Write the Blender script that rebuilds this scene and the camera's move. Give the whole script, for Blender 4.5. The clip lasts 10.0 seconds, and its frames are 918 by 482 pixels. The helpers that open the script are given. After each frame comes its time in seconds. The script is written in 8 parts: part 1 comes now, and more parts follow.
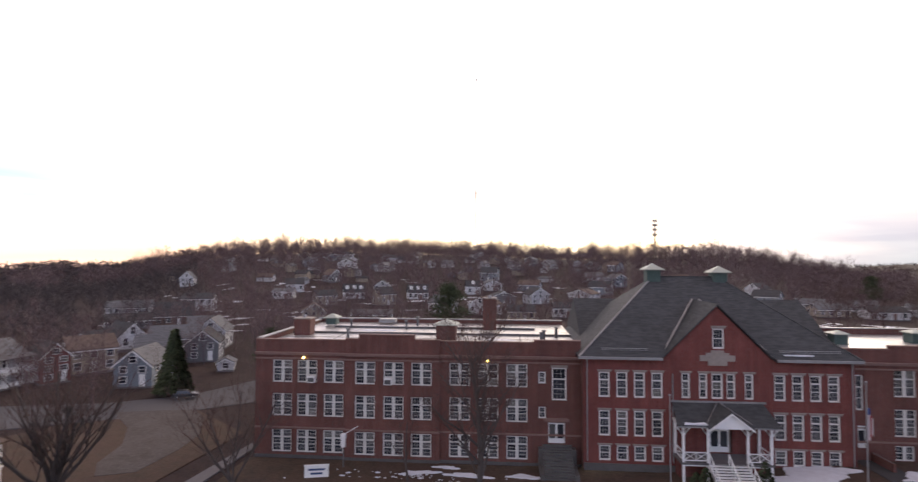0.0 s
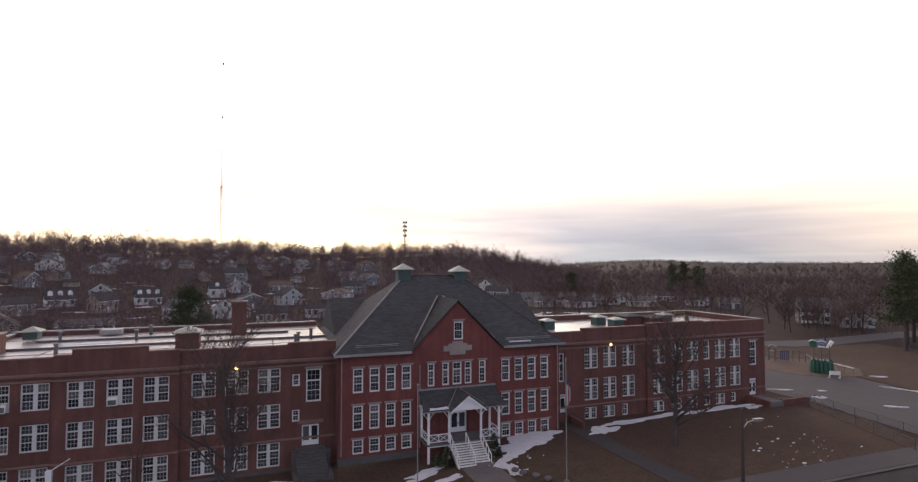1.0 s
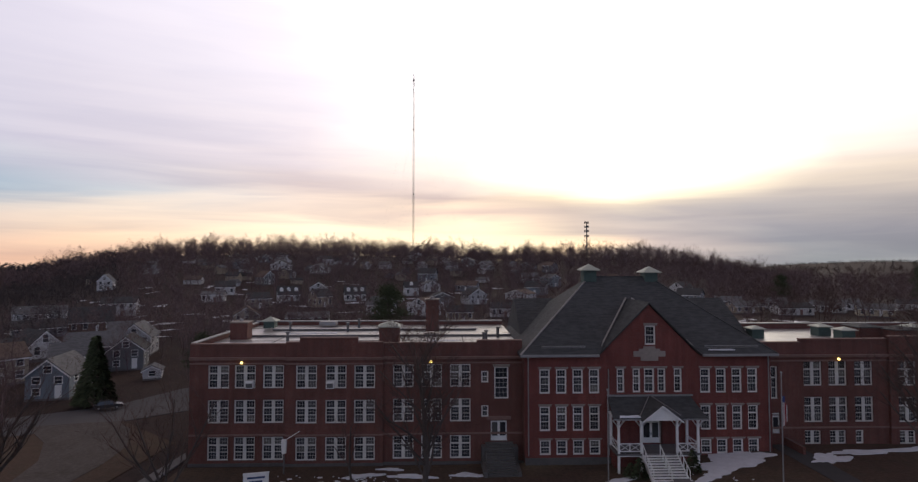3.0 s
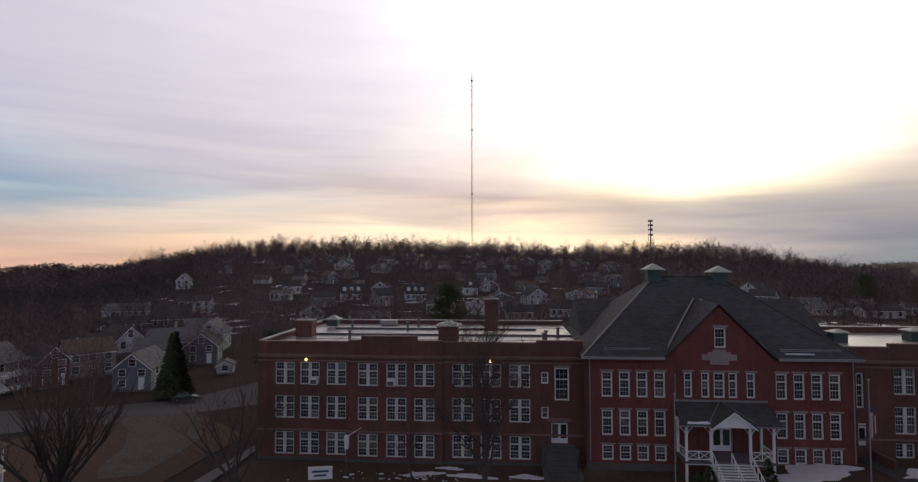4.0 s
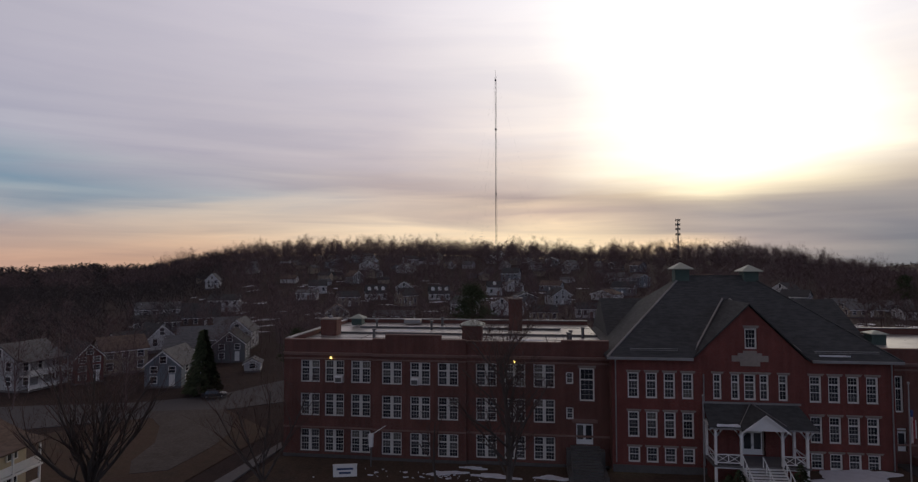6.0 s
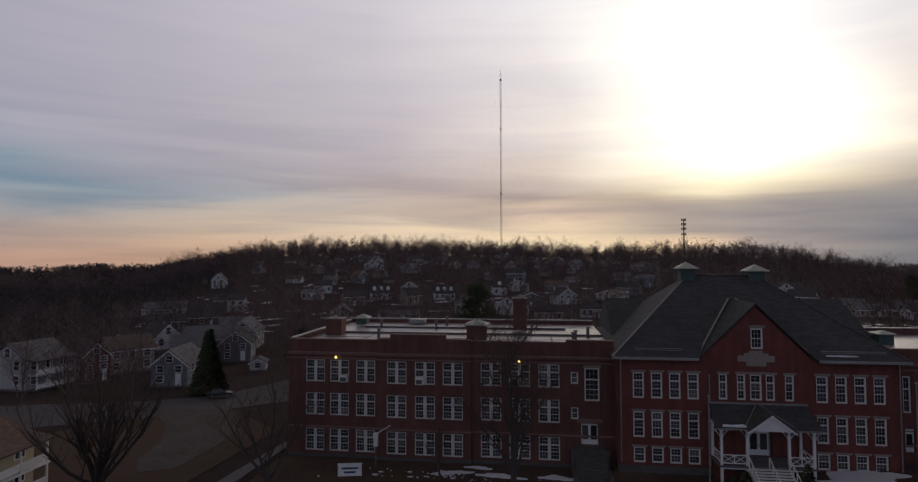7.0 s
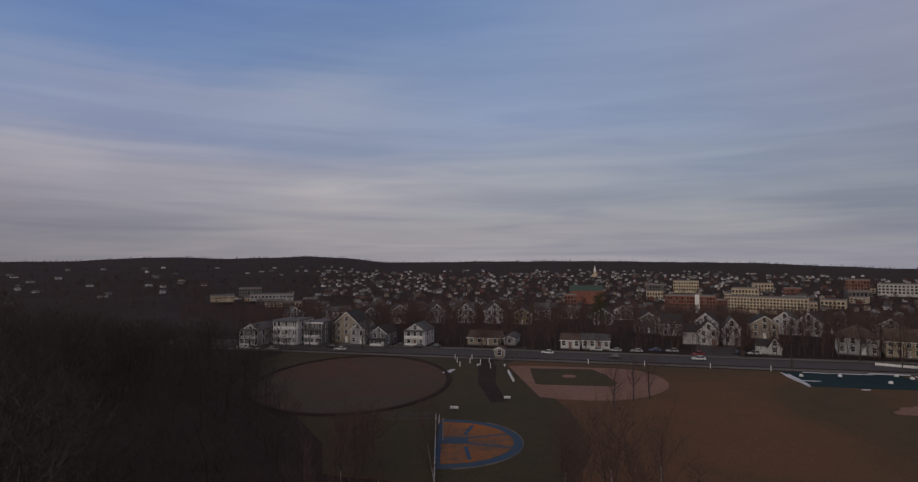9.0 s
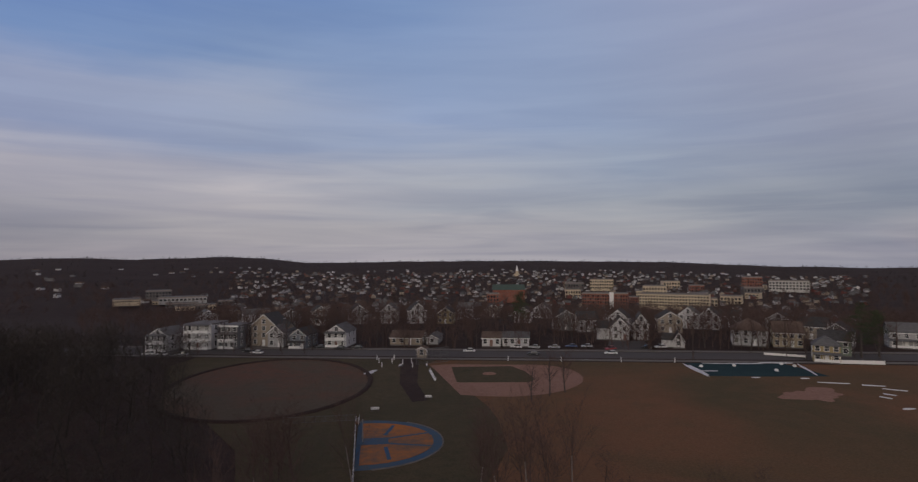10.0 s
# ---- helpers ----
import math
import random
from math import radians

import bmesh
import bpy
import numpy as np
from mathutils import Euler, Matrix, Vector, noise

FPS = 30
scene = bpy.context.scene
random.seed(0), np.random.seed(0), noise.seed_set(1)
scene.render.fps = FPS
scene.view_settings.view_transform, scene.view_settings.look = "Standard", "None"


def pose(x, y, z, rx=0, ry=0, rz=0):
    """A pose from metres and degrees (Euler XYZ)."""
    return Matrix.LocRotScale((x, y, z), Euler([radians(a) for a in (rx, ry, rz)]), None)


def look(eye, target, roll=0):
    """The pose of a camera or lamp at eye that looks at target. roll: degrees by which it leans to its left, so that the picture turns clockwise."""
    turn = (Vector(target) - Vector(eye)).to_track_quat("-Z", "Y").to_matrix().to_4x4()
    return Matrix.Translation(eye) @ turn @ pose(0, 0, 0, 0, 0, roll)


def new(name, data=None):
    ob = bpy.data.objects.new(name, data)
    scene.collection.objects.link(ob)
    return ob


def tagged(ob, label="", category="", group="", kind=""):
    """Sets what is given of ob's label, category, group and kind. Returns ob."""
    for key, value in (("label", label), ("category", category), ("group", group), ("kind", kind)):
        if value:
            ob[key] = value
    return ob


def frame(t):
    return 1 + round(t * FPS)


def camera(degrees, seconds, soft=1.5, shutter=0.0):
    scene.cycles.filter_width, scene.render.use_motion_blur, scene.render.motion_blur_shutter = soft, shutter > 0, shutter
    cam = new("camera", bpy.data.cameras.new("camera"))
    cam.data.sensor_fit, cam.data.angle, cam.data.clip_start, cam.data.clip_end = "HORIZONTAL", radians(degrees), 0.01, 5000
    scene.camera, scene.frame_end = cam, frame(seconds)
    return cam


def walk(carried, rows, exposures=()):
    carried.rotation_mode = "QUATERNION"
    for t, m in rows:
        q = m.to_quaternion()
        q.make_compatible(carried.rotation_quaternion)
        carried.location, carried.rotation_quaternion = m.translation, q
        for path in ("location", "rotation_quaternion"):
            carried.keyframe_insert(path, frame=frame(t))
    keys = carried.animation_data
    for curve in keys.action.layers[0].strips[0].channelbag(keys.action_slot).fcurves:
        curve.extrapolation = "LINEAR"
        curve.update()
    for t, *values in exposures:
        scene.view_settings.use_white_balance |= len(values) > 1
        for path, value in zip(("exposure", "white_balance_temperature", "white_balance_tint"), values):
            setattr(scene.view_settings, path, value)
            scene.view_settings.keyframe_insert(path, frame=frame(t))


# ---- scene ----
cam = camera(79.7, 10.0, soft=1.25, shutter=0.12)
# seconds, east, north, height, heading (left positive), tilt, lean
PATH = [
    (0, 0.24, 0.53, 20.55, 4.97, 2.15, -0.20), (0.25, 0.17, 0.27, 20.55, -6.4, 2.16, -0.1),
    (0.5, 0.10, 0.02, 20.56, -15.19, 2.18, -0.01), (0.75, -0.02, -0.2, 20.62, -18.2, 2.15, 0.0),
    (1.0, -0.17, -0.36, 20.69, -20.28, 2.13, 0.0), (1.4, -0.32, -0.40, 20.73, -21.2, 2.12, 0.0),
    (1.5, -0.32, -0.41, 20.74, -21.02, 2.12, 0.0), (1.8, -0.41, -0.31, 20.70, -17.62, 2.16, 0.0),
    (2, -0.46, -0.26, 20.69, -14.27, 2.17, 0.02), (2.5, -0.48, -0.13, 20.66, -6.92, 2.22, 0.0),
    (3, -0.54, 0.05, 20.61, -1.62, 2.25, 0.02), (3.2, -0.55, 0.12, 20.59, 0.6, 2.24, 0.04),
    (3.8, -0.5, 0.32, 20.56, 4.0, 2.25, 0.1), (4.5, -0.41, 0.42, 20.53, 5.47, 2.25, 0.12),
    (5, -0.42, 0.44, 20.46, 6.13, 2.27, 0.10), (5.5, -0.43, 0.50, 20.45, 6.59, 2.27, 0.10),
    (7, -0.37, 0.58, 20.40, 7.57, 2.26, 0.12),
    (7.1, -0.31, 0.54, 20.40, 2.2, 2.22, 0.05),
    (7.2, -0.25, 0.49, 20.39, -9.3, 2.22, -0.02),
    (7.3, -0.18, 0.45, 20.39, -21.2, 2.22, -0.07),
    (7.4, -0.12, 0.40, 20.38, -33.1, 2.22, -0.11),
    (7.5, -0.06, 0.36, 20.38, -45.0, 2.22, -0.15),
    (7.6, 0.00, 0.32, 20.38, -56.9, 2.22, -0.17),
    (7.7, 0.06, 0.27, 20.37, -68.8, 2.22, -0.19),
    (7.8, 0.13, 0.23, 20.37, -80.7, 2.22, -0.19),
    (7.9, 0.19, 0.18, 20.36, -92.6, 2.22, -0.19),
    (8.0, 0.25, 0.14, 20.36, -104.5, 2.22, -0.17),
    (8.1, 0.31, 0.10, 20.36, -116.4, 2.22, -0.15),
    (8.2, 0.37, 0.05, 20.35, -128.3, 2.22, -0.11),
    (8.3, 0.44, 0.01, 20.35, -140.2, 2.22, -0.07),
    (8.4, 0.50, -0.04, 20.34, -152.1, 2.22, -0.01),
    (8.5, 0.56, -0.08, 20.34, -164.0, 2.22, 0.05),
    (8.65, 0.66, -0.05, 20.35, -165.4, 2.2, 0.08), (9, 0.93, 0.07, 20.37, -166.69, 2.21, 0.13),
    (9.5, 0.88, 0.24, 20.37, -167.05, 2.24, 0.3), (10, 0.17, 0.48, 20.35, -174.51, 2.18, 0.34),
]
walk(cam, [(t, pose(x, y, z, 90 + p, r, h)) for t, x, y, z, h, p, r in PATH],
     exposures=[(0, 1.94, 6800, 12.5), (0.5, 1.78, 6750, 12), (1.0, 1.54, 6700, 11.5), (1.5, 1.32, 6650, 11), (2.5, 0.84, 6550, 11), (3.2, 0.65, 6500, 10),
                (4.5, 0.40, 6500, 10), (5.5, 0.18, 6500, 10), (7.0, -0.12, 6500, 10), (7.3, -0.17, 6500, 10), (7.5, -0.2, 6500, 10),
                (8.0, -0.25, 6500, 10), (8.5, -0.08, 6500, 10), (9.5, 0.10, 6500, 10), (10, 0.20, 6500, 10)])

# ---------------------------------------------------------------- sky, sun
SUN_BEARING, SUN_HEIGHT = 21.5, 13.0
sun_dir = Vector((math.sin(radians(SUN_BEARING)) * math.cos(radians(SUN_HEIGHT)),
                  math.cos(radians(SUN_BEARING)) * math.cos(radians(SUN_HEIGHT)), math.sin(radians(SUN_HEIGHT))))


class Nodes:
    """Short hand for a node tree."""

    def __init__(self, tree, fresh=True):
        self.t = tree
        if fresh:
            tree.nodes.clear()

    def add(self, kind, **kw):
        n = self.t.nodes.new(kind)
        for k, v in kw.items():
            if k == "operation":
                n.operation = v
            elif k == "blend":
                n.blend_type = v
            elif k == "data":
                n.data_type = v
        return n

    def put(self, socket, value):
        if isinstance(value, bpy.types.NodeSocket):
            self.t.links.new(value, socket)
        elif isinstance(value, (tuple, list)) and len(value) == 3 and len(socket.default_value) == 4:
            socket.default_value = (*value, 1)
        else:
            socket.default_value = value

    def math(self, op, a, b=None, c=None):
        n = self.add("ShaderNodeMath", operation=op)
        for i, v in enumerate((a, b, c)):
            if v is not None:
                self.put(n.inputs[i], v)
        return n.outputs[0]

    def vmath(self, op, a, b=None):
        n = self.add("ShaderNodeVectorMath", operation=op)
        self.put(n.inputs[0], a)
        if b is not None:
            self.put(n.inputs[1], b)
        return n.outputs["Value"] if op in ("DOT_PRODUCT", "LENGTH") else n.outputs[0]

    def mix(self, f, a, b, blend="MIX"):
        n = self.add("ShaderNodeMix", data="RGBA", blend=blend)
        self.put(n.inputs[0], f)
        self.put(n.inputs[6], a)
        self.put(n.inputs[7], b)
        return n.outputs[2]

    def ramp(self, f, stops):
        n = self.add("ShaderNodeValToRGB")
        e = n.color_ramp.elements
        while len(e) < len(stops):
            e.new(0.5)
        for el, (p, c) in zip(e, stops):
            el.position = p
            el.color = (*c, 1) if isinstance(c, tuple) else (c, c, c, 1)
        self.put(n.inputs[0], f)
        return n.outputs[0]

    def noise(self, vec, scale, detail=4.0, rough=0.55, warp=0.0):
        n = self.add("ShaderNodeTexNoise")
        if vec is not None:
            self.put(n.inputs["Vector"], vec)
        n.inputs["Scale"].default_value = scale
        n.inputs["Detail"].default_value = detail
        n.inputs["Roughness"].default_value = rough
        n.inputs["Distortion"].default_value = warp
        return n.outputs[0]

    def mapping(self, vec, scale=(1, 1, 1), rot=(0, 0, 0), loc=(0, 0, 0)):
        n = self.add("ShaderNodeMapping")
        self.put(n.inputs[0], vec)
        n.inputs[1].default_value, n.inputs[2].default_value, n.inputs[3].default_value = loc, rot, scale
        return n.outputs[0]


def sky_row(stops, *rows):
    """A cloud sheet's colours by height: rows of degrees and an 8-bit colour, as seen at that many stops."""
    lin = lambda c: ((c / 255 + 0.055) / 1.055) ** 2.4 if c > 10 else c / 255 / 12.92
    return [(h / 40.0, tuple(lin(c) / 2 ** stops for c in rgb)) for h, *rgb in rows]


def make_world():
    w = bpy.data.worlds.new("sky")
    scene.world = w
    w.use_nodes = True
    n = Nodes(w.node_tree)
    d = n.add("ShaderNodeTexCoord").outputs["Generated"]
    sep = n.add("ShaderNodeSeparateXYZ")
    n.put(sep.inputs[0], d)
    up = n.math("MAXIMUM", sep.outputs[2], 0.0)
    sky = n.add("ShaderNodeTexSky")
    sky.sky_type, sky.sun_disc = "NISHITA", False
    sky.sun_elevation, sky.sun_rotation = radians(SUN_HEIGHT), radians(SUN_BEARING)
    sky.air_density, sky.dust_density, sky.ozone_density = 1.0, 0.6, 2.5
    clear = n.mix(1.0, sky.outputs[0], (0.072, 0.080, 0.098), "MULTIPLY")
    # how near a direction lies to the sun: 1 at the sun, 0 at right angles
    toward_sun = n.vmath("DOT_PRODUCT", d, tuple(sun_dir))
    near = n.math("MAXIMUM", toward_sun, 0.0)
    west = n.math("MULTIPLY_ADD", toward_sun, 0.5, 0.5)
    # a cloud sheet seen in perspective, and level streaks near the horizon
    flat = n.vmath("MULTIPLY", d, (1, 1, 0))
    lift = n.math("ADD", up, 0.16)
    comb = n.add("ShaderNodeCombineXYZ")
    for i in range(3):
        n.put(comb.inputs[i], lift)
    sheet = n.vmath("DIVIDE", flat, comb.outputs[0])
    big = n.noise(n.mapping(sheet, (0.45, 1.0, 1), (0, 0, radians(-24)), (3.6, 1.2, 0)), 0.55, 3, 0.5, 0.5)
    fine = n.noise(n.mapping(sheet, (0.55, 1.15, 1), (0, 0, radians(-30)), (7.3, 2.2, 0)), 1.0, 4, 0.5, 0.8)
    low = n.noise(n.mapping(d, (1.6, 1.6, 17), (radians(3), radians(-4), 0), (0.3, 0.9, 0.2)), 1.5, 4, 0.5, 0.35)
    thin = n.noise(n.mapping(d, (1.5, 1.5, 20), (radians(-2), radians(2.5), 0), (1.7, 0.2, 0.6)), 1.9, 4, 0.5, 0.6)
    # bearing in turns from 100 degrees left of the school's axis, and height in fortieths of a degree, both ruffled
    az = n.math("ARCTAN2", sep.outputs[0], sep.outputs[1])
    turn = n.math("FRACT", n.math("MULTIPLY_ADD", az, 1 / math.tau, 100 / 360 + 1))
    turn = n.math("ADD", turn, n.math("MULTIPLY_ADD", big, 0.05, -0.025))
    height = n.math("MULTIPLY", n.math("ARCSINE", up), 57.2958 / 40)
    calm = n.ramp(height, [(0.02, 0.10), (0.12, 0.6), (0.35, 1.0)])
    ruffle = n.math("ADD", n.math("MULTIPLY_ADD", low, 0.09, -0.045), n.math("ADD", n.math("MULTIPLY_ADD", thin, 0.05, -0.025), n.math("MULTIPLY_ADD", fine, 0.12, -0.06)))
    height = n.math("MULTIPLY_ADD", ruffle, calm, height)
    columns = [
        (-47, sky_row(0.2, (0.5, 198, 162, 146), (3.2, 197, 178, 170), (5.0, 166, 172, 180), (7.0, 138, 162, 180), (8.6, 156, 169, 184), (10.5, 180, 181, 196), (16, 186, 183, 198), (27, 196, 192, 204))),
        (-32, sky_row(0.12, (0.5, 222, 182, 150), (3.0, 212, 190, 170), (5.0, 198, 187, 178), (6.4, 176, 179, 185), (8.0, 182, 180, 188), (11, 186, 181, 192), (17, 192, 187, 199), (27, 203, 198, 210))),
        (-14, sky_row(0.0, (1.5, 236, 210, 178), (3.4, 226, 206, 182), (4.8, 204, 186, 172), (6.2, 212, 194, 180), (7.6, 186, 172, 170), (10, 198, 187, 190), (16, 208, 200, 206), (27, 214, 208, 217))),
        (3, sky_row(-0.06, (2.0, 248, 224, 186), (3.4, 230, 207, 178), (4.6, 196, 174, 162), (5.6, 212, 190, 170), (6.8, 182, 164, 158), (9, 224, 207, 194), (13, 244, 233, 225), (27, 243, 238, 241))),
        (14, sky_row(-0.18, (2.0, 238, 208, 172), (3.0, 172, 158, 148), (5.0, 168, 154, 146), (6.6, 212, 192, 166), (8.4, 252, 238, 212), (11, 290, 282, 260), (20, 280, 276, 262), (27, 258, 252, 248))),
        (20, sky_row(-0.18, (1.0, 168, 154, 148), (4.4, 160, 151, 148), (5.6, 192, 178, 160), (7.0, 262, 244, 206), (10, 310, 302, 276), (14, 330, 324, 304), (20, 296, 292, 282), (27, 264, 260, 258))),
        (33, sky_row(-0.13, (0.5, 125, 127, 130), (3.6, 132, 130, 135), (5.6, 155, 148, 146), (7.5, 188, 175, 161), (9.5, 213, 199, 186), (13, 240, 228, 216), (20, 244, 238, 236), (27, 240, 237, 240))),
        (48, sky_row(0.08, (0.5, 122, 123, 128), (3, 135, 133, 137), (5, 160, 152, 147), (7, 180, 168, 159), (9.5, 205, 194, 186), (13, 214, 204, 204), (20, 214, 209, 215), (27, 220, 216, 224))),
        (61, sky_row(0.08, (0.5, 147, 140, 137), (3, 177, 163, 150), (5.5, 190, 176, 161), (8, 180, 171, 169), (11, 190, 182, 188), (16, 186, 183, 194), (27, 198, 197, 208))),
        (79, sky_row(-0.22, (0.5, 144, 130, 134), (3.0, 168, 150, 150), (5.0, 168, 152, 156), (8.0, 160, 152, 162), (14, 156, 156, 174), (27, 152, 160, 186))),
        (97, sky_row(-0.25, (0.5, 122, 115, 120), (3.0, 131, 121, 126), (4.6, 120, 114, 121), (6.5, 146, 139, 147), (10, 142, 140, 152), (15, 134, 142, 163), (27, 110, 130, 166))),
        (116, sky_row(-0.25, (0.5, 112, 110, 118), (3.0, 118, 115, 124), (4.6, 120, 116, 125), (7.0, 142, 138, 147), (10, 142, 144, 158), (15, 120, 136, 166), (27, 90, 117, 161))),
        (136, sky_row(0.2, (0.5, 146, 142, 150), (3.4, 142, 142, 152), (6.0, 160, 159, 170), (9.0, 174, 172, 182), (12.5, 146, 157, 186), (16, 150, 160, 188), (19, 118, 144, 188), (27, 92, 124, 182))),
        (154, sky_row(0.3, (0.5, 162, 158, 166), (3.4, 170, 167, 173), (6.5, 184, 181, 188), (9.0, 174, 175, 188), (12, 154, 166, 193), (15.5, 160, 170, 193), (20, 132, 154, 191), (27, 106, 136, 188))),
        (172, sky_row(0.24, (0.5, 166, 163, 171), (3.6, 170, 168, 174), (5.5, 158, 162, 174), (7.5, 168, 171, 181), (10, 170, 175, 188), (14, 148, 164, 195), (20, 138, 158, 193), (27, 122, 148, 191))),
        (190, sky_row(0.24, (0.5, 163, 161, 170), (3.6, 164, 165, 172), (6.0, 156, 162, 174), (9.0, 152, 163, 182), (14, 148, 163, 191), (27, 142, 158, 192))),
        (212, sky_row(0.24, (0.5, 150, 150, 162), (3.5, 142, 147, 160), (5.5, 133, 141, 157), (8.0, 142, 149, 166), (12, 152, 157, 176), (27, 157, 162, 188))),
    ]
    near_sky = n.ramp(height, columns[0][1])
    for (b0, _), (b1, rows) in zip(columns, columns[1:] + [(262, columns[0][1])]):
        share = n.ramp(turn, [((b0 + 100) / 360, 0.0), ((b1 + 100) / 360, 1.0)])
        near_sky = n.mix(share, near_sky, n.ramp(height, rows))
    # grain of the cloud: soft mottling above, long thin streaks low down
    lowness = n.ramp(up, [(0.05, 1.0), (0.30, 0.25)])
    near_sky = n.mix(1.0, near_sky, n.ramp(fine, [(0.30, (1.06, 1.055, 1.05)), (0.70, (0.93, 0.94, 0.955))]), "MULTIPLY")
    near_sky = n.mix(lowness, near_sky, n.mix(1.0, near_sky, n.ramp(thin, [(0.36, (1.09, 1.07, 1.03)), (0.66, (0.86, 0.86, 0.89))]), "MULTIPLY"))
    # overhead, out of view: added dim pinkish cloud with clear gaps, darkening the ground
    cover = n.math("ADD", n.math("MULTIPLY", big, 0.7), n.math("MULTIPLY", fine, 0.3))
    mask = n.ramp(cover, [(0.38, 0.08), (0.58, 0.95)])
    mask = n.math("MAXIMUM", mask, n.ramp(up, [(0.50, 0.0), (0.64, 1.0)]))
    mask = n.math("MAXIMUM", mask, n.ramp(n.math("ADD", west, n.math("MULTIPLY_ADD", cover, 0.7, -0.35)), [(0.52, 0.0), (0.86, 0.94)]))
    east = n.ramp(up, [(0.30, (0.265, 0.295, 0.385)), (0.46, (0.24, 0.26, 0.345)), (0.6, (0.20, 0.165, 0.19)), (0.75, (0.16, 0.134, 0.14)), (1.0, (0.137, 0.113, 0.116))])
    westc = n.ramp(up, [(0.36, (0.55, 0.50, 0.545)), (0.55, (0.28, 0.225, 0.25)), (0.7, (0.18, 0.146, 0.152)), (1.0, (0.137, 0.113, 0.116))])
    wmix = n.ramp(west, [(0.42, 0.0), (0.58, 0.30), (0.74, 0.78), (0.90, 1.0)])
    high = n.mix(mask, clear, n.mix(wmix, east, westc))
    glow = n.math("MULTIPLY", n.math("POWER", near, 6.0), 0.5)
    high = n.mix(1.0, high, n.mix(1.0, (1.0, 0.93, 0.83), glow, "MULTIPLY"), "ADD")
    out = n.mix(n.ramp(up, [(0.44, 0.0), (0.56, 1.0)]), near_sky, high)
    bg = n.add("ShaderNodeBackground")
    n.put(bg.inputs[0], out)
    bg.inputs[1].default_value = 1.0
    o = n.add("ShaderNodeOutputWorld")
    n.put(o.inputs[0], bg.outputs[0])


make_world()
sun = new("sun", bpy.data.lights.new("sun", "SUN"))
sun.data.energy, sun.data.angle, sun.data.color = 0.3, radians(16), (1.0, 0.86, 0.7)
sun.matrix_world = look(sun_dir * 200, (0, 0, 0))

# ---------------------------------------------------------------- materials
def material(name, colour, rough=0.8, second=None, grain=(0.25, 6.0), coarse=0.35, bump=0.0, metal=0.0, per_object=0.0, per_island=0.0, spec=0.5):
    """A surface with variation at two scales. second: the colour it is mottled with. grain: the metres of the coarse and the number of finer octaves."""
    m = bpy.data.materials.new(name)
    m.use_nodes = True
    n = Nodes(m.node_tree)
    co = n.add("ShaderNodeNewGeometry").outputs["Position"]
    a = n.noise(co, 1.0 / max(grain[0], 0.01), grain[1], 0.6)
    b = n.noise(co, 0.13 / max(grain[0], 0.01), 3, 0.55)
    second = second or tuple(c * 0.72 for c in colour)
    f = n.math("ADD", n.math("MULTIPLY", a, 0.5), n.math("MULTIPLY", b, 0.5))
    f = n.ramp(f, [(0.5 - coarse * 0.5, 0.0), (0.5 + coarse * 0.5, 1.0)])
    col = n.mix(f, colour, second)
    if per_object or per_island:
        r = n.add("ShaderNodeObjectInfo").outputs["Random"] if per_object else n.add("ShaderNodeNewGeometry").outputs["Random Per Island"]
        k = per_object or per_island
        v = n.math("MULTIPLY_ADD", r, 2 * k, 1 - k)
        c3 = n.add("ShaderNodeCombineXYZ")
        for i in range(3):
            n.put(c3.inputs[i], v)
        col = n.mix(1.0, col, c3.outputs[0], "MULTIPLY")
    p = n.add("ShaderNodeBsdfPrincipled")
    n.put(p.inputs["Base Color"], col)
    n.put(p.inputs["Roughness"], n.math("MULTIPLY_ADD", a, 0.16, max(rough - 0.08, 0.02)))
    p.inputs["Metallic"].default_value = metal
    p.inputs["Specular IOR Level"].default_value = spec
    if bump:
        bn = n.add("ShaderNodeBump")
        bn.inputs["Strength"].default_value = 0.6
        bn.inputs["Distance"].default_value = bump
        n.put(bn.inputs["Height"], a)
        n.put(p.inputs["Normal"], bn.outputs[0])
    o = n.add("ShaderNodeOutputMaterial")
    n.put(o.inputs[0], p.outputs[0])
    return m


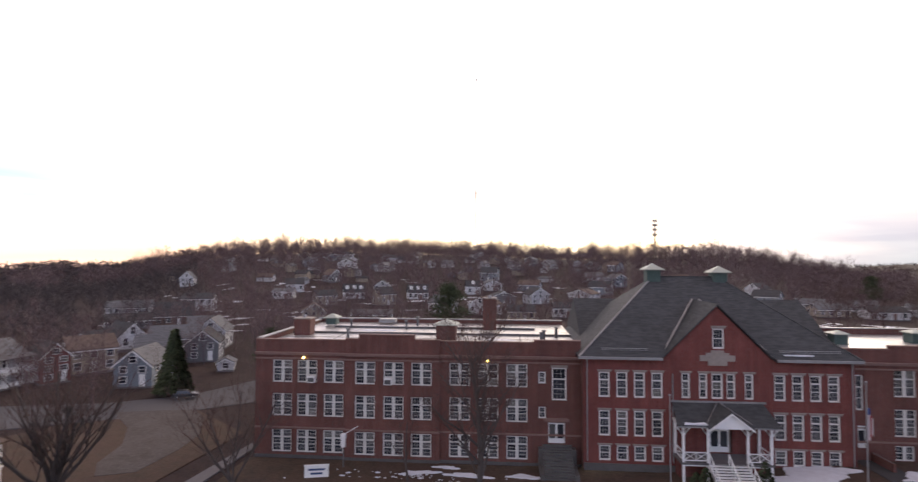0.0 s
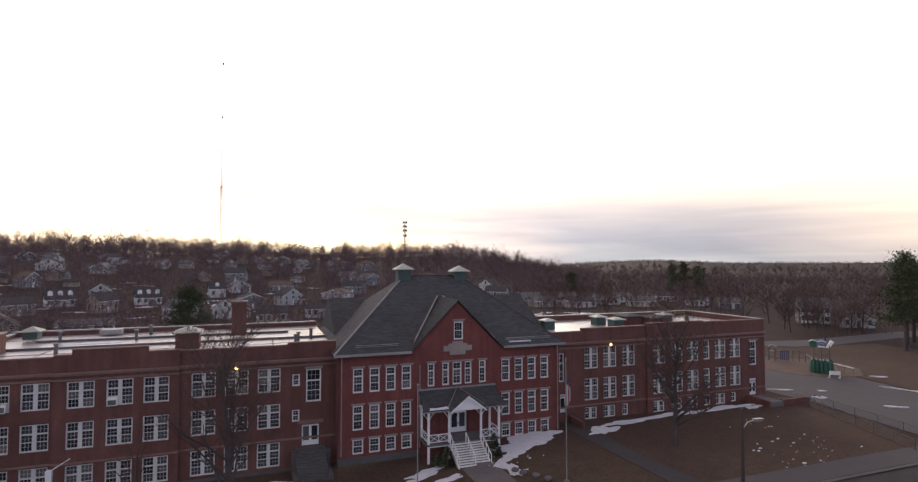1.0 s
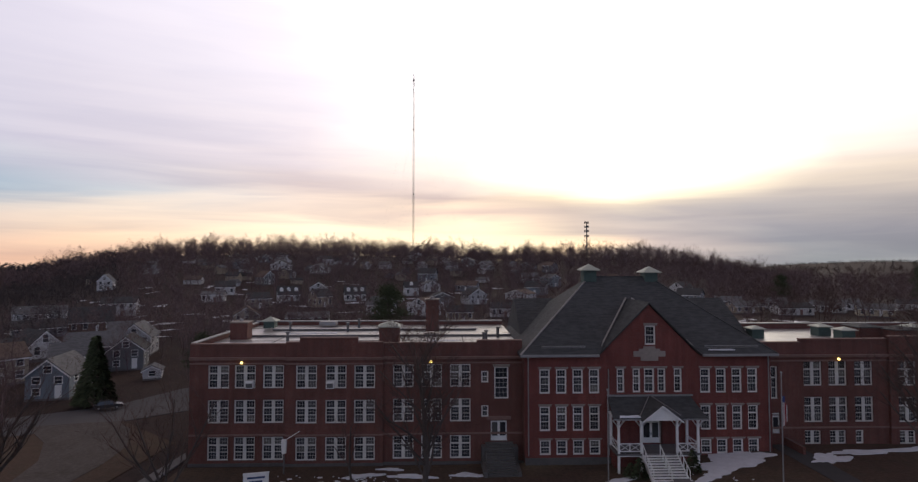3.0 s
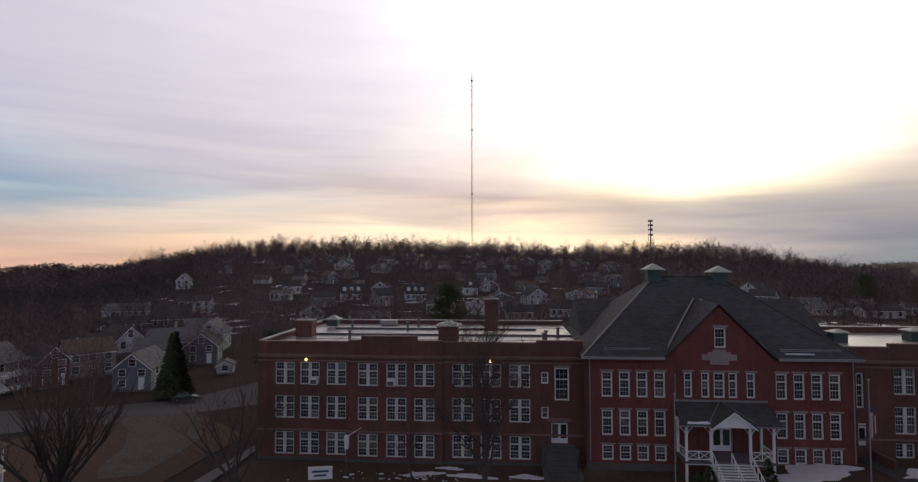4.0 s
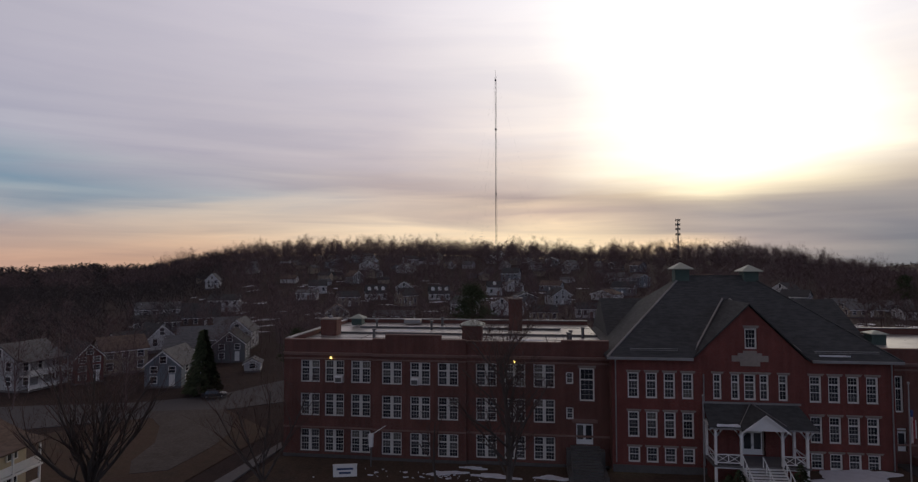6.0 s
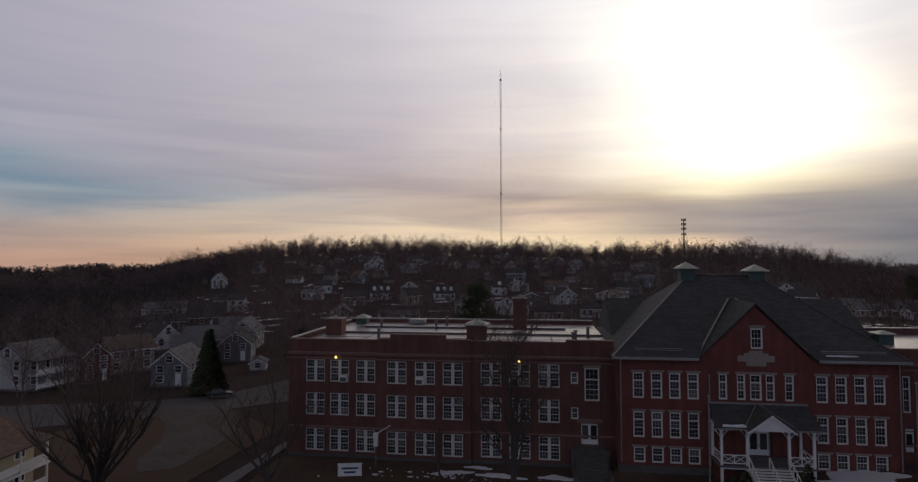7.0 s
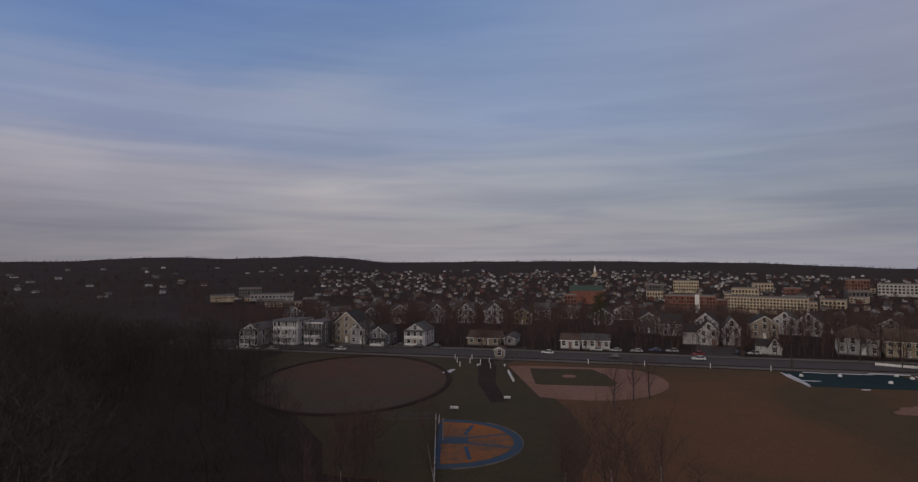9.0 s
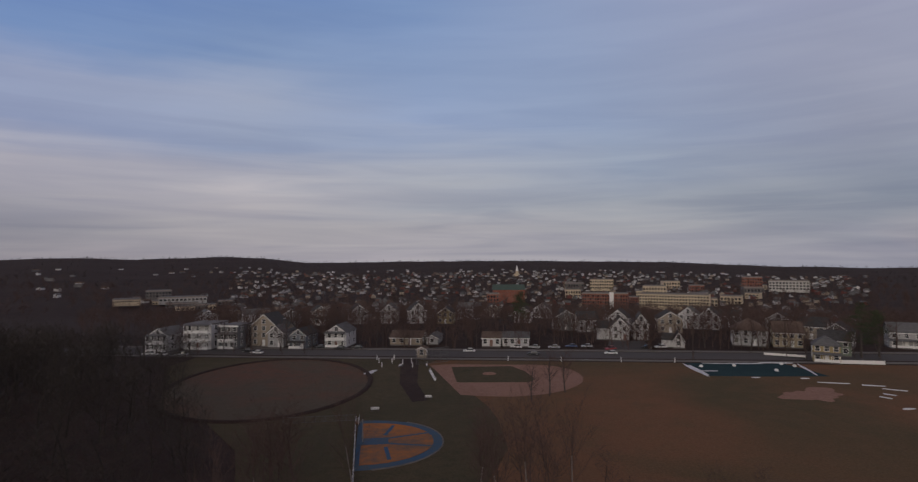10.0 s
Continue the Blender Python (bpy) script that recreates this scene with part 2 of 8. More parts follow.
def brick_material(name, dark, light, mortar):
    m = bpy.data.materials.new(name)
    m.use_nodes = True
    n = Nodes(m.node_tree)
    g = n.add("ShaderNodeNewGeometry")
    pos = g.outputs["Position"]
    sep, nor = n.add("ShaderNodeSeparateXYZ"), n.add("ShaderNodeSeparateXYZ")
    n.put(sep.inputs[0], pos)
    n.put(nor.inputs[0], g.outputs["Normal"])
    side = n.math("GREATER_THAN", n.math("ABSOLUTE", nor.outputs[0]), 0.7)
    u = n.math("ADD", n.math("MULTIPLY", sep.outputs[0], n.math("SUBTRACT", 1.0, side)), n.math("MULTIPLY", sep.outputs[1], side))
    uv = n.add("ShaderNodeCombineXYZ")
    n.put(uv.inputs[0], u)
    n.put(uv.inputs[1], sep.outputs[2])
    b = n.add("ShaderNodeTexBrick")
    n.put(b.inputs["Vector"], uv.outputs[0])
    b.inputs["Scale"].default_value = 1.0
    b.inputs["Brick Width"].default_value, b.inputs["Row Height"].default_value = 0.215, 0.075
    b.inputs["Mortar Size"].default_value = 0.006
    n.put(b.inputs["Color1"], dark)
    n.put(b.inputs["Color2"], light)
    n.put(b.inputs["Mortar"], mortar)
    stain = n.ramp(n.noise(pos, 0.35, 5, 0.6), [(0.35, 0.78), (0.7, 1.12)])
    run = n.ramp(n.noise(n.mapping(pos, (2.2, 2.2, 0.12)), 1.0, 4, 0.6), [(0.4, 0.86), (0.6, 1.06)])
    col = n.mix(1.0, b.outputs["Color"], stain, "MULTIPLY")
    col = n.mix(1.0, col, run, "MULTIPLY")
    p = n.add("ShaderNodeBsdfPrincipled")
    n.put(p.inputs["Base Color"], col)
    p.inputs["Roughness"].default_value = 0.9
    bn = n.add("ShaderNodeBump")
    bn.inputs["Distance"].default_value = 0.01
    bn.inputs["Strength"].default_value = 0.5
    bn.invert = True
    n.put(bn.inputs["Height"], b.outputs["Fac"])
    n.put(p.inputs["Normal"], bn.outputs[0])
    o = n.add("ShaderNodeOutputMaterial")
    n.put(o.inputs[0], p.outputs[0])
    return m


def course_material(name, colour, second, row=0.22, rough=0.75):
    """Slates or shingles laid in courses that follow the height."""
    m = material(name, colour, rough, second, (0.9, 5), 0.5, spec=0.25)
    h, n = Nodes(m.node_tree, False), m.node_tree
    old = next(x for x in n.nodes if x.type == "BSDF_PRINCIPLED").inputs["Base Color"]
    src = old.links[0].from_socket
    lines = h.noise(h.mapping(h.add("ShaderNodeNewGeometry").outputs["Position"], (1.1, 1.1, 1.3 / row)), 1.0, 2, 0.6)
    h.put(old, h.mix(1.0, src, h.ramp(lines, [(0.36, 0.80), (0.64, 1.16)]), "MULTIPLY"))
    pos = n.nodes.new("ShaderNodeNewGeometry").outputs["Position"]
    s = n.nodes.new("ShaderNodeSeparateXYZ")
    n.links.new(pos, s.inputs[0])
    w = n.nodes.new("ShaderNodeMath")
    w.operation = "FRACT"
    k = n.nodes.new("ShaderNodeMath")
    k.operation = "DIVIDE"
    n.links.new(s.outputs[2], k.inputs[0])
    k.inputs[1].default_value = row
    n.links.new(k.outputs[0], w.inputs[0])
    bn = n.nodes.new("ShaderNodeBump")
    bn.inputs["Distance"].default_value = 0.03
    n.links.new(w.outputs[0], bn.inputs["Height"])
    p = next(x for x in n.nodes if x.type == "BSDF_PRINCIPLED")
    n.links.new(bn.outputs[0], p.inputs["Normal"])
    return m


def glass_material():
    m = bpy.data.materials.new("window_glass")
    m.use_nodes = True
    n = Nodes(m.node_tree)
    r = n.add("ShaderNodeObjectInfo").outputs["Random"]
    col = n.ramp(r, [(0.0, (0.018, 0.020, 0.024)), (0.5, (0.040, 0.043, 0.050)), (0.85, (0.085, 0.086, 0.088)), (1.0, (0.16, 0.15, 0.135))])
    p = n.add("ShaderNodeBsdfPrincipled")
    n.put(p.inputs["Base Color"], col)
    p.inputs["Roughness"].default_value = 0.06
    p.inputs["IOR"].default_value = 1.5
    bn = n.add("ShaderNodeBump")
    bn.inputs["Distance"].default_value = 0.02
    bn.inputs["Strength"].default_value = 0.25
    n.put(bn.inputs["Height"], n.noise(n.add("ShaderNodeNewGeometry").outputs["Position"], 1.3, 2))
    n.put(p.inputs["Normal"], bn.outputs[0])
    o = n.add("ShaderNodeOutputMaterial")
    n.put(o.inputs[0], p.outputs[0])
    return m


def glow_material(name, colour, strength):
    m = bpy.data.materials.new(name)
    m.use_nodes = True
    n = Nodes(m.node_tree)
    e = n.add("ShaderNodeEmission")
    n.put(e.inputs[0], colour)
    e.inputs[1].default_value = strength
    o = n.add("ShaderNodeOutputMaterial")
    n.put(o.inputs[0], e.outputs[0])
    return m


def ground_material(name, a, b, c, snow=0.0, scale=0.06):
    """Winter turf or litter: three colours mixed at several scales, with thin old snow where snow > 0."""
    m = bpy.data.materials.new(name)
    m.use_nodes = True
    n = Nodes(m.node_tree)
    pos = n.add("ShaderNodeNewGeometry").outputs["Position"]
    big = n.noise(pos, scale, 5, 0.6, 0.4)
    mid = n.noise(pos, scale * 9, 5, 0.65)
    fine = n.noise(pos, 3.0, 4, 0.7)
    col = n.mix(n.ramp(big, [(0.38, 0.0), (0.62, 1.0)]), a, b)
    col = n.mix(n.ramp(mid, [(0.45, 0.0), (0.68, 0.75)]), col, c)
    col = n.mix(1.0, col, n.ramp(fine, [(0.25, 0.7), (0.75, 1.25)]), "MULTIPLY")
    if snow:
        s = n.math("ADD", n.math("MULTIPLY", n.noise(pos, 0.09, 4, 0.6, 0.5), 0.7), n.math("MULTIPLY", mid, 0.3))
        s = n.ramp(s, [(0.62 - snow, 0.0), (0.64 - snow, 1.0)])
        col = n.mix(s, col, (0.62, 0.62, 0.66))
    p = n.add("ShaderNodeBsdfPrincipled")
    n.put(p.inputs["Base Color"], col)
    p.inputs["Roughness"].default_value = 0.95
    p.inputs["Specular IOR Level"].default_value = 0.1
    bn = n.add("ShaderNodeBump")
    bn.inputs["Distance"].default_value = 0.08
    n.put(bn.inputs["Height"], fine)
    n.put(p.inputs["Normal"], bn.outputs[0])
    o = n.add("ShaderNodeOutputMaterial")
    n.put(o.inputs[0], p.outputs[0])
    return m


BRICK = brick_material("red_brick", (0.128, 0.047, 0.037), (0.168, 0.062, 0.047), (0.16, 0.11, 0.096))
BRICK_CENTRE = brick_material("bright_red_brick", (0.155, 0.039, 0.032), (0.206, 0.054, 0.043), (0.18, 0.095, 0.082))
BRICK_OLD = brick_material("old_brick", (0.24, 0.075, 0.05), (0.31, 0.11, 0.075), (0.28, 0.22, 0.18))
STONE = material("sandstone_trim", (0.34, 0.29, 0.25), 0.85, (0.24, 0.20, 0.18), (0.3, 5), bump=0.004)
BROWNSTONE = material("brownstone_band", (0.25, 0.15, 0.125), 0.85, (0.18, 0.105, 0.088), (0.4, 5))
GRANITE = material("granite_steps", (0.115, 0.107, 0.102), 0.9, (0.075, 0.07, 0.067), (0.2, 6), bump=0.003)
CONCRETE = material("concrete", (0.185, 0.172, 0.168), 0.92, (0.13, 0.12, 0.118), (0.5, 6), bump=0.004, spec=0.2)
SLATE = course_material("slate_roof", (0.045, 0.047, 0.048), (0.080, 0.081, 0.083), 0.24, 0.8)
SHINGLE = course_material("asphalt_shingle", (0.05, 0.049, 0.051), (0.085, 0.082, 0.082), 0.18, 0.9)
SHINGLE_BROWN = course_material("brown_shingle", (0.12, 0.085, 0.07), (0.17, 0.125, 0.10), 0.18, 0.9)
CREAM_TRIM = material("aged_cream_paint", (0.80, 0.78, 0.74), 0.6, (0.68, 0.66, 0.62), (0.5, 5))
# wing frames: the same cream paint, darkened to give the wings' dimmer light
WING_TRIM = material("dimmed_cream_paint", (0.68, 0.66, 0.62), 0.65, (0.55, 0.53, 0.50), (0.5, 5))
GREY_BARS = material("grey_glazing_bars", (0.56, 0.55, 0.53), 0.6, (0.44, 0.43, 0.41), (0.5, 4))
WHITE = material("white_paint", (0.84, 0.83, 0.81), 0.6, (0.72, 0.71, 0.69), (0.5, 5))
COPPER = material("green_copper", (0.052, 0.085, 0.074), 0.75, (0.075, 0.108, 0.095), (0.5, 5))
CAPZINC = material("pale_copper_cap", (0.42, 0.43, 0.36), 0.55, (0.30, 0.33, 0.28), (0.5, 5))
ZINC = material("galvanised_metal", (0.36, 0.35, 0.35), 0.55, (0.25, 0.245, 0.245), (0.5, 5), metal=0.6)
ROOFING = material("pale_roof_membrane", (0.42, 0.40, 0.385), 0.30, (0.22, 0.205, 0.195), (2.2, 6), 0.32, spec=0.6)
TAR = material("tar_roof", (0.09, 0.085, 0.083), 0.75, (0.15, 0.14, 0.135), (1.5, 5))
GLASS = glass_material()
BARK = material("bark", (0.058, 0.047, 0.042), 0.95, (0.090, 0.074, 0.065), (0.15, 5), bump=0.01, per_island=0.0)
# hill twigs: a lighter copy, with the low sun's glare mixed into the colour
HILL_TWIGS = material("lightened_hill_twigs", (0.106, 0.071, 0.070), 0.95, (0.148, 0.100, 0.099), (6.0, 4), per_island=0.4)
TWIGS = material("bare_twigs", (0.072, 0.045, 0.039), 0.95, (0.105, 0.066, 0.055), (3.0, 4), per_island=0.3)
BIRCH = material("birch_bark", (0.36, 0.32, 0.29), 0.85, (0.20, 0.17, 0.15), (0.25, 5))
NEEDLES = material("conifer_needles", (0.045, 0.060, 0.033), 0.95, (0.075, 0.088, 0.046), (1.2, 5), per_island=0.4, spec=0.15)
ASPHALT = material("worn_asphalt", (0.056, 0.053, 0.054), 0.95, (0.088, 0.083, 0.083), (1.2, 6), 0.5, bump=0.006, spec=0.15)
LOT = material("grey_asphalt", (0.085, 0.08, 0.083), 0.95, (0.12, 0.113, 0.115), (1.6, 6), 0.5, bump=0.006, spec=0.15)
# far and valley twigs: a darker copy, their dimness put into the colour
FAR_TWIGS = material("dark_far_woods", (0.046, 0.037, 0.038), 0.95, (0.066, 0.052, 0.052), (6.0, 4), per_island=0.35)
SLOPE_TWIGS = material("dark_slope_twigs", (0.040, 0.034, 0.028), 0.95, (0.058, 0.046, 0.038), (3.0, 4), per_island=0.35)
OLIVE_TURF = ground_material("olive_turf", (0.080, 0.068, 0.042), (0.098, 0.078, 0.048), (0.064, 0.060, 0.036))
TURF = ground_material("winter_lawn", (0.088, 0.059, 0.047), (0.102, 0.073, 0.053), (0.070, 0.056, 0.043))
FIELD = ground_material("winter_field", (0.185, 0.098, 0.056), (0.102, 0.080, 0.045), (0.142, 0.092, 0.053), scale=0.022)
LITTER = ground_material("leaf_litter", (0.046, 0.032, 0.029), (0.062, 0.043, 0.037), (0.037, 0.029, 0.028), snow=-0.09)
DIRT = ground_material("infield_dirt", (0.30, 0.175, 0.135), (0.26, 0.15, 0.115), (0.33, 0.21, 0.165), scale=0.12)
CLAY = ground_material("oval_dirt", (0.105, 0.086, 0.064), (0.138, 0.078, 0.056), (0.092, 0.078, 0.058), scale=0.05)
SNOW = material("old_snow", (0.74, 0.75, 0.79), 0.75, (0.55, 0.55, 0.58), (0.7, 6), bump=0.03)
STEEL = material("dark_steel", (0.10, 0.10, 0.105), 0.5, (0.16, 0.155, 0.15), (0.3, 4), metal=0.5)
WOODPOLE = material("weathered_pole", (0.048, 0.032, 0.027), 0.9, (0.07, 0.05, 0.042), (0.2, 5))
BLACK = material("black_rubber", (0.02, 0.02, 0.02), 0.8, (0.04, 0.04, 0.04), (0.2, 4))
LAMP = glow_material("lit_lamp", (1.0, 0.72, 0.20), 2.2)

# ---------------------------------------------------------------- building helpers
class Form:
    """Collects corners and faces of one mesh."""

    def __init__(self):
        self.v, self.f = [], []

    def poly(self, pts):
        k = len(self.v)
        self.v += [tuple(p) for p in pts]
        self.f.append(tuple(range(k, k + len(pts))))
        return self

    def box(self, x0, y0, z0, x1, y1, z1):
        k = len(self.v)
        self.v += [(x0, y0, z0), (x1, y0, z0), (x1, y1, z0), (x0, y1, z0), (x0, y0, z1), (x1, y0, z1), (x1, y1, z1), (x0, y1, z1)]
        self.f += [tuple(k + i for i in q) for q in ((3, 2, 1, 0), (4, 5, 6, 7), (0, 1, 5, 4), (1, 2, 6, 5), (2, 3, 7, 6), (3, 0, 4, 7))]
        return self

    def prism(self, ring0, ring1):
        """Two rings of equally many corners, joined and capped."""
        k, n = len(self.v), len(ring0)
        self.v += [tuple(p) for p in ring0] + [tuple(p) for p in ring1]
        self.f += [(k + i, k + (i + 1) % n, k + n + (i + 1) % n, k + n + i) for i in range(n)]
        self.f += [tuple(k + i for i in reversed(range(n))), tuple(k + n + i for i in range(n))]
        return self

    def slab(self, outline, z0, z1):
        return self.prism([(x, y, z0) for x, y in outline], [(x, y, z1) for x, y in outline])

    def tube(self, a, b, r0, r1=None, n=6):
        a, b = Vector(a), Vector(b)
        r1 = r0 if r1 is None else r1
        w = (b - a).normalized()
        u = w.orthogonal().normalized()
        q = w.cross(u)
        ring = [(math.cos(t * math.tau / n), math.sin(t * math.tau / n)) for t in range(n)]
        return self.prism([a + (u * c + q * s) * r0 for c, s in ring], [b + (u * c + q * s) * r1 for c, s in ring])

    def ball(self, c, r, n=8, m=5, sz=1.0):
        k = len(self.v)
        for i in range(1, m):
            for j in range(n):
                a, b = math.pi * i / m, math.tau * j / n
                self.v.append((c[0] + r * math.sin(a) * math.cos(b), c[1] + r * math.sin(a) * math.sin(b), c[2] + r * sz * math.cos(a)))
        self.v += [(c[0], c[1], c[2] + r * sz), (c[0], c[1], c[2] - r * sz)]
        top, bot = len(self.v) - 2, len(self.v) - 1
        for i in range(m - 2):
            for j in range(n):
                self.f.append((k + i * n + j, k + (i + 1) * n + j, k + (i + 1) * n + (j + 1) % n, k + i * n + (j + 1) % n))
        for j in range(n):
            self.f.append((top, k + j, k + (j + 1) % n))
            self.f.append((bot, k + (m - 2) * n + (j + 1) % n, k + (m - 2) * n + j))
        return self

    def mesh(self, name, mat):
        me = bpy.data.meshes.new(name)
        me.from_pydata(self.v, [], self.f)
        me.materials.append(mat)
        me.validate()
        bm = bmesh.new()
        bm.from_mesh(me)
        bmesh.ops.recalc_face_normals(bm, faces=bm.faces)
        bm.to_mesh(me)
        bm.free()
        return me


def part(name, form, mat, parent, label="", at=None):
    me = form if isinstance(form, bpy.types.Mesh) else form.mesh(name, mat)
    ob = new(name, me)
    ob.parent = parent
    if at is not None:
        ob.matrix_basis = at
    return tagged(ob, label)


def thing(name, label, category, at=None, group="", kind=""):
    ob = new(name)
    ob.empty_display_size = 0.5
    if at is not None:
        ob.matrix_basis = at
    return tagged(ob, label, category, group, kind)


def single(name, form, mat, label, category, at=None, group="", kind=""):
    me = form if isinstance(form, bpy.types.Mesh) else form.mesh(name, mat)
    ob = new(name, me)
    if at is not None:
        ob.matrix_basis = at
    return tagged(ob, label, category, group, kind)


def smooth(a, b, x):
    t = np.clip((np.asarray(x, float) - a) / (b - a), 0, 1)
    return t * t * (3 - 2 * t)


# ---------------------------------------------------------------- the lie of the land
# bearing from the school's axis (clockwise), height of the skyline in degrees, distance of its crest, dip of the valley before it
RIM = [(-180, 0.22, 2300, -28), (-172, 0.1, 2300, -29), (-165, 0.0, 2300, -30), (-156, -0.45, 2100, -28), (-148, -0.6, 2000, -24), (-120, -0.3, 2000, -10), (-60, -0.3, 1200, -2),
       (-46, -0.3, 1000, -2), (-41, 0.0, 900, -2), (-37, -0.2, 800, -2), (-33, 0.55, 640, -2), (-30, 1.2, 600, -2), (-26, 1.95, 570, -1),
       (-22, 2.1, 560, -1), (-16, 2.2, 560, 0), (-10, 2.05, 560, 0), (-2, 1.9, 570, 1), (2, 1.7, 580, 1), (8, 1.5, 600, 1), (14, 1.6, 620, 1),
       (20, 1.6, 640, 1), (24, 1.15, 680, 1), (27, 0.6, 760, 1), (30, 0.15, 1100, 0), (35, 0.1, 2200, 0), (40, 0.25, 2300, 0), (46, 0.0, 2200, 0),
       (57, 0.0, 2200, 0), (70, 0.4, 2300, -1), (82, 0.4, 2300, -2), (95, 0.45, 2300, -6), (106, 0.35, 2300, -8), (118, 0.1, 2300, -12),
       (126, 0.2, 2300, -18), (132, 0.3, 2300, -20), (137, 0.62, 2300, -22), (141, 0.62, 2300, -23), (144, 0.5, 2300, -24), (151, 0.72, 2300, -26), (155, 0.6, 2300, -27), (158.5, 0.15, 2300, -28), (164, 0.12, 2300, -28), (168, 0.2, 2300, -28), (174, 0.2, 2300, -28), (180, 0.22, 2300, -28)]
WOOD_HEIGHT = 13.0


def rim(bearing):
    b = (np.asarray(bearing) + 180) % 360 - 180
    t = [r[0] for r in RIM]
    return [np.interp(b, t, [r[i] for r in RIM]) for i in (1, 2, 3)]


def land(x, y):
    """Height of the ground."""
    x, y = np.asarray(x, float), np.asarray(y, float)
    slope = 22 - 0.0 * x
    near = -8.0 * smooth(0, 1, (slope - y) / 90.0)
    near = near - 1.75 * smooth(-38, -4, -x) * smooth(10, 39, y)
    d = np.hypot(x, y)
    el, crest, dip = rim(np.degrees(np.arctan2(x, y)))
    back = smooth(0, 120, -y)
    east = smooth(29, 36, np.degrees(np.arctan2(x, y))) * smooth(900, 1500, d)
    top = 20.5 + crest * np.tan(np.radians(el)) - WOOD_HEIGHT * (1 - 0.55 * np.maximum(back, east))
    start = 190 + 20 * back
    valley = near + (dip - near) * smooth(start, start + 330, d)
    rise = 620 * back + 160 * (1 - back)
    h = valley + (top - valley) * smooth(0, 1, (d - rise) / np.maximum(crest - rise, 60))
    h = np.where(d > crest, top - 45 * smooth(0, 1, (d - crest) / 2200), h)
    bumps = np.sin(x * 0.021 + 1.3) * np.sin(y * 0.017 + 0.4) * 1.6 * smooth(220, 420, d)
    return h + bumps


def build_ground():
    rings = [0.0] + list(np.arange(3, 261, 3.0))
    while rings[-1] < 4800:
        rings.append(rings[-1] * 1.035 + 1)
    n = 360
    rr = np.array(rings[1:])
    th = np.linspace(0, math.tau, n, endpoint=False)
    X, Y = np.outer(rr, np.sin(th)), np.outer(rr, np.cos(th))
    Z = land(X, Y)
    v = np.concatenate([[[0, 0, float(land(0, 0))]], np.stack([X, Y, Z], -1).reshape(-1, 3)])
    f = [(0, 1 + (j + 1) % n, 1 + j) for j in range(n)]
    for i in range(len(rr) - 1):
        a, b = 1 + i * n, 1 + (i + 1) * n
        f += [(a + j, a + (j + 1) % n, b + (j + 1) % n, b + j) for j in range(n)]
    me = bpy.data.meshes.new("ground")
    me.from_pydata(v.tolist(), [], f)
    me.materials.append(LITTER)
    for p in me.polygons:
        p.use_smooth = True
    if me.polygons[400].normal.z < 0:
        me.flip_normals()
    return tagged(new("ground", me), "brown winter ground with leaf litter and thin snow", "ground", kind="structure")


build_ground()


def sheet(name, outline, z, mat, label, category, thick=0.0):
    """A level piece of paving, turf or snow laid on the ground."""
    f = Form().slab(outline, z - 0.3 if not thick else z - thick, z)
    return single(name, f, mat, label, category, kind="structure")


def wavy(cx, cy, rx, ry, n=26, rough=0.2, seed=1, turn=0.0):
    r = random.Random(seed)
    ph = [r.uniform(0, math.tau) for _ in range(4)]
    pts = []
    for i in range(n):
        a = math.tau * i / n
        k = 1 + rough * (0.5 * math.sin(2 * a + ph[0]) + 0.35 * math.sin(3 * a + ph[1]) + 0.25 * math.sin(5 * a + ph[2]) + 0.2 * math.sin(9 * a + ph[3]))
        x, y = rx * k * math.cos(a), ry * k * math.sin(a)
        pts.append((cx + x * math.cos(turn) - y * math.sin(turn), cy + x * math.sin(turn) + y * math.cos(turn)))
    return pts


def drape(name, x0, x1, y0, y1, lift, mat, label, category):
    """A strip of paving or turf that follows the fall of the ground."""
    n, m = max(2, int(abs(x1 - x0) / 1.0)), max(1, int(abs(y1 - y0) / 3.0))
    f = Form()
    X = [[x0 + (x1 - x0) * i / n for i in range(n + 1)] for _ in range(m + 1)]
    for j in range(m + 1):
        y = y0 + (y1 - y0) * j / m
        f.v += [(X[j][i], y, float(land(X[j][i], y)) + lift) for i in range(n + 1)]
    f.f = [(j * (n + 1) + i, j * (n + 1) + i + 1, (j + 1) * (n + 1) + i + 1, (j + 1) * (n + 1) + i) for j in range(m) for i in range(n)]
    return single(name, f, mat, label, category, kind="structure")


# ground of the school; the land falls a little to the west
LOW = -1.75
sheet("lawn_front", [(38.0, 40.4), (72.5, 40.4), (76.5, 59.5), (76, 61.9), (38.0, 61.9)], 0.05, TURF, "brown dormant winter lawn before the school", "lawn")
drape("lawn_slope", 2.0, 38.0, 40.4, 61.9, 0.05, TURF, "brown dormant lawn sloping past the steps", "lawn")
sheet("lawn_low", [(-29.0, 40.4), (2.0, 40.4), (2.0, 61.6), (-29.0, 61.6)], LOW + 0.05, TURF, "brown leaf-strewn ground before the west wing", "lawn")
sheet("road_front", [(38, 30.8), (300, 30.8), (300, 36.4), (38, 36.4)], 0.06, ASPHALT, "worn grey asphalt street before the school", "road")
drape("road_fall", -95, 38, 30.8, 36.4, 0.07, ASPHALT, "worn grey asphalt street falling westwards", "road")
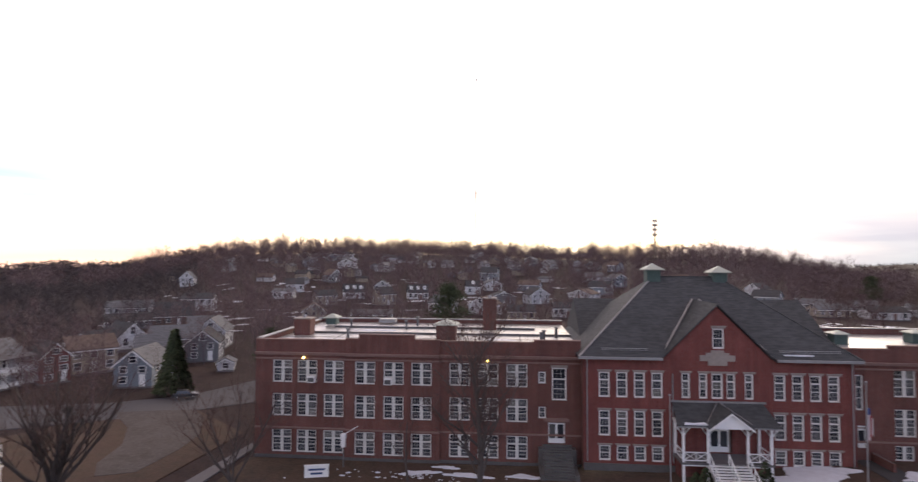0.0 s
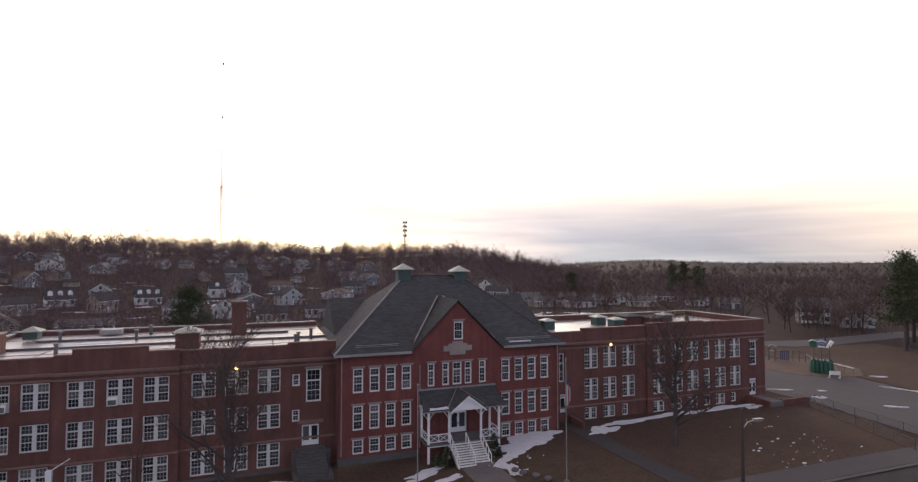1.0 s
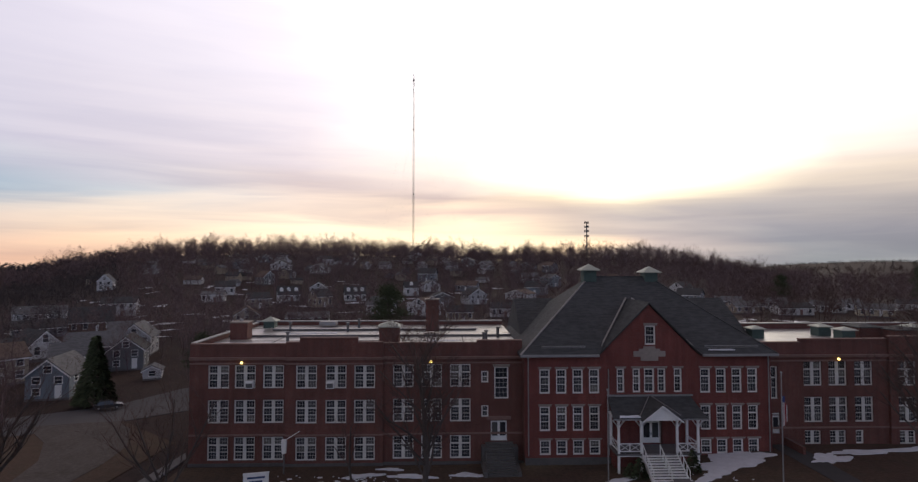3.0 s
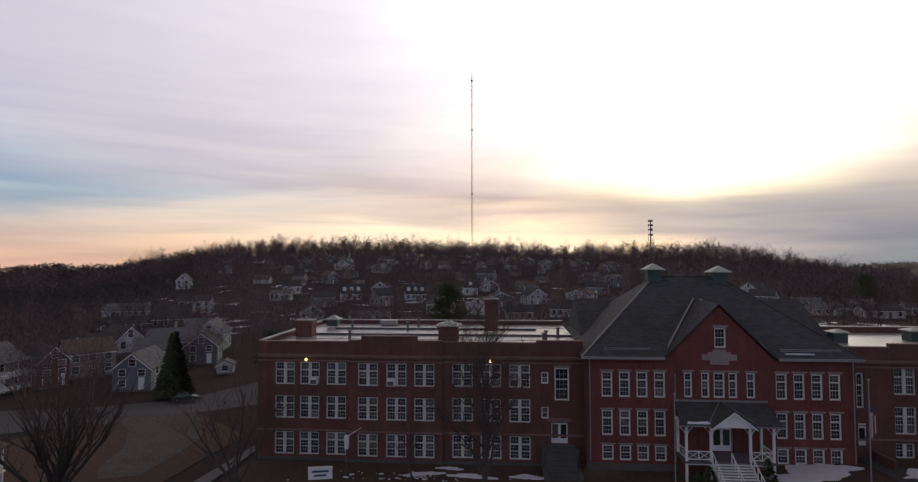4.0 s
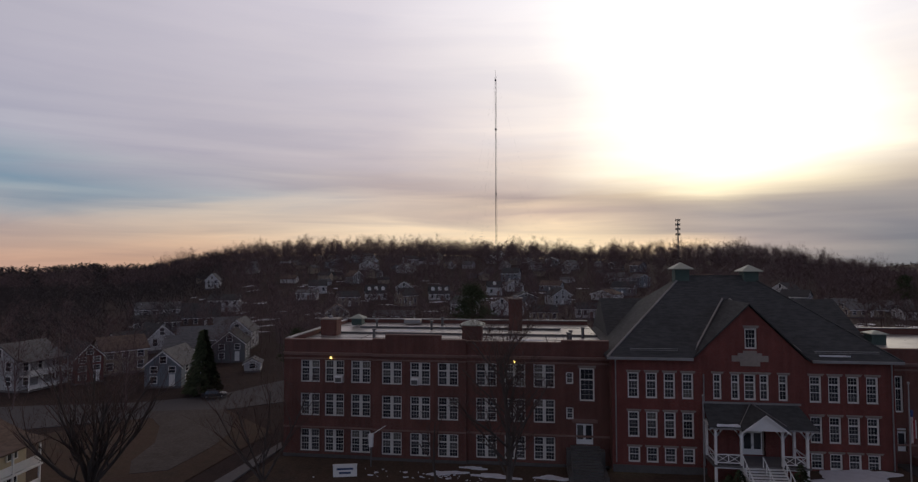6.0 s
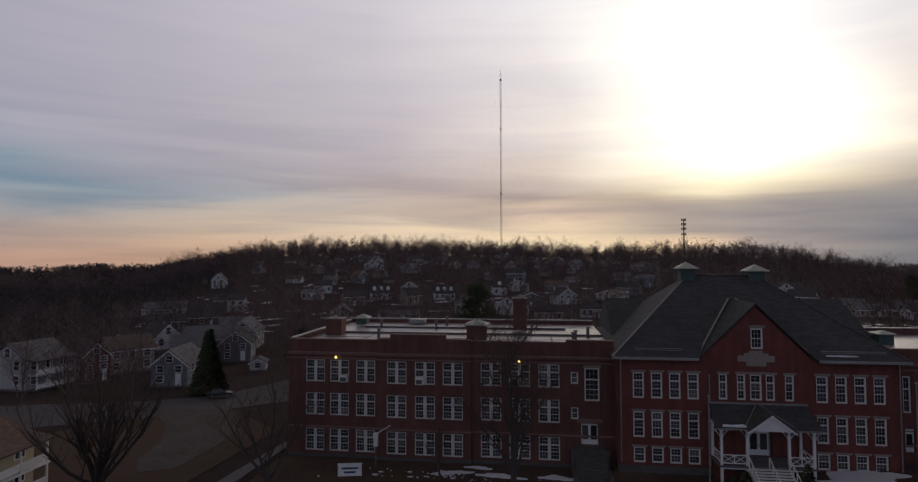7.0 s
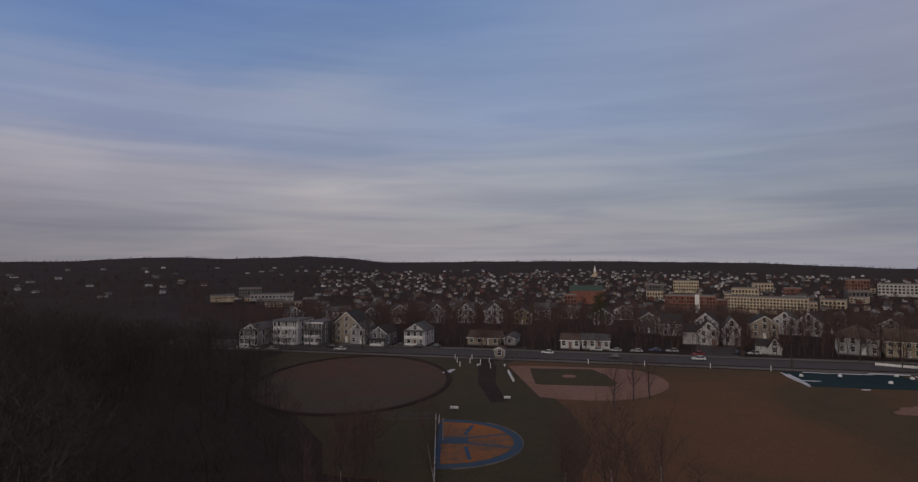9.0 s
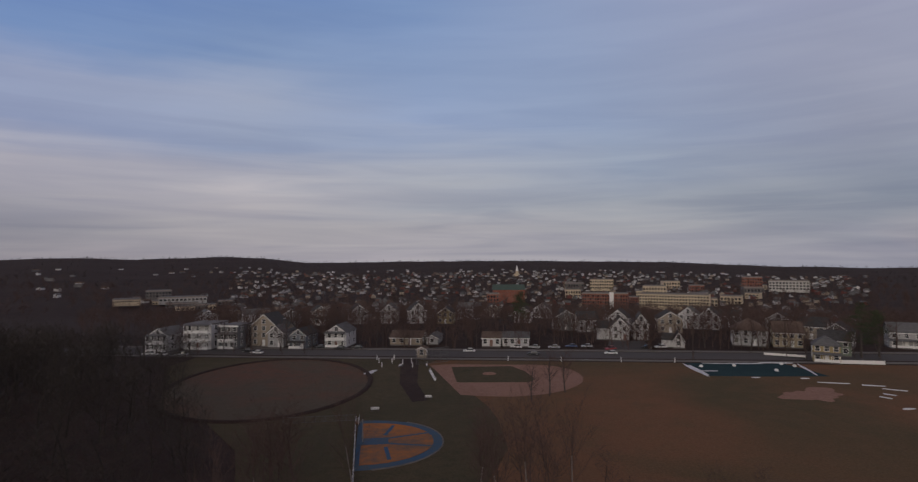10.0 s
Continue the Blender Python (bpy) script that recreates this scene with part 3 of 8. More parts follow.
sheet("pavement_front", [(38, 37.0), (72, 37.0), (72, 40.2), (38, 40.2)], 0.17, LOT, "grey tarmac pavement along the street", "pavement")
drape("pavement_fall", -29, 38, 37.0, 40.2, 0.17, LOT, "grey tarmac pavement falling westwards", "pavement")
sheet("kerb_front", [(38, 36.45), (72, 36.45), (72, 36.9), (38, 36.9)], 0.19, GRANITE, "granite kerb beside the pavement", "kerb")
sheet("parking_lot", [(73, 36.5), (96.6, 36.5), (97.5, 52), (104.5, 91), (112, 112), (76, 112), (76.5, 62), (77, 59)], 0.07, LOT, "cracked grey asphalt school parking lot", "parking lot")
sheet("road_back", [(112.2, 103), (123, 97.0), (135, 96.0), (170, 99), (300, 101), (300, 109), (170, 107), (135, 104.5), (122, 107), (112.2, 112)], 0.065, LOT, "grey asphalt side street behind the lot", "road")
sheet("lawn_east", [(98, 36.6), (128, 36.6), (141, 52), (146, 94), (134, 95), (121, 96.5), (111, 101), (105.3, 91), (98.3, 52)], 0.055, TURF, "brown dormant grass field beside the parking lot", "lawn")
sheet("playground_bed", wavy(101.0, 77.5, 9, 9.5, rough=0.12, seed=4), 0.12, material("wood_chips", (0.17, 0.125, 0.10), 0.95, (0.11, 0.085, 0.07), (0.2, 5), spec=0.1), "playground bed of pale wood chips", "playground")
drape("entry_walk", 20.2, 23.8, 40.2, 54.6, 0.10, CONCRETE, "concrete walk to the front steps", "path")
sheet("side_walk", [(36.5, 40.3), (39.5, 40.3), (38.6, 49.0), (39.2, 61.9), (36.2, 61.9), (36.2, 50)], 0.10, ASPHALT, "dark asphalt walk to a side door", "path")
# west of the school
sheet("lawn_west", [(-69, 55), (-36, 41), (-33.8, 70), (-46, 80), (-56, 77)], LOW + 0.08, TURF, "brown dormant lawn beside a street corner", "lawn")
GRAVEL = ground_material("worn_gravel", (0.105, 0.092, 0.086), (0.085, 0.072, 0.066), (0.12, 0.106, 0.10), scale=0.15)
sheet("drive_west", [(-57, 77.2), (-50, 79.0), (-46, 79.6), (-42.5, 76), (-39.0, 69), (-38.2, 63), (-38.6, 56), (-42, 54.5), (-44.5, 58), (-46, 64), (-50, 70.5)], LOW + 0.12, GRAVEL, "worn grey gravel drive across the lawn", "drive")
sheet("road_west", [(-130, 47), (-69, 66.3), (-50, 76.2), (-38, 86), (-34, 100), (-40, 110), (-47, 99), (-52, 88), (-62, 82), (-76, 78.5), (-130, 62)], LOW + 0.10, LOT, "grey asphalt street turning past the lawn", "road")
sheet("path_west", [(-33.2, 41), (-30.8, 41), (-29.6, 64), (-30.6, 66)], LOW + 0.2, CONCRETE, "pale concrete path beside the school", "path")

# ---------------------------------------------------------------- the school
FRONT, WINGS = 60.0, 62.0
school = thing("school_building", "long red brick school with slate-roofed centre block and white-framed windows", "school", pose(0, 0, 0))


def wall_with_holes(x0, x1, z0, z1, y, thick, holes):
    """A wall facing south from x0 to x1; holes: (x0, z0, x1, z1). Built of blocks between the holes."""
    f = Form()
    xs = sorted({x0, x1, *[h[0] for h in holes], *[h[2] for h in holes]})
    for a, b in zip(xs, xs[1:]):
        cuts = sorted((h[1], h[3]) for h in holes if h[0] < (a + b) / 2 < h[2])
        z = z0
        for lo, hi in cuts:
            if lo > z:
                f.box(a, y, z, b, y + thick, lo)
            z = hi
        if z1 > z:
            f.box(a, y, z, b, y + thick, z1)
    return f


KINDS = {}


def window_meshes(w, h, cols, bars, transom):
    """Frame, glazing bars, sill and pane meshes of a window w x h. cols: sashes side by side; transom: share of the height over the rail."""
    key = (w, h, cols, bars, transom)
    if key in KINDS:
        return KINDS[key]
    t, mid = (0.13, 0.36) if cols > 1 else (0.155, 0.0)
    fr = Form()
    fr.box(0, 0.06, 0, t, 0.24, h).box(w - t, 0.06, 0, w, 0.24, h).box(t, 0.06, 0, w - t, 0.24, t).box(t, 0.06, h - t, w - t, 0.24, h)
    cells, sw = [], (w - 2 * t - mid * (cols - 1)) / cols
    for c in range(cols):
        x = t + c * (sw + mid)
        if c:
            fr.box(x - mid, 0.05, t, x, 0.25, h - t)
        rails = [t, h - t]
        if transom:
            zt = t + (h - 2 * t) * (1 - transom)
            fr.box(x, 0.055, zt - 0.07, x + sw, 0.245, zt + 0.07)
            fr.box(x, 0.10, (t + zt) / 2 - 0.035, x + sw, 0.2, (t + zt) / 2 + 0.035)
            cells += [(x, t, x + sw, (t + zt) / 2 - 0.035), (x, (t + zt) / 2 + 0.035, x + sw, zt - 0.07), (x, zt + 0.07, x + sw, h - t)]
        else:
            zm = h * 0.5
            fr.box(x, 0.10, zm - 0.04, x + sw, 0.2, zm + 0.04)
            cells += [(x, t, x + sw, zm - 0.04), (x, zm + 0.04, x + sw, h - t)]
    mu = Form()
    for i, (a, b, c, d) in enumerate(cells):
        for k in range(1, bars):
            x = a + (c - a) * k / bars
            mu.box(x - 0.013, 0.13, b, x + 0.013, 0.165, d)
        z = (b + d) / 2
        mu.box(a, 0.132, z - 0.013, c, 0.163, z + 0.013)
    panes = [(Form().box(a, 0.15, b, c, 0.16, d).mesh("pane", GLASS)) for a, b, c, d in cells]
    sill = Form().box(-0.08, -0.09, -0.14, w + 0.08, 0.2, -0.002).mesh("sill", STONE)
    # paired wing sashes take the cream with shade mixed into its colour
    KINDS[key] = (fr.mesh("window", WING_TRIM if cols > 1 else CREAM_TRIM), mu.mesh("glazing_grid", GREY_BARS), sill, panes)
    return KINDS[key]


def put_window(parent, x, z, y, w, h, cols=1, bars=3, transom=0.34, lintel=0.0, sill=True):
    fr, mu, si, panes = window_meshes(round(w, 2), round(h, 2), cols, bars, transom)
    ob = part("window", fr, None, parent, "cream-painted window frame", pose(x, y, z))
    part("glazing_grid", mu, None, ob)
    if sill:
        part("sill", si, None, ob, "pale stone sill")
    for p in panes:
        part("pane", p, None, ob)
    if lintel:
        part("lintel", Form().box(-0.12, -0.16, h + 0.012, w + 0.12, 0.05, h + lintel).box(-0.17, -0.22, h + lintel, w + 0.17, 0.05, h + lintel + 0.09), STONE, ob, "pale stone lintel")
    return ob


def door_in(parent, x, z, y, w, h, arch=False, label="white double door with dark glass", leaves=2):
    d = part("door", Form().box(0, 0.10, 0, w, 0.18, h), WHITE, parent, label, pose(x, y, z))
    part("door_frame", Form().box(-0.14, 0.02, 0, 0, 0.22, h + 0.14).box(w, 0.02, 0, w + 0.14, 0.22, h + 0.14).box(0, 0.02, h, w, 0.22, h + 0.14), STONE, d)
    lw = w / leaves
    for i in range(leaves):
        part("pane", Form().box(lw * i + 0.14, 0.08, h * 0.24, lw * (i + 1) - 0.14, 0.10, h * 0.9), GLASS, d)
        part("handle", Form().box(lw * i + (lw - 0.1 if i == 0 else 0.05), 0.05, h * 0.36, lw * i + (lw - 0.06 if i == 0 else 0.09), 0.1, h * 0.46), STEEL, d)
    if arch:
        ring = [(w / 2 + (w / 2 + 0.14) * math.cos(a), h + 0.14 + 0.55 * math.sin(a)) for a in np.linspace(0, math.pi, 12)]
        part("fanlight", Form().prism([(px, 0.06, pz) for px, pz in ring], [(px, 0.18, pz) for px, pz in ring]), WHITE, d)
    return d


# --- west wing: three full rows of paired windows
W3, H3 = 2.3, 2.55
west_x = [-26.5, -23.6, -20.5, -16.8, -13.55, -10.4, -6.15, -3.0, 0.2]
rows3 = [6.72, 2.92, -1.12]
pav_w = (-17.9, -7.2)
holes = []
for z in rows3:
    holes += [(x, z, x + W3, z + H3) for x in west_x]
extra_w = [(3.7, 7.2, 4.5, 8.5), (3.7, 3.4, 4.5, 4.7), (5.15, 5.4, 6.75, 8.95), (4.75, 0.75, 6.55, 3.0)]
bays = [(-28.5, pav_w[0], WINGS), (pav_w[0], pav_w[1], WINGS - 0.3), (pav_w[1], 8.3, WINGS)]
for a, b, y in bays:
    hs = [h for h in holes + extra_w if a <= h[0] < b]
    part("wall", wall_with_holes(a, b, -2.6, 10.0, y, 0.45, hs), BRICK, school, "red brick wall")
# near-black slab behind the openings, in place of the gloom of unlit rooms
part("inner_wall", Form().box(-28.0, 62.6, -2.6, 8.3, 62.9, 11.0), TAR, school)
part("side_wall", Form().box(-28.5, 62.45, -2.6, -28.05, 84, 11.6), BRICK, school)
part("rear_wall", Form().box(-28.05, 83.6, -2.6, 8.3, 84, 11.75), BRICK, school)
for x in west_x:
    y = WINGS - 0.3 if pav_w[0] < x < pav_w[1] else WINGS
    for z in rows3:
        put_window(school, x, z, y + 0.1, W3, H3, 2, 3, 0.34)
put_window(school, 3.7, 7.2, WINGS + 0.1, 0.8, 1.3, 1, 2, 0)
put_window(school, 3.7, 3.4, WINGS + 0.1, 0.8, 1.3, 1, 2, 0)
put_window(school, 5.15, 5.4, WINGS + 0.1, 1.6, 3.55, 1, 3, 0.34, 0.2)
door_in(school, 4.75, 0.75, WINGS + 0.12, 1.8, 2.25)
part("door_hood", Form().box(4.3, 61.75, 3.15, 7.0, 62.0, 3.45).prism([(4.5, 61.85, 3.45), (6.8, 61.85, 3.45), (6.8, 61.85, 3.52), (4.5, 61.85, 3.52)], [(4.5, 62.0, 3.45), (6.8, 62.0, 3.45), (6.8, 62.0, 3.52), (4.5, 62.0, 3.52)]), BROWNSTONE, school, "brownstone door lintel")


def wing_top(x0, x1, y, steps):
    """Cornice, frieze and stepped parapet of a wing's front. steps: (x0, x1, top)."""
    part("cornice", Form().box(x0, y - 0.28, 9.98, x1, y + 0.45, 10.16).box(x0, y - 0.18, 9.84, x1, y, 9.98), BROWNSTONE, school, "brownstone cornice")
    part("band", Form().box(x0, y - 0.10, 9.36, x1, y - 0.002, 9.52), BROWNSTONE, school, "brownstone band course")
    for a, b, top in steps:
        part("parapet", Form().box(a, y + 0.02, 10.16, b, y + 0.4, top), BRICK, school, "red brick parapet")
        part("coping", Form().box(a, y - 0.04, top, b, y + 0.46, top + 0.1), BROWNSTONE, school, "brownstone coping")


wing_top(-28.5, pav_w[0], WINGS, [(-28.5, pav_w[0], 11.55)])
wing_top(pav_w[0], pav_w[1], WINGS - 0.3, [(pav_w[0], -16.4, 11.75), (-16.4, -10.0, 12.25), (-10.0, pav_w[1], 11.75)])
wing_top(pav_w[1], 8.3, WINGS, [(pav_w[1], 3.2, 11.6), (3.2, 8.3, 11.85)])
for a, b, y in bays:
    part("water_table", Form().box(a, y - 0.09, 1.55, b, y - 0.002, 1.75), BROWNSTONE, school, "brownstone water table")
    part("plinth", Form().box(a, y - 0.12, -2.6, b, y - 0.003, -1.4), GRANITE, school, "granite plinth")
part("roof", Form().box(-28.05, 62.45, 10.75, 8.3, 72.0, 11.05), ROOFING, school, "pale glistening flat roof membrane")
part("roof", Form().box(-28.05, 72.0, 10.75, 8.3, 83.6, 11.22), ROOFING, school, "pale glistening flat roof membrane")
part("roof_kerb", Form().box(-28.05, 71.8, 11.05, 8.3, 72.02, 11.3), TAR, school)
part("coping", Form().box(-28.6, 83.5, 11.75, 8.3, 84.1, 11.9), ZINC, school)
part("coping", Form().box(-28.6, 62.5, 11.6, -28.0, 83.5, 11.72), ZINC, school)


for y, z in ((68.2, 11.05), (79.4, 11.22)):
    part("roof_seam", Form().box(-27.9, y, z, 8.2, y + 0.16, z + 0.035), TAR, school, "dark tarred roof seam")
for x in (-21.0, -13.2, -5.6, 1.8):
    part("roof_seam", Form().box(x, 62.5, 11.05, x + 0.14, 71.75, 11.08), TAR, school, "dark tarred roof seam")
part("roof_ridge", Form().box(-24.0, 76.8, 11.22, 4.0, 77.4, 11.42), TAR, school, "dark raised roof kerb")
part("ridge_coping", Form().box(-24.1, 76.7, 11.42, 4.1, 77.5, 11.5), ZINC, school)
for x, y, h in ((-12.6, 79.5, 1.0), (4.2, 64.6, 0.9), (-19.5, 68.0, 0.6), (6.4, 70.6, 0.8)):
    part("vent_pipe", Form().tube((x, y, 11.0), (x, y, 11.45 + h), 0.2, 0.18, 8).tube((x, y, 11.45 + h), (x, y, 11.6 + h), 0.28, 0.26, 8), STEEL, school)
for i, (x, y, rx, ry) in enumerate(((-22.5, 66.0, 2.6, 0.7), (-9.0, 64.5, 2.2, 0.4), (-1.0, 68.2, 1.8, 0.5), (-17.5, 74.2, 3.0, 0.6))):
    zz = 11.05 if y < 72 else 11.22
    part("roof_snow", Form().slab(wavy(x, y, rx, ry, 22, 0.5, 90 + i), zz, zz + 0.05), SNOW, school, "melting snow on the flat roof")


def chimney(x, y, z0, z1, w, d, label="red brick chimney"):
    c = part("chimney", Form().box(x, y, z0, x + w, y + d, z1).box(x - 0.06, y - 0.06, z1 - 0.5, x + w + 0.06, y + d + 0.06, z1 - 0.3), BRICK, school, label)
    part("chimney_cap", Form().box(x - 0.1, y - 0.1, z1, x + w + 0.1, y + d + 0.1, z1 + 0.14), STONE, c)
    part("flue", Form().tube((x + w / 2, y + d / 2, z1 + 0.14), (x + w / 2, y + d / 2, z1 + 0.45), 0.28, 0.26, 8), ZINC, c)
    return c


def vent_house(x, y, z, s, h, body=COPPER, cap=CAPZINC, label="green roof ventilator with a pyramid cap", over=0.3, capz=0.55):
    v = part("roof_ventilator", Form().box(x - s / 2, y - s / 2, z, x + s / 2, y + s / 2, z + h), body, school, label)
    o = s / 2 + over
    ring = [(x - o, y - o), (x + o, y - o), (x + o, y + o), (x - o, y + o)]
    f = Form().slab(ring, z + h, z + h + 0.1)
    k = len(f.v)
    f.v += [(a, b, z + h + 0.1) for a, b in ring] + [(x, y, z + h + 0.1 + capz)]
    f.f += [(k + i, k + (i + 1) % 4, k + 4) for i in range(4)]
    part("cap", f, cap, v, "pale weathered metal cap")
    for i in range(4):
        zz = z + h * (0.3 + 0.15 * i)
        part("louvre", Form().box(x - s * 0.38, y - s / 2 - 0.05, zz, x + s * 0.38, y - s / 2, zz + 0.08), body, v)
    return v


chimney(-27.0, 69.5, 11.05, 13.1, 2.1, 1.8, "low broad red brick chimney")
chimney(-2.9, 74.0, 11.45, 15.6, 1.75, 1.5, "tall red brick chimney")
vent_house(-7.0, 67.0, 11.05, 2.3, 1.9, BRICK, CAPZINC, "brick roof ventilator with a ragged metal cap")
vent_house(-25.0, 79.0, 11.45, 1.5, 0.9)
for x, y in ((-21.5, 76.5), (-13.5, 75.5), (4.6, 66.5)):
    part("vent_pipe", Form().tube((x, y, 11.0), (x, y, 12.35), 0.16, 0.16, 8).tube((x, y, 12.35), (x, y, 12.5), 0.28, 0.24, 8), STEEL, school)
part("roof_hatch", Form().box(-18.6, 81.0, 11.45, -16.2, 82.6, 12.0), ZINC, school)

# --- centre block
MX0, MX1 = 8.3, 35.4
mw_x = [9.88, 11.7, 13.5, 15.3]
me_x = [27.55, 29.3, 31.05, 32.8]
mid_x = [(18.35, 0.85), (20.1, 0.85), (21.35, 1.15), (22.85, 0.9), (24.65, 0.9)]
holes = []
for x in mw_x + me_x:
    holes += [(x, 6.37, x + 1.15, 9.02), (x, 2.36, x + 1.15, 5.01), (x, -0.2, x + 1.2, 1.4)]
holes += [(x, 6.45, x + w, 9.05) for x, w in mid_x]
holes += [(20.9, 0.95, 23.3, 3.6)]
part("wall", wall_with_holes(MX0, MX1, -1.2, 10.6, FRONT, 0.45, holes), BRICK_CENTRE, school, "red brick wall")
# the same dark slab painting unlit rooms behind the centre's openings
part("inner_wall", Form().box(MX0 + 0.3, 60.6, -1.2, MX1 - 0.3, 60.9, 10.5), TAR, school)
for x0 in (MX0, MX1 - 0.45):
    part("side_wall", Form().box(x0, 60.45, -1.2, x0 + 0.45, 80, 10.6), BRICK, school)
for x in mw_x + me_x:
    put_window(school, x, 6.37, FRONT + 0.1, 1.15, 2.65, 1, 3, 0.3, 0.16)
    put_window(school, x, 2.36, FRONT + 0.1, 1.15, 2.65, 1, 3, 0.3, 0.16)
    put_window(school, x, -0.2, FRONT + 0.1, 1.2, 1.6, 1, 3, 0, 0.12)
for x, w in mid_x:
    put_window(school, x, 6.45, FRONT + 0.1, w, 2.6, 1, 2, 0.3, 0.14)
part("plinth", Form().box(MX0, FRONT - 0.1, -1.2, MX1, FRONT - 0.003, -0.45), GRANITE, school, "granite plinth")
# gable with its window and stone tablet
gx0, gx1, gz, gap = 16.6, 27.3, 10.6, 15.95
gmid = (gx0 + gx1) / 2
gw = (21.5, 11.6, 22.7, 13.7)


def gable_wall():
    f = Form()
    slope = (gap - gz) / (gmid - gx0)
    top = lambda x: gap - abs(x - gmid) * slope
    xs = [gx0, gw[0], gmid, gw[2], gx1]
    for a, b in zip(xs, xs[1:]):
        spans = [(gz, gw[1], None), (gw[3], None, None)] if gw[0] <= a and b <= gw[2] else [(gz, None, None)]
        for lo, hi, _ in spans:
            za, zb = (top(a), top(b)) if hi is None else (hi, hi)
            ring = [(a, lo), (b, lo), (b, max(zb, lo + 0.001)), (a, max(za, lo + 0.001))]
            f.prism([(x, FRONT, z) for x, z in ring], [(x, FRONT + 0.45, z) for x, z in ring])
    return f


part("gable_wall", gable_wall(), BRICK_CENTRE, school, "red brick gable")
put_window(school, gw[0], gw[1], FRONT + 0.1, 1.2, 2.1, 1, 3, 0, 0.2)
part("stone_tablet", Form().box(20.2, FRONT - 0.12, 10.35, 23.7, FRONT - 0.003, 10.95).box(20.8, FRONT - 0.14, 10.95, 23.1, FRONT - 0.003, 11.2).box(21.3, FRONT - 0.12, 11.2, 22.6, FRONT - 0.003, 11.45).box(21.0, FRONT - 0.12, 9.9, 22.9, FRONT - 0.003, 10.35), STONE, school, "carved pale stone tablet")
# hipped slate roof over the centre, gable roof and cross wing behind
EV, RZ, R0, R1, RY = 10.65, 18.8, 18.1, 25.7, 70.0
ex0, ex1, ey0, ey1 = MX0 - 0.55, MX1 + 0.55, FRONT - 0.6, 80.6


def hip_roof():
    """The front face leaves the gable free."""
    f = Form()
    ring = [(ex0, ey0, EV), (ex1, ey0, EV), (ex1, ey1, EV), (ex0, ey1, EV)]
    a, b = (R0, RY, RZ), (R1, RY, RZ)
    nl, nr, top = (gx0 - 0.35, ey0, EV), (gx1 + 0.35, ey0, EV), (gmid, meet, EV + (meet - ey0) * (RZ - EV) / (RY - ey0))
    f.poly([ring[0], nl, top, a]).poly([nr, ring[1], b, top]).poly([top, b, a])
    f.poly([ring[1], ring[2], b]).poly([ring[2], ring[3], a, b]).poly([ring[3], ring[0], a])
    for p, q in ((ring[0], nl), (nr, ring[1]), (ring[1], ring[2]), (ring[2], ring[3]), (ring[3], ring[0])):
        f.poly([p, q, (q[0], q[1], q[2] - 0.25), (p[0], p[1], p[2] - 0.25)])
    for x0, x1 in ((ex0, nl[0]), (nr[0], ex1)):
        f.poly([(x0, ey0, EV - 0.25), (x1, ey0, EV - 0.25), (x1, FRONT, EV - 0.25), (x0, FRONT, EV - 0.25)])
    return f


meet = ey0 + (gap + 0.15 - EV) * (RY - ey0) / (RZ - EV)
part("roof", hip_roof(), SLATE, school, "dark grey slate hipped roof")
for s in (-1, 1):
    xe = gmid + s * (gmid - gx0 + 0.35)
    ze = gap + 0.15 - (gmid - gx0 + 0.35) * (gap - gz) / (gmid - gx0)
    up = [(gmid, FRONT - 0.25, gap + 0.15), (gmid, meet + 0.3, gap + 0.15), (xe, ey0 + 0.4, ze), (xe, FRONT - 0.25, ze)]
    part("gable_roof", Form().prism([(x, y, z) for x, y, z in up], [(x, y, z + 0.16) for x, y, z in up]), SLATE, school, "dark grey slate gable roof")
    vy = [(gmid, meet, gap + 0.33), (xe, ey0 + 0.3, ze + 0.2)]
    part("valley_flashing", Form().tube((vy[0][0] + s * 0.35, vy[0][1], vy[0][2] + 0.02), (vy[1][0] + s * 0.1, vy[1][1], vy[1][2] + 0.12), 0.12, 0.12, 4), ZINC, school, "pale metal valley flashing")
for a, b, r in (((ex0, ey0, EV), (R0, RY, RZ), 0.13), ((ex1, ey0, EV), (R1, RY, RZ), 0.12), ((R0, RY, RZ), (R1, RY, RZ), 0.12)):
    part("hip_flashing", Form().tube(a, b, r, r, 4), ZINC if r > 0.125 else SLATE, school, "pale metal hip flashing" if r > 0.125 else "dark slate hip capping")
part("gutter", Form().box(ex0, ey0 - 0.14, EV - 0.22, gx0 - 0.3, ey0 + 0.02, EV + 0.04), ZINC, school, "pale metal gutter")
part("gutter", Form().box(gx1 + 0.3, ey0 - 0.14, EV - 0.22, ex1, ey0 + 0.02, EV + 0.04), ZINC, school, "pale metal gutter")
for a, b in ((10.2, 15.0), (28.2, 34.2)):
    zg = EV + 0.85 * (RZ - EV) / (RY - ey0)
    part("snow_guard", Form().tube((a, ey0 + 0.85, zg + 0.16), (b, ey0 + 0.85, zg + 0.16), 0.05, 0.05, 4).tube((a, ey0 + 0.85, zg - 0.02), (b, ey0 + 0.85, zg - 0.02), 0.05, 0.05, 4), ZINC, school)
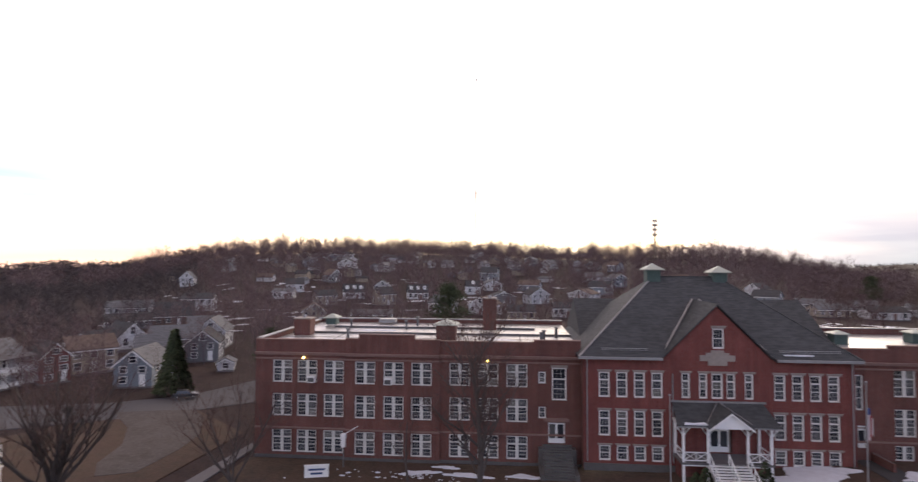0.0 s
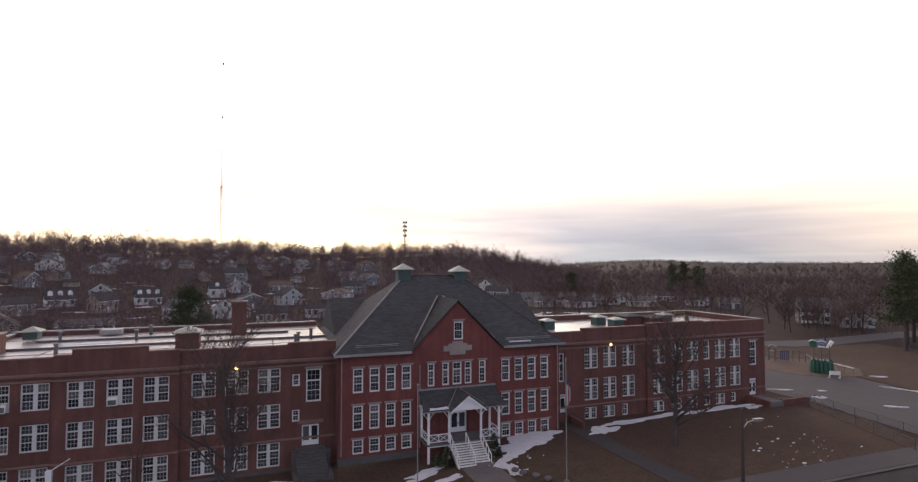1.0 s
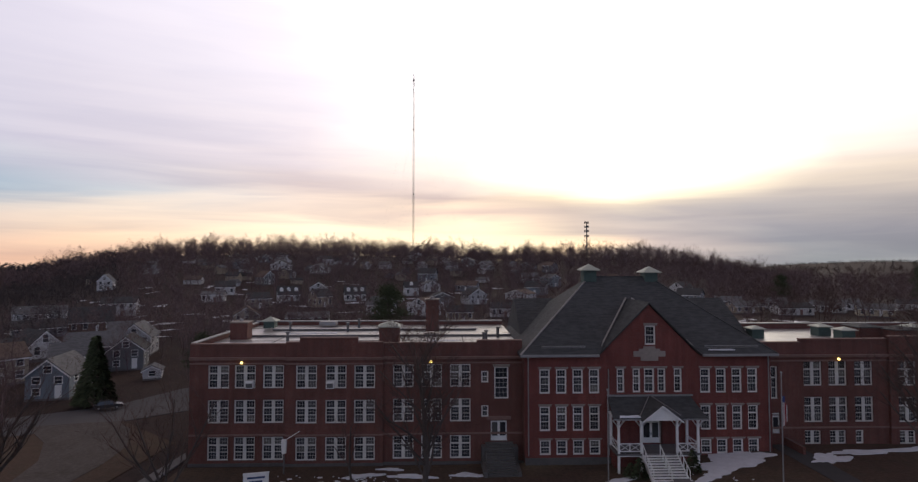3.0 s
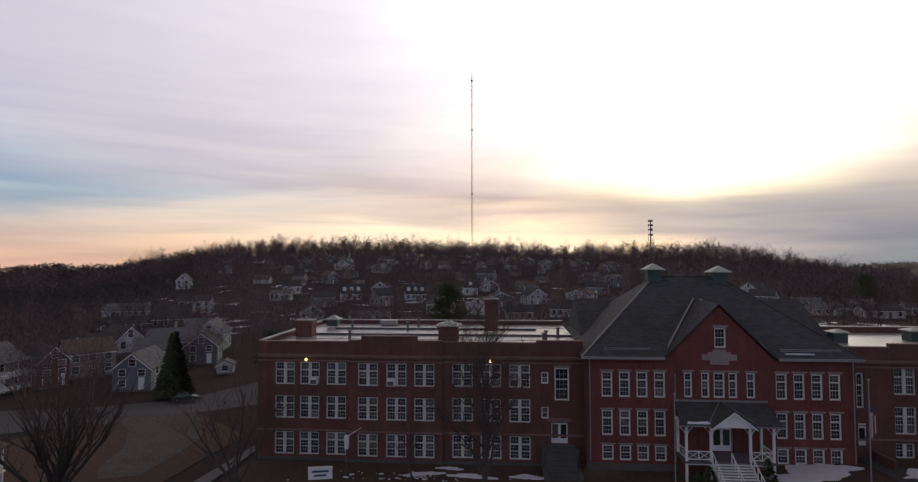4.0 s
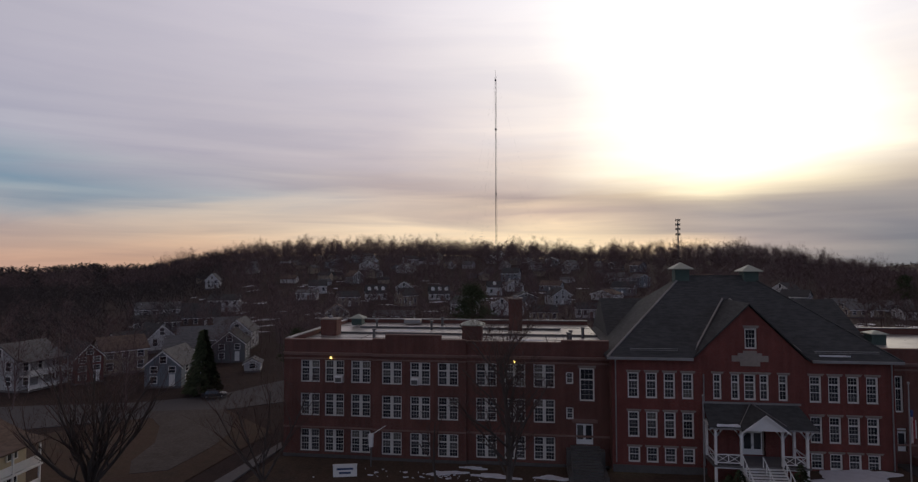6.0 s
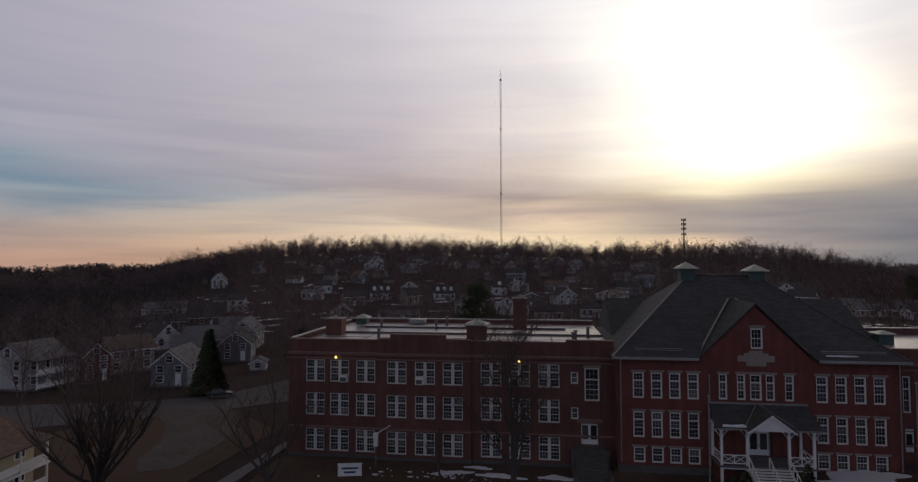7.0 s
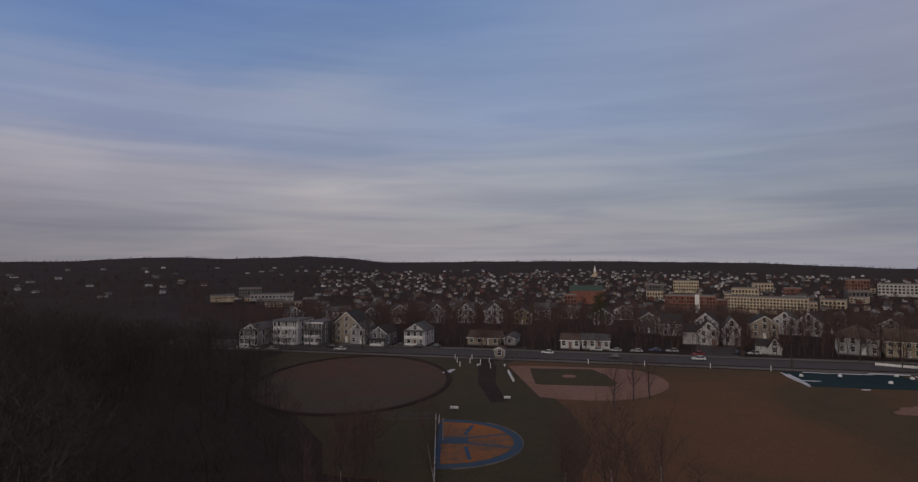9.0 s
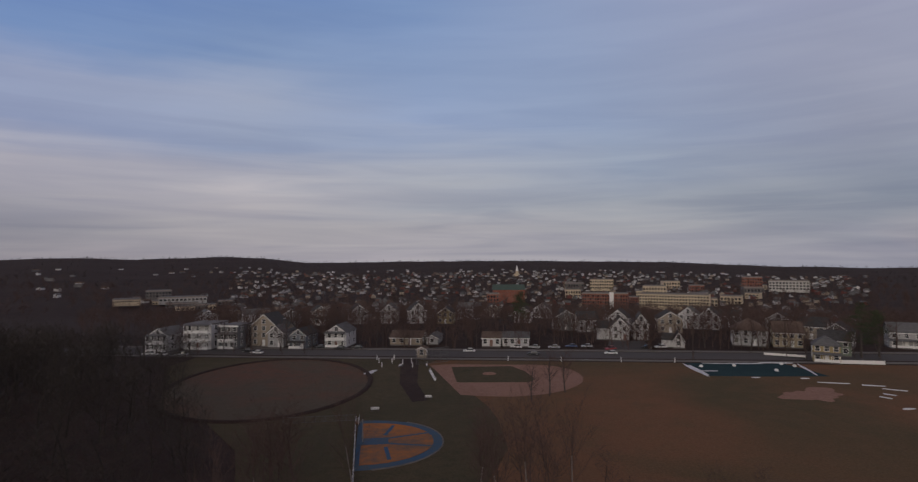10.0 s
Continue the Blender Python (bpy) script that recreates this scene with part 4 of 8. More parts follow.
part("roof_snow", Form().slab(wavy(30.0, ey0 + 0.5, 1.4, 0.22, 14, 0.3, 5), EV + 0.36, EV + 0.48), SNOW, school, "melting snow on the slates")
for x0, x1 in ((9.0, 9.4), (37.2, 37.6)):
    f = Form()
    f.prism([(x0, 68, 10.6), (x0, 82, 10.6), (x0, 82, 11.6), (x0, 75, 15.8), (x0, 68, 11.5)], [(x1, 68, 10.6), (x1, 82, 10.6), (x1, 82, 11.6), (x1, 75, 15.8), (x1, 68, 11.5)])
    part("gable_end", f, SLATE, school, "slate-hung gable end")
part("cross_roof", Form().prism([(9.3, 67.6, 11.3), (9.3, 82.4, 11.3), (9.3, 75, 15.75)], [(37.3, 67.6, 11.3), (37.3, 82.4, 11.3), (37.3, 75, 15.75)]), SLATE, school, "dark grey slate roof behind the centre block")
vent_house(R0 - 0.1, RY, 17.1, 1.6, 2.5, COPPER, CAPZINC, "green copper ridge ventilator with a pyramid cap", 0.4, 0.75)
vent_house(R1 + 0.1, RY, 17.1, 1.6, 2.2, COPPER, CAPZINC, "green copper ridge ventilator with a pyramid cap", 0.4, 0.75)
for x in (MX0 + 0.35, 17.4, MX1 - 0.3):
    part("downpipe", Form().tube((x, FRONT - 0.12, -0.2), (x, FRONT - 0.12, 10.4 if x != 17.4 else 9.0), 0.07, 0.07, 6), ZINC, school)

# --- porch with stair
FL = 0.95
part("porch_floor", Form().box(17.3, 56.9, FL - 0.2, 26.1, 59.89, FL), CONCRETE, school, "porch floor")
part("porch_back", Form().box(17.6, 58.6, -1.1, 25.8, 59.88, FL - 0.2), BRICK_CENTRE, school, "red brick porch base")
door_in(school, 21.15, FL + 0.03, FRONT + 0.12, 1.9, 2.4)
posts = [17.55, 19.9, 23.65, 25.85]
PB = 4.32
for x in posts:
    p = part("porch_post", Form().box(x - 0.11, 56.95, -1.2, x + 0.11, 57.17, PB), WHITE, school, "white-painted wooden post")
    part("capital", Form().box(x - 0.16, 56.9, PB - 0.14, x + 0.16, 57.22, PB - 0.004), WHITE, p)
    for s in (-1, 1):
        ring = [(x + s * 0.11, PB - 0.75), (x + s * 0.11, PB - 0.55), (x + s * 0.7, PB), (x + s * 0.5, PB)]
        part("bracket", Form().prism([(px, 57.0, pz) for px, pz in ring], [(px, 57.1, pz) for px, pz in ring]), WHITE, p)
for x in (17.55, 25.85):
    part("porch_post", Form().box(x - 0.11, 59.6, FL, x + 0.11, 59.85, PB), WHITE, school, "white-painted wooden post")
for a, b in ((17.66, 19.79), (23.76, 25.74)):
    part("porch_skirt", Form().box(a, 57.0, FL - 0.35, b, 57.15, FL), WHITE, school, "white-painted porch skirt board")
    rail = part("porch_railing", Form().box(a, 57.03, FL + 0.92, b, 57.13, FL + 1.0), WHITE, school, "white-painted crossed railing")
    part("bottom_rail", Form().box(a, 57.03, FL + 0.14, b, 57.13, FL + 0.23), WHITE, rail)
    mid = (a + b) / 2
    part("baluster", Form().box(mid - 0.04, 57.04, FL + 0.23, mid + 0.04, 57.12, FL + 0.92), WHITE, rail)
    lo, hi = FL + 0.23, FL + 0.92
    for p, q in (((a, lo), (mid, hi)), ((a, hi), (mid, lo)), ((mid, lo), (b, hi)), ((mid, hi), (b, lo))):
        part("brace", Form().tube((p[0], 57.08, p[1]), (q[0], 57.08, q[1]), 0.035, 0.035, 4), WHITE, rail)
for x in (17.55, 25.85):
    rail = part("porch_railing", Form().box(x - 0.05, 57.2, FL + 0.92, x + 0.05, 59.6, FL + 1.0), WHITE, school, "white-painted crossed railing")
    part("bottom_rail", Form().box(x - 0.05, 57.2, FL + 0.14, x + 0.05, 59.6, FL + 0.23), WHITE, rail)
    for z0, z1 in ((FL + 0.23, FL + 0.92), (FL + 0.92, FL + 0.23)):
        part("brace", Form().tube((x, 57.2, z0), (x, 59.6, z1), 0.035, 0.035, 4), WHITE, rail)
part("porch_beam", Form().box(17.3, 56.9, PB, 26.1, 57.25, PB + 0.22).box(17.3, 57.25, PB, 17.65, 59.88, PB + 0.22).box(25.75, 57.25, PB, 26.1, 59.88, PB + 0.22), WHITE, school, "white-painted porch beam")
part("porch_ceiling", Form().box(17.65, 57.25, PB + 0.12, 25.75, 59.88, PB + 0.2), WHITE, school)
pr = [(16.8, 56.4, 4.55), (26.55, 56.4, 4.55), (26.3, 59.88, 6.05), (17.3, 59.88, 6.05)]
part("porch_roof", Form().prism(pr, [(x, y, z + 0.14) for x, y, z in pr]), SLATE, school, "dark slate lean-to porch roof")
for a, b in ((16.8, 19.6), (23.8, 26.55)):
    part("porch_gutter", Form().box(a, 56.28, 4.5, b, 56.38, 4.62), ZINC, school, "pale metal gutter")
part("porch_flashing", Form().box(17.2, 59.7, 6.1, 26.6, 59.9, 6.28), ZINC, school, "pale metal flashing")
PX, PT = 21.78, 6.05
part("pediment", Form().prism([(PX - 1.9, 56.15, 4.5), (PX + 1.9, 56.15, 4.5), (PX, 56.15, PT - 0.06)], [(PX - 1.9, 56.38, 4.5), (PX + 1.9, 56.38, 4.5), (PX, 56.38, PT - 0.06)]), WHITE, school, "white-painted triangular pediment")
for s in (-1, 1):
    up = [(PX, 55.95, PT), (PX, 59.6, PT + 0.06), (PX + s * 2.15, 56.75, 4.72), (PX + s * 2.15, 55.95, 4.42)]
    part("pediment_roof", Form().prism(up, [(x, y, z + 0.12) for x, y, z in up]), SLATE, school, "dark slate pediment roof")
    part("pediment_valley", Form().tube((PX + s * 0.08, 59.5, PT + 0.2), (PX + s * 2.1, 56.65, 4.88), 0.06, 0.06, 4), ZINC, school)
    ring = [(PX, PT - 0.16), (PX, PT + 0.02), (PX + s * 2.15, 4.44), (PX + s * 2.15, 4.26)]
    part("pediment_trim", Form().prism([(x, 55.88, z) for x, z in ring], [(x, 55.945, z) for x, z in ring]), WHITE, school, "white-painted pediment trim")
snow = [(17.5, 56.45, 4.72), (19.7, 56.45, 4.72), (19.5, 56.75, 4.85), (18.4, 56.62, 4.8), (17.6, 56.68, 4.82)]
part("porch_snow", Form().prism(snow, [(x, y, z + 0.1) for x, y, z in snow]), SNOW, school, "melting snow on the porch roof")
steps = 10
for i in range(steps):
    z = FL - (i + 1) * 0.165
    y = 56.9 - i * 0.29
    st = part("step", Form().box(20.1, y - 0.27, -1.1, 23.5, y, z - 0.05), CONCRETE, school, "grey stair riser")
    part("tread", Form().box(20.08, y - 0.32, z - 0.05, 23.52, y, z), WHITE, st, "white-painted stair tread")
ys, ye = 56.9, 56.9 - steps * 0.29
drop = steps * 0.165
for x in (20.0, 21.8, 23.6):
    f = Form().tube((x, ys, FL + 0.9), (x, ye, FL + 0.9 - drop), 0.05, 0.05, 6)
    for i in range(0, 5):
        k = i / 4
        f.box(x - 0.04, ys + (ye - ys) * k - 0.04, FL - drop * k - 0.1, x + 0.04, ys + (ye - ys) * k + 0.04, FL + 0.9 - drop * k)
    part("stair_rail", f, WHITE, school, "white-painted stair rail")
for x in (19.92, 23.52):
    ring = [(ys, FL - 0.5), (ys, FL), (ye, FL - drop), (ye, FL - drop - 0.3), (ye + 0.6, FL - drop - 0.3)]
    part("stair_string", Form().prism([(x, y, z) for y, z in ring], [(x + 0.1, y, z) for y, z in ring]), WHITE, school)
# side stair of the west wing door
for i in range(13):
    z = 0.72 - i * 0.185
    y = 61.88 - 0.30 * i
    part("side_step", Form().box(4.1, y - 0.30, -2.3, 7.2, y, z - 0.04).box(4.1, y - 0.34, z - 0.04, 7.2, y, z), GRANITE, school, "grey granite step")
for x in (3.65, 7.2):
    part("stair_cheek", Form().box(x, 60.9, -2.2, x + 0.45, 61.88, 0.45), GRANITE, school, "granite stair cheek block")
    part("stair_cheek", Form().box(x, 57.9, -2.3, x + 0.45, 60.9, -1.15), GRANITE, school, "granite stair cheek block")

# --- east wing: two rows over a half basement
WE, HE = 2.15, 2.85
east_x = [40.4, 43.3, 46.3, 51.15, 54.2, 57.0, 62.35, 65.15]
rows2 = [6.6, 2.5]
holes = [(x, z, x + WE, z + HE) for x in east_x for z in rows2]
holes += [(60.3, z, 61.5, z + HE) for z in rows2]
holes += [(x, 0.05, x + (1.9 if i != 2 else 0.95), 1.6) for i, x in enumerate(east_x[:7])]
holes += [(60.3, 0.05, 61.5, 1.6), (65.3, 0.2, 66.3, 1.6), (36.6, 5.15, 37.4, 8.85), (69.0, 5.25, 70.45, 8.85), (36.7, 1.25, 37.6, 3.6), (68.9, 0.85, 70.3, 3.3)]
pav_e = (50.2, 60.0)
for a, b, y in ((MX1, pav_e[0], WINGS), (pav_e[0], pav_e[1], WINGS - 0.3), (pav_e[1], 72.0, WINGS)):
    part("wall", wall_with_holes(a, b, -0.6, 10.0, y, 0.45, [h for h in holes if a <= h[0] < b]), BRICK, school, "red brick wall")
    part("water_table", Form().box(a, y - 0.09, 1.85, b, y - 0.002, 2.03), BROWNSTONE, school, "brownstone water table")
# dark slab for the east wing: room darkness as a plain colour
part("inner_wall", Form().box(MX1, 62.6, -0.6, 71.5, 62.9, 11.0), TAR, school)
part("side_wall", Form().box(71.55, 62.45, -0.6, 72.0, 78, 11.95), BRICK, school)
part("rear_wall", Form().box(MX1, 77.6, -0.6, 71.55, 78, 11.9), BRICK, school)
for i, x in enumerate(east_x):
    y = WINGS - 0.3 if pav_e[0] < x < pav_e[1] else WINGS
    for z in rows2:
        put_window(school, x, z, y + 0.1, WE, HE, 2, 3, 0.34)
    if i < 7:
        put_window(school, x, 0.05, y + 0.1, 1.9 if i != 2 else 0.95, 1.55, 2 if i != 2 else 1, 2, 0)
for z in rows2:
    put_window(school, 60.3, z, WINGS + 0.1, 1.2, HE, 1, 3, 0.34)
put_window(school, 60.3, 0.05, WINGS + 0.1, 1.2, 1.55, 1, 2, 0)
put_window(school, 65.3, 0.2, WINGS + 0.1, 1.0, 1.4, 1, 2, 0)
put_window(school, 36.6, 5.15, WINGS + 0.1, 0.8, 3.7, 1, 2, 0.34)
put_window(school, 69.0, 5.25, WINGS + 0.1, 1.45, 3.6, 1, 3, 0.34, 0.16)
door_in(school, 36.75, 1.25, WINGS + 0.12, 0.85, 2.0, True, "white side door with a fanlight", 1)
door_in(school, 68.95, 0.85, WINGS + 0.12, 1.35, 1.95, True, "pale double door with a fanlight")
wing_top(MX1, pav_e[0], WINGS, [(MX1, 40.0, 11.5), (40.0, pav_e[0], 11.85)])
wing_top(pav_e[0], pav_e[1], WINGS - 0.3, [(pav_e[0], pav_e[1], 12.15)])
wing_top(pav_e[1], 72.05, WINGS, [(pav_e[1], 72.0, 11.95)])
part("roof", Form().box(MX1, 62.45, 10.8, 71.55, 77.6, 11.15), ROOFING, school, "pale glistening flat roof membrane")
part("coping", Form().box(MX1, 77.5, 11.9, 72.1, 78.1, 12.02), ZINC, school)
part("coping", Form().box(71.45, 62.5, 11.95, 72.1, 77.5, 12.06), ZINC, school)
for x, y, s in ((38.6, 68.5, 1.5), (48.4, 70.5, 1.6), (48.8, 66.8, 1.6), (60.2, 70.0, 1.7)):
    vent_house(x, y, 11.15, s, 1.15, COPPER, CAPZINC, "green metal roof ventilator with a low cap", 0.25, 0.35)
vent_house(52.8, 69.0, 11.15, 2.8, 1.3, BRICK, SLATE, "brick roof ventilator with a low cap", 0.3, 0.4)
vent_house(55.6, 67.0, 11.15, 2.8, 1.2, BRICK, SLATE, "brick roof ventilator with a low cap", 0.3, 0.4)
part("vent_pipe", Form().tube((61.5, 66.5, 11.1), (61.5, 66.5, 12.5), 0.3, 0.25, 8), STEEL, school)
part("yellow_rail", Form().tube((64.0, 73.5, 12.1), (67.5, 73.5, 12.1), 0.06, 0.06, 4).tube((64.0, 73.5, 11.15), (64.0, 73.5, 12.1), 0.06, 0.06, 4).tube((67.5, 73.5, 11.15), (67.5, 73.5, 12.1), 0.06, 0.06, 4), material("yellow_paint", (0.5, 0.38, 0.04), 0.6, (0.4, 0.3, 0.04)), school, "yellow safety rail")
part("ramp_wall", Form().box(68.0, 58.0, -0.1, 68.35, 61.89, 0.95).box(70.8, 58.0, -0.1, 76.0, 58.35, 0.95).box(70.8, 58.35, -0.1, 71.1, 61.89, 0.9), BRICK, school, "low red brick ramp wall")
part("landing", Form().box(68.35, 58.0, -0.1, 70.8, 61.89, 0.8), CONCRETE, school)
part("areaway_wall", Form().box(37.9, 58.6, -0.1, 38.2, 61.89, 0.9), BRICK, school, "low red brick areaway wall")
# lit wall lamps
for x, z, y in ((-22.75, 9.62, WINGS), (-1.9, 9.62, WINGS), (44.3, 9.68, WINGS)):
    l = part("wall_lamp", Form().box(x - 0.12, y - 0.3, z + 0.05, x + 0.12, y - 0.12, z + 0.2).box(x - 0.04, y - 0.14, z + 0.05, x + 0.04, y, z + 0.12), STEEL, school, "lit yellow wall lamp")
    part("bulb", Form().ball((x, y - 0.34, z - 0.02), 0.15, 8, 6), LAMP, l, "glowing yellow bulb")
# window air conditioners
for x, z in ((-22.3, 6.8), (-13.4, 6.8)):
    a = part("air_conditioner", Form().box(x, 61.3 if x > -20 else 61.6, z, x + 0.85, 62.15, z + 0.75), WHITE, school, "white window air conditioner")
    yy = 61.3 if x > -20 else 61.6
    part("grille", Form().box(x + 0.08, yy - 0.02, z + 0.08, x + 0.77, yy - 0.002, z + 0.55), STEEL, a)

# ---------------------------------------------------------------- trees
def grow(rng, height, spread=0.6, trunk=0.3, levels=4, limbs=9, forks=4, stems=1, bare=0.25, droop=0.0, wide=1.0):
    """Segments (start, end, radius, radius) of a bare tree with its foot at the origin."""
    segs = []

    def branch(p, d, length, r, level):
        steps = 3 if level < 2 else (1 if level == levels else 2)
        pts, q, w = [p], p.copy(), d.copy()
        for _ in range(steps):
            w = (w + Vector((rng.uniform(-1, 1), rng.uniform(-1, 1), rng.uniform(-0.5, 0.8))) * (0.16 + 0.05 * level) + Vector((0, 0, 0.06 - droop))).normalized()
            q = q + w * (length / steps)
            pts.append(q.copy())
        for i in range(steps):
            segs.append((pts[i], pts[i + 1], r * (1 - 0.62 * i / steps), r * (1 - 0.62 * (i + 1) / steps)))
        if level >= levels:
            return
        n = forks if level else limbs
        for k in range(n):
            t = bare + (1 - bare) * (k + rng.random() * 0.8) / n if level == 0 else 0.25 + 0.75 * (k + rng.random()) / n
            t = min(t, 0.999)
            i = min(int(t * steps), steps - 1)
            s = pts[i].lerp(pts[i + 1], t * steps - i)
            a = rng.uniform(0, math.tau)
            side = Vector((math.cos(a) * wide, math.sin(a) * wide, rng.uniform(0.1, 0.7)))
            nd = (w * (1 - spread) + side * spread).normalized()
            branch(s, nd, length * rng.uniform(0.38, 0.62) * (1.15 - 0.45 * t if level == 0 else 1), r * (1 - 0.6 * t) * 0.5, level + 1)

    for s in range(stems):
        a = rng.uniform(0, math.tau)
        lean = Vector((math.cos(a), math.sin(a), 0)) * (0.0 if stems == 1 else rng.uniform(0.15, 1.05))
        branch(Vector((0, 0, 0)), (Vector((0, 0, 1)) + lean).normalized(), height * (0.82 if stems == 1 else rng.uniform(0.62, 0.85)), trunk * (1 if stems == 1 else 0.6), 0)
    return segs


def skin(segs, flat_under=0.025, least=0.006):
    """Corners and triangles of branch segments: prisms for the thick ones, ribbons for the thin."""
    rng = np.random.RandomState(3)
    P0 = np.array([tuple(s[0]) for s in segs])
    P1 = np.array([tuple(s[1]) for s in segs])
    R0 = np.maximum(np.array([s[2] for s in segs]), least)
    R1 = np.maximum(np.array([s[3] for s in segs]), least * 0.7)
    W = P1 - P0
    W /= np.maximum(np.linalg.norm(W, axis=1), 1e-6)[:, None]
    ref = rng.normal(size=W.shape)
    U = np.cross(W, ref)
    U /= np.maximum(np.linalg.norm(U, axis=1), 1e-6)[:, None]
    V = np.cross(W, U)
    vs, fs, k = [], [], 0
    fat = R0 >= flat_under
    if fat.any():
        ring = []
        for base, rad in ((P0, R0), (P1, R1)):
            for j in range(4):
                a = math.tau * j / 4
                ring.append(base[fat] + (U[fat] * math.cos(a) + V[fat] * math.sin(a)) * rad[fat][:, None])
        arr = np.stack(ring, 1)
        m = len(arr)
        vs.append(arr.reshape(-1, 3))
        i = (np.arange(m) * 8)[:, None]
        for j in range(4):
            a, b = j, (j + 1) % 4
            fs.append(i + np.array([[a, b, 4 + b]]))
            fs.append(i + np.array([[a, 4 + b, 4 + a]]))
        k = m * 8
    thin = ~fat
    if thin.any():
        arr = np.stack([P0[thin] + U[thin] * R0[thin][:, None], P0[thin] - U[thin] * R0[thin][:, None], P1[thin]], 1)
        m = len(arr)
        vs.append(arr.reshape(-1, 3))
        fs.append(k + (np.arange(m) * 3)[:, None] + np.array([[0, 1, 2]]))
    return np.concatenate(vs), np.concatenate(fs)


def mesh_from(name, v, f, mat):
    me = bpy.data.meshes.new(name)
    v, f = np.asarray(v, np.float32), np.asarray(f, np.int32)
    me.vertices.add(len(v))
    me.vertices.foreach_set("co", v.ravel())
    me.loops.add(f.size)
    me.loops.foreach_set("vertex_index", f.ravel())
    me.polygons.add(len(f))
    me.polygons.foreach_set("loop_start", np.arange(0, f.size, f.shape[1], dtype=np.int32))
    me.materials.append(mat)
    me.update(calc_edges=True)
    return me


def bare_tree(name, label, x, y, seed, at=None, category="tree", group="", mat=None, **kw):
    """One leafless tree: trunk with limbs, and a crown of twigs."""
    segs = grow(random.Random(seed), **kw)
    thick = [s for s in segs if s[2] >= 0.05]
    thin = [s for s in segs if s[2] < 0.05]
    t = thing(name, label, category, at or pose(x, y, float(land(x, y)) - 0.1), group)
    part("trunk", mesh_from("trunk", *skin(thick, 0.0), mat or BARK), None, t)
    if thin:
        part("crown", mesh_from("crown", *skin(thin, 0.012, 0.011), TWIGS), None, t, "bare brown twigs")
    return t


def conifer_mesh(rng, h, r, pine=False, count=900):
    """Needle sprays of a conifer as small leaning triangles; pine: ragged tiers high on the trunk."""
    v, f = [], []
    tiers = [(0.22 + 0.78 * rng.random() ** 0.85, rng.uniform(0, math.tau), rng.uniform(0.35, 1.15)) for _ in range(46)]
    for i in range(count):
        if pine:
            zt, a0, reach = tiers[rng.randrange(len(tiers))]
            z = h * zt + rng.gauss(0, 0.55)
            rad = r * reach * (min(1.0, 1.3 - zt * 1.12) if r < 0.35 * h else max(0.2, 1.05 - abs(zt - 0.55) * 1.5)) * rng.random() ** 0.6
            a = a0 + rng.gauss(0, 0.42)
        else:
            zt = rng.random() ** 1.4
            z = h * (0.05 + 0.95 * zt)
            rad = r * (1 - zt) * (0.55 + 0.5 * rng.random()) + 0.05
            a = rng.uniform(0, math.tau)
        c = Vector((math.cos(a) * rad, math.sin(a) * rad, z))
        out = Vector((math.cos(a), math.sin(a), rng.uniform(-0.5, 0.2) if not pine else rng.uniform(-0.2, 0.5)))
        s = (0.5 if not pine else 0.62) * rng.uniform(0.6, 1.3) * (h / 12) ** 0.5
        side = Vector((-math.sin(a), math.cos(a), rng.uniform(-0.4, 0.4)))
        k = len(v)
        v += [c + side * s * 0.45, c - side * s * 0.45, c + out * s * 1.3, c + Vector((0, 0, 1)) * s * 0.5]
        f += [(k, k + 1, k + 2), (k, k + 3, k + 2)]
    return np.array([tuple(p) for p in v]), np.array(f)


def pine_mesh(rng, h, r, clumps=90, each=80):
    """A pine's crown: flattened tufts of needles on spreading limbs, with gaps between the tiers."""
    v, f, tufts = [], [], []
    for i in range(clumps):
        zt = 0.30 + 0.70 * (i + rng.random()) / clumps
        swell = math.sin(min(1.0, (1.06 - zt) / 0.60) * math.pi / 2) * (0.72 + 0.28 * math.sin(zt * 23 + r))
        a, k = rng.uniform(0, math.tau), rng.random() ** 0.45
        c = Vector((math.cos(a) * r * swell * k, math.sin(a) * r * swell * k, h * zt - 0.06 * h * k))
        tufts.append(c)
        size = r * rng.uniform(0.10, 0.20)
        for _ in range(each):
            p = c + Vector((rng.gauss(0, size), rng.gauss(0, size), rng.gauss(0, size * 0.42)))
            d = Vector((rng.gauss(0, 1), rng.gauss(0, 1), rng.gauss(0.35, 0.6))).normalized()
            q = d.orthogonal().normalized()
            q.rotate(Matrix.Rotation(rng.uniform(0, math.tau), 3, d))
            n, w = len(v), r * rng.uniform(0.010, 0.020)
            v += [p + q * w, p - q * w, p + d * w * 5.5]
            f.append((n, n + 1, n + 2))
    return np.array([tuple(p) for p in v]), np.array(f), tufts


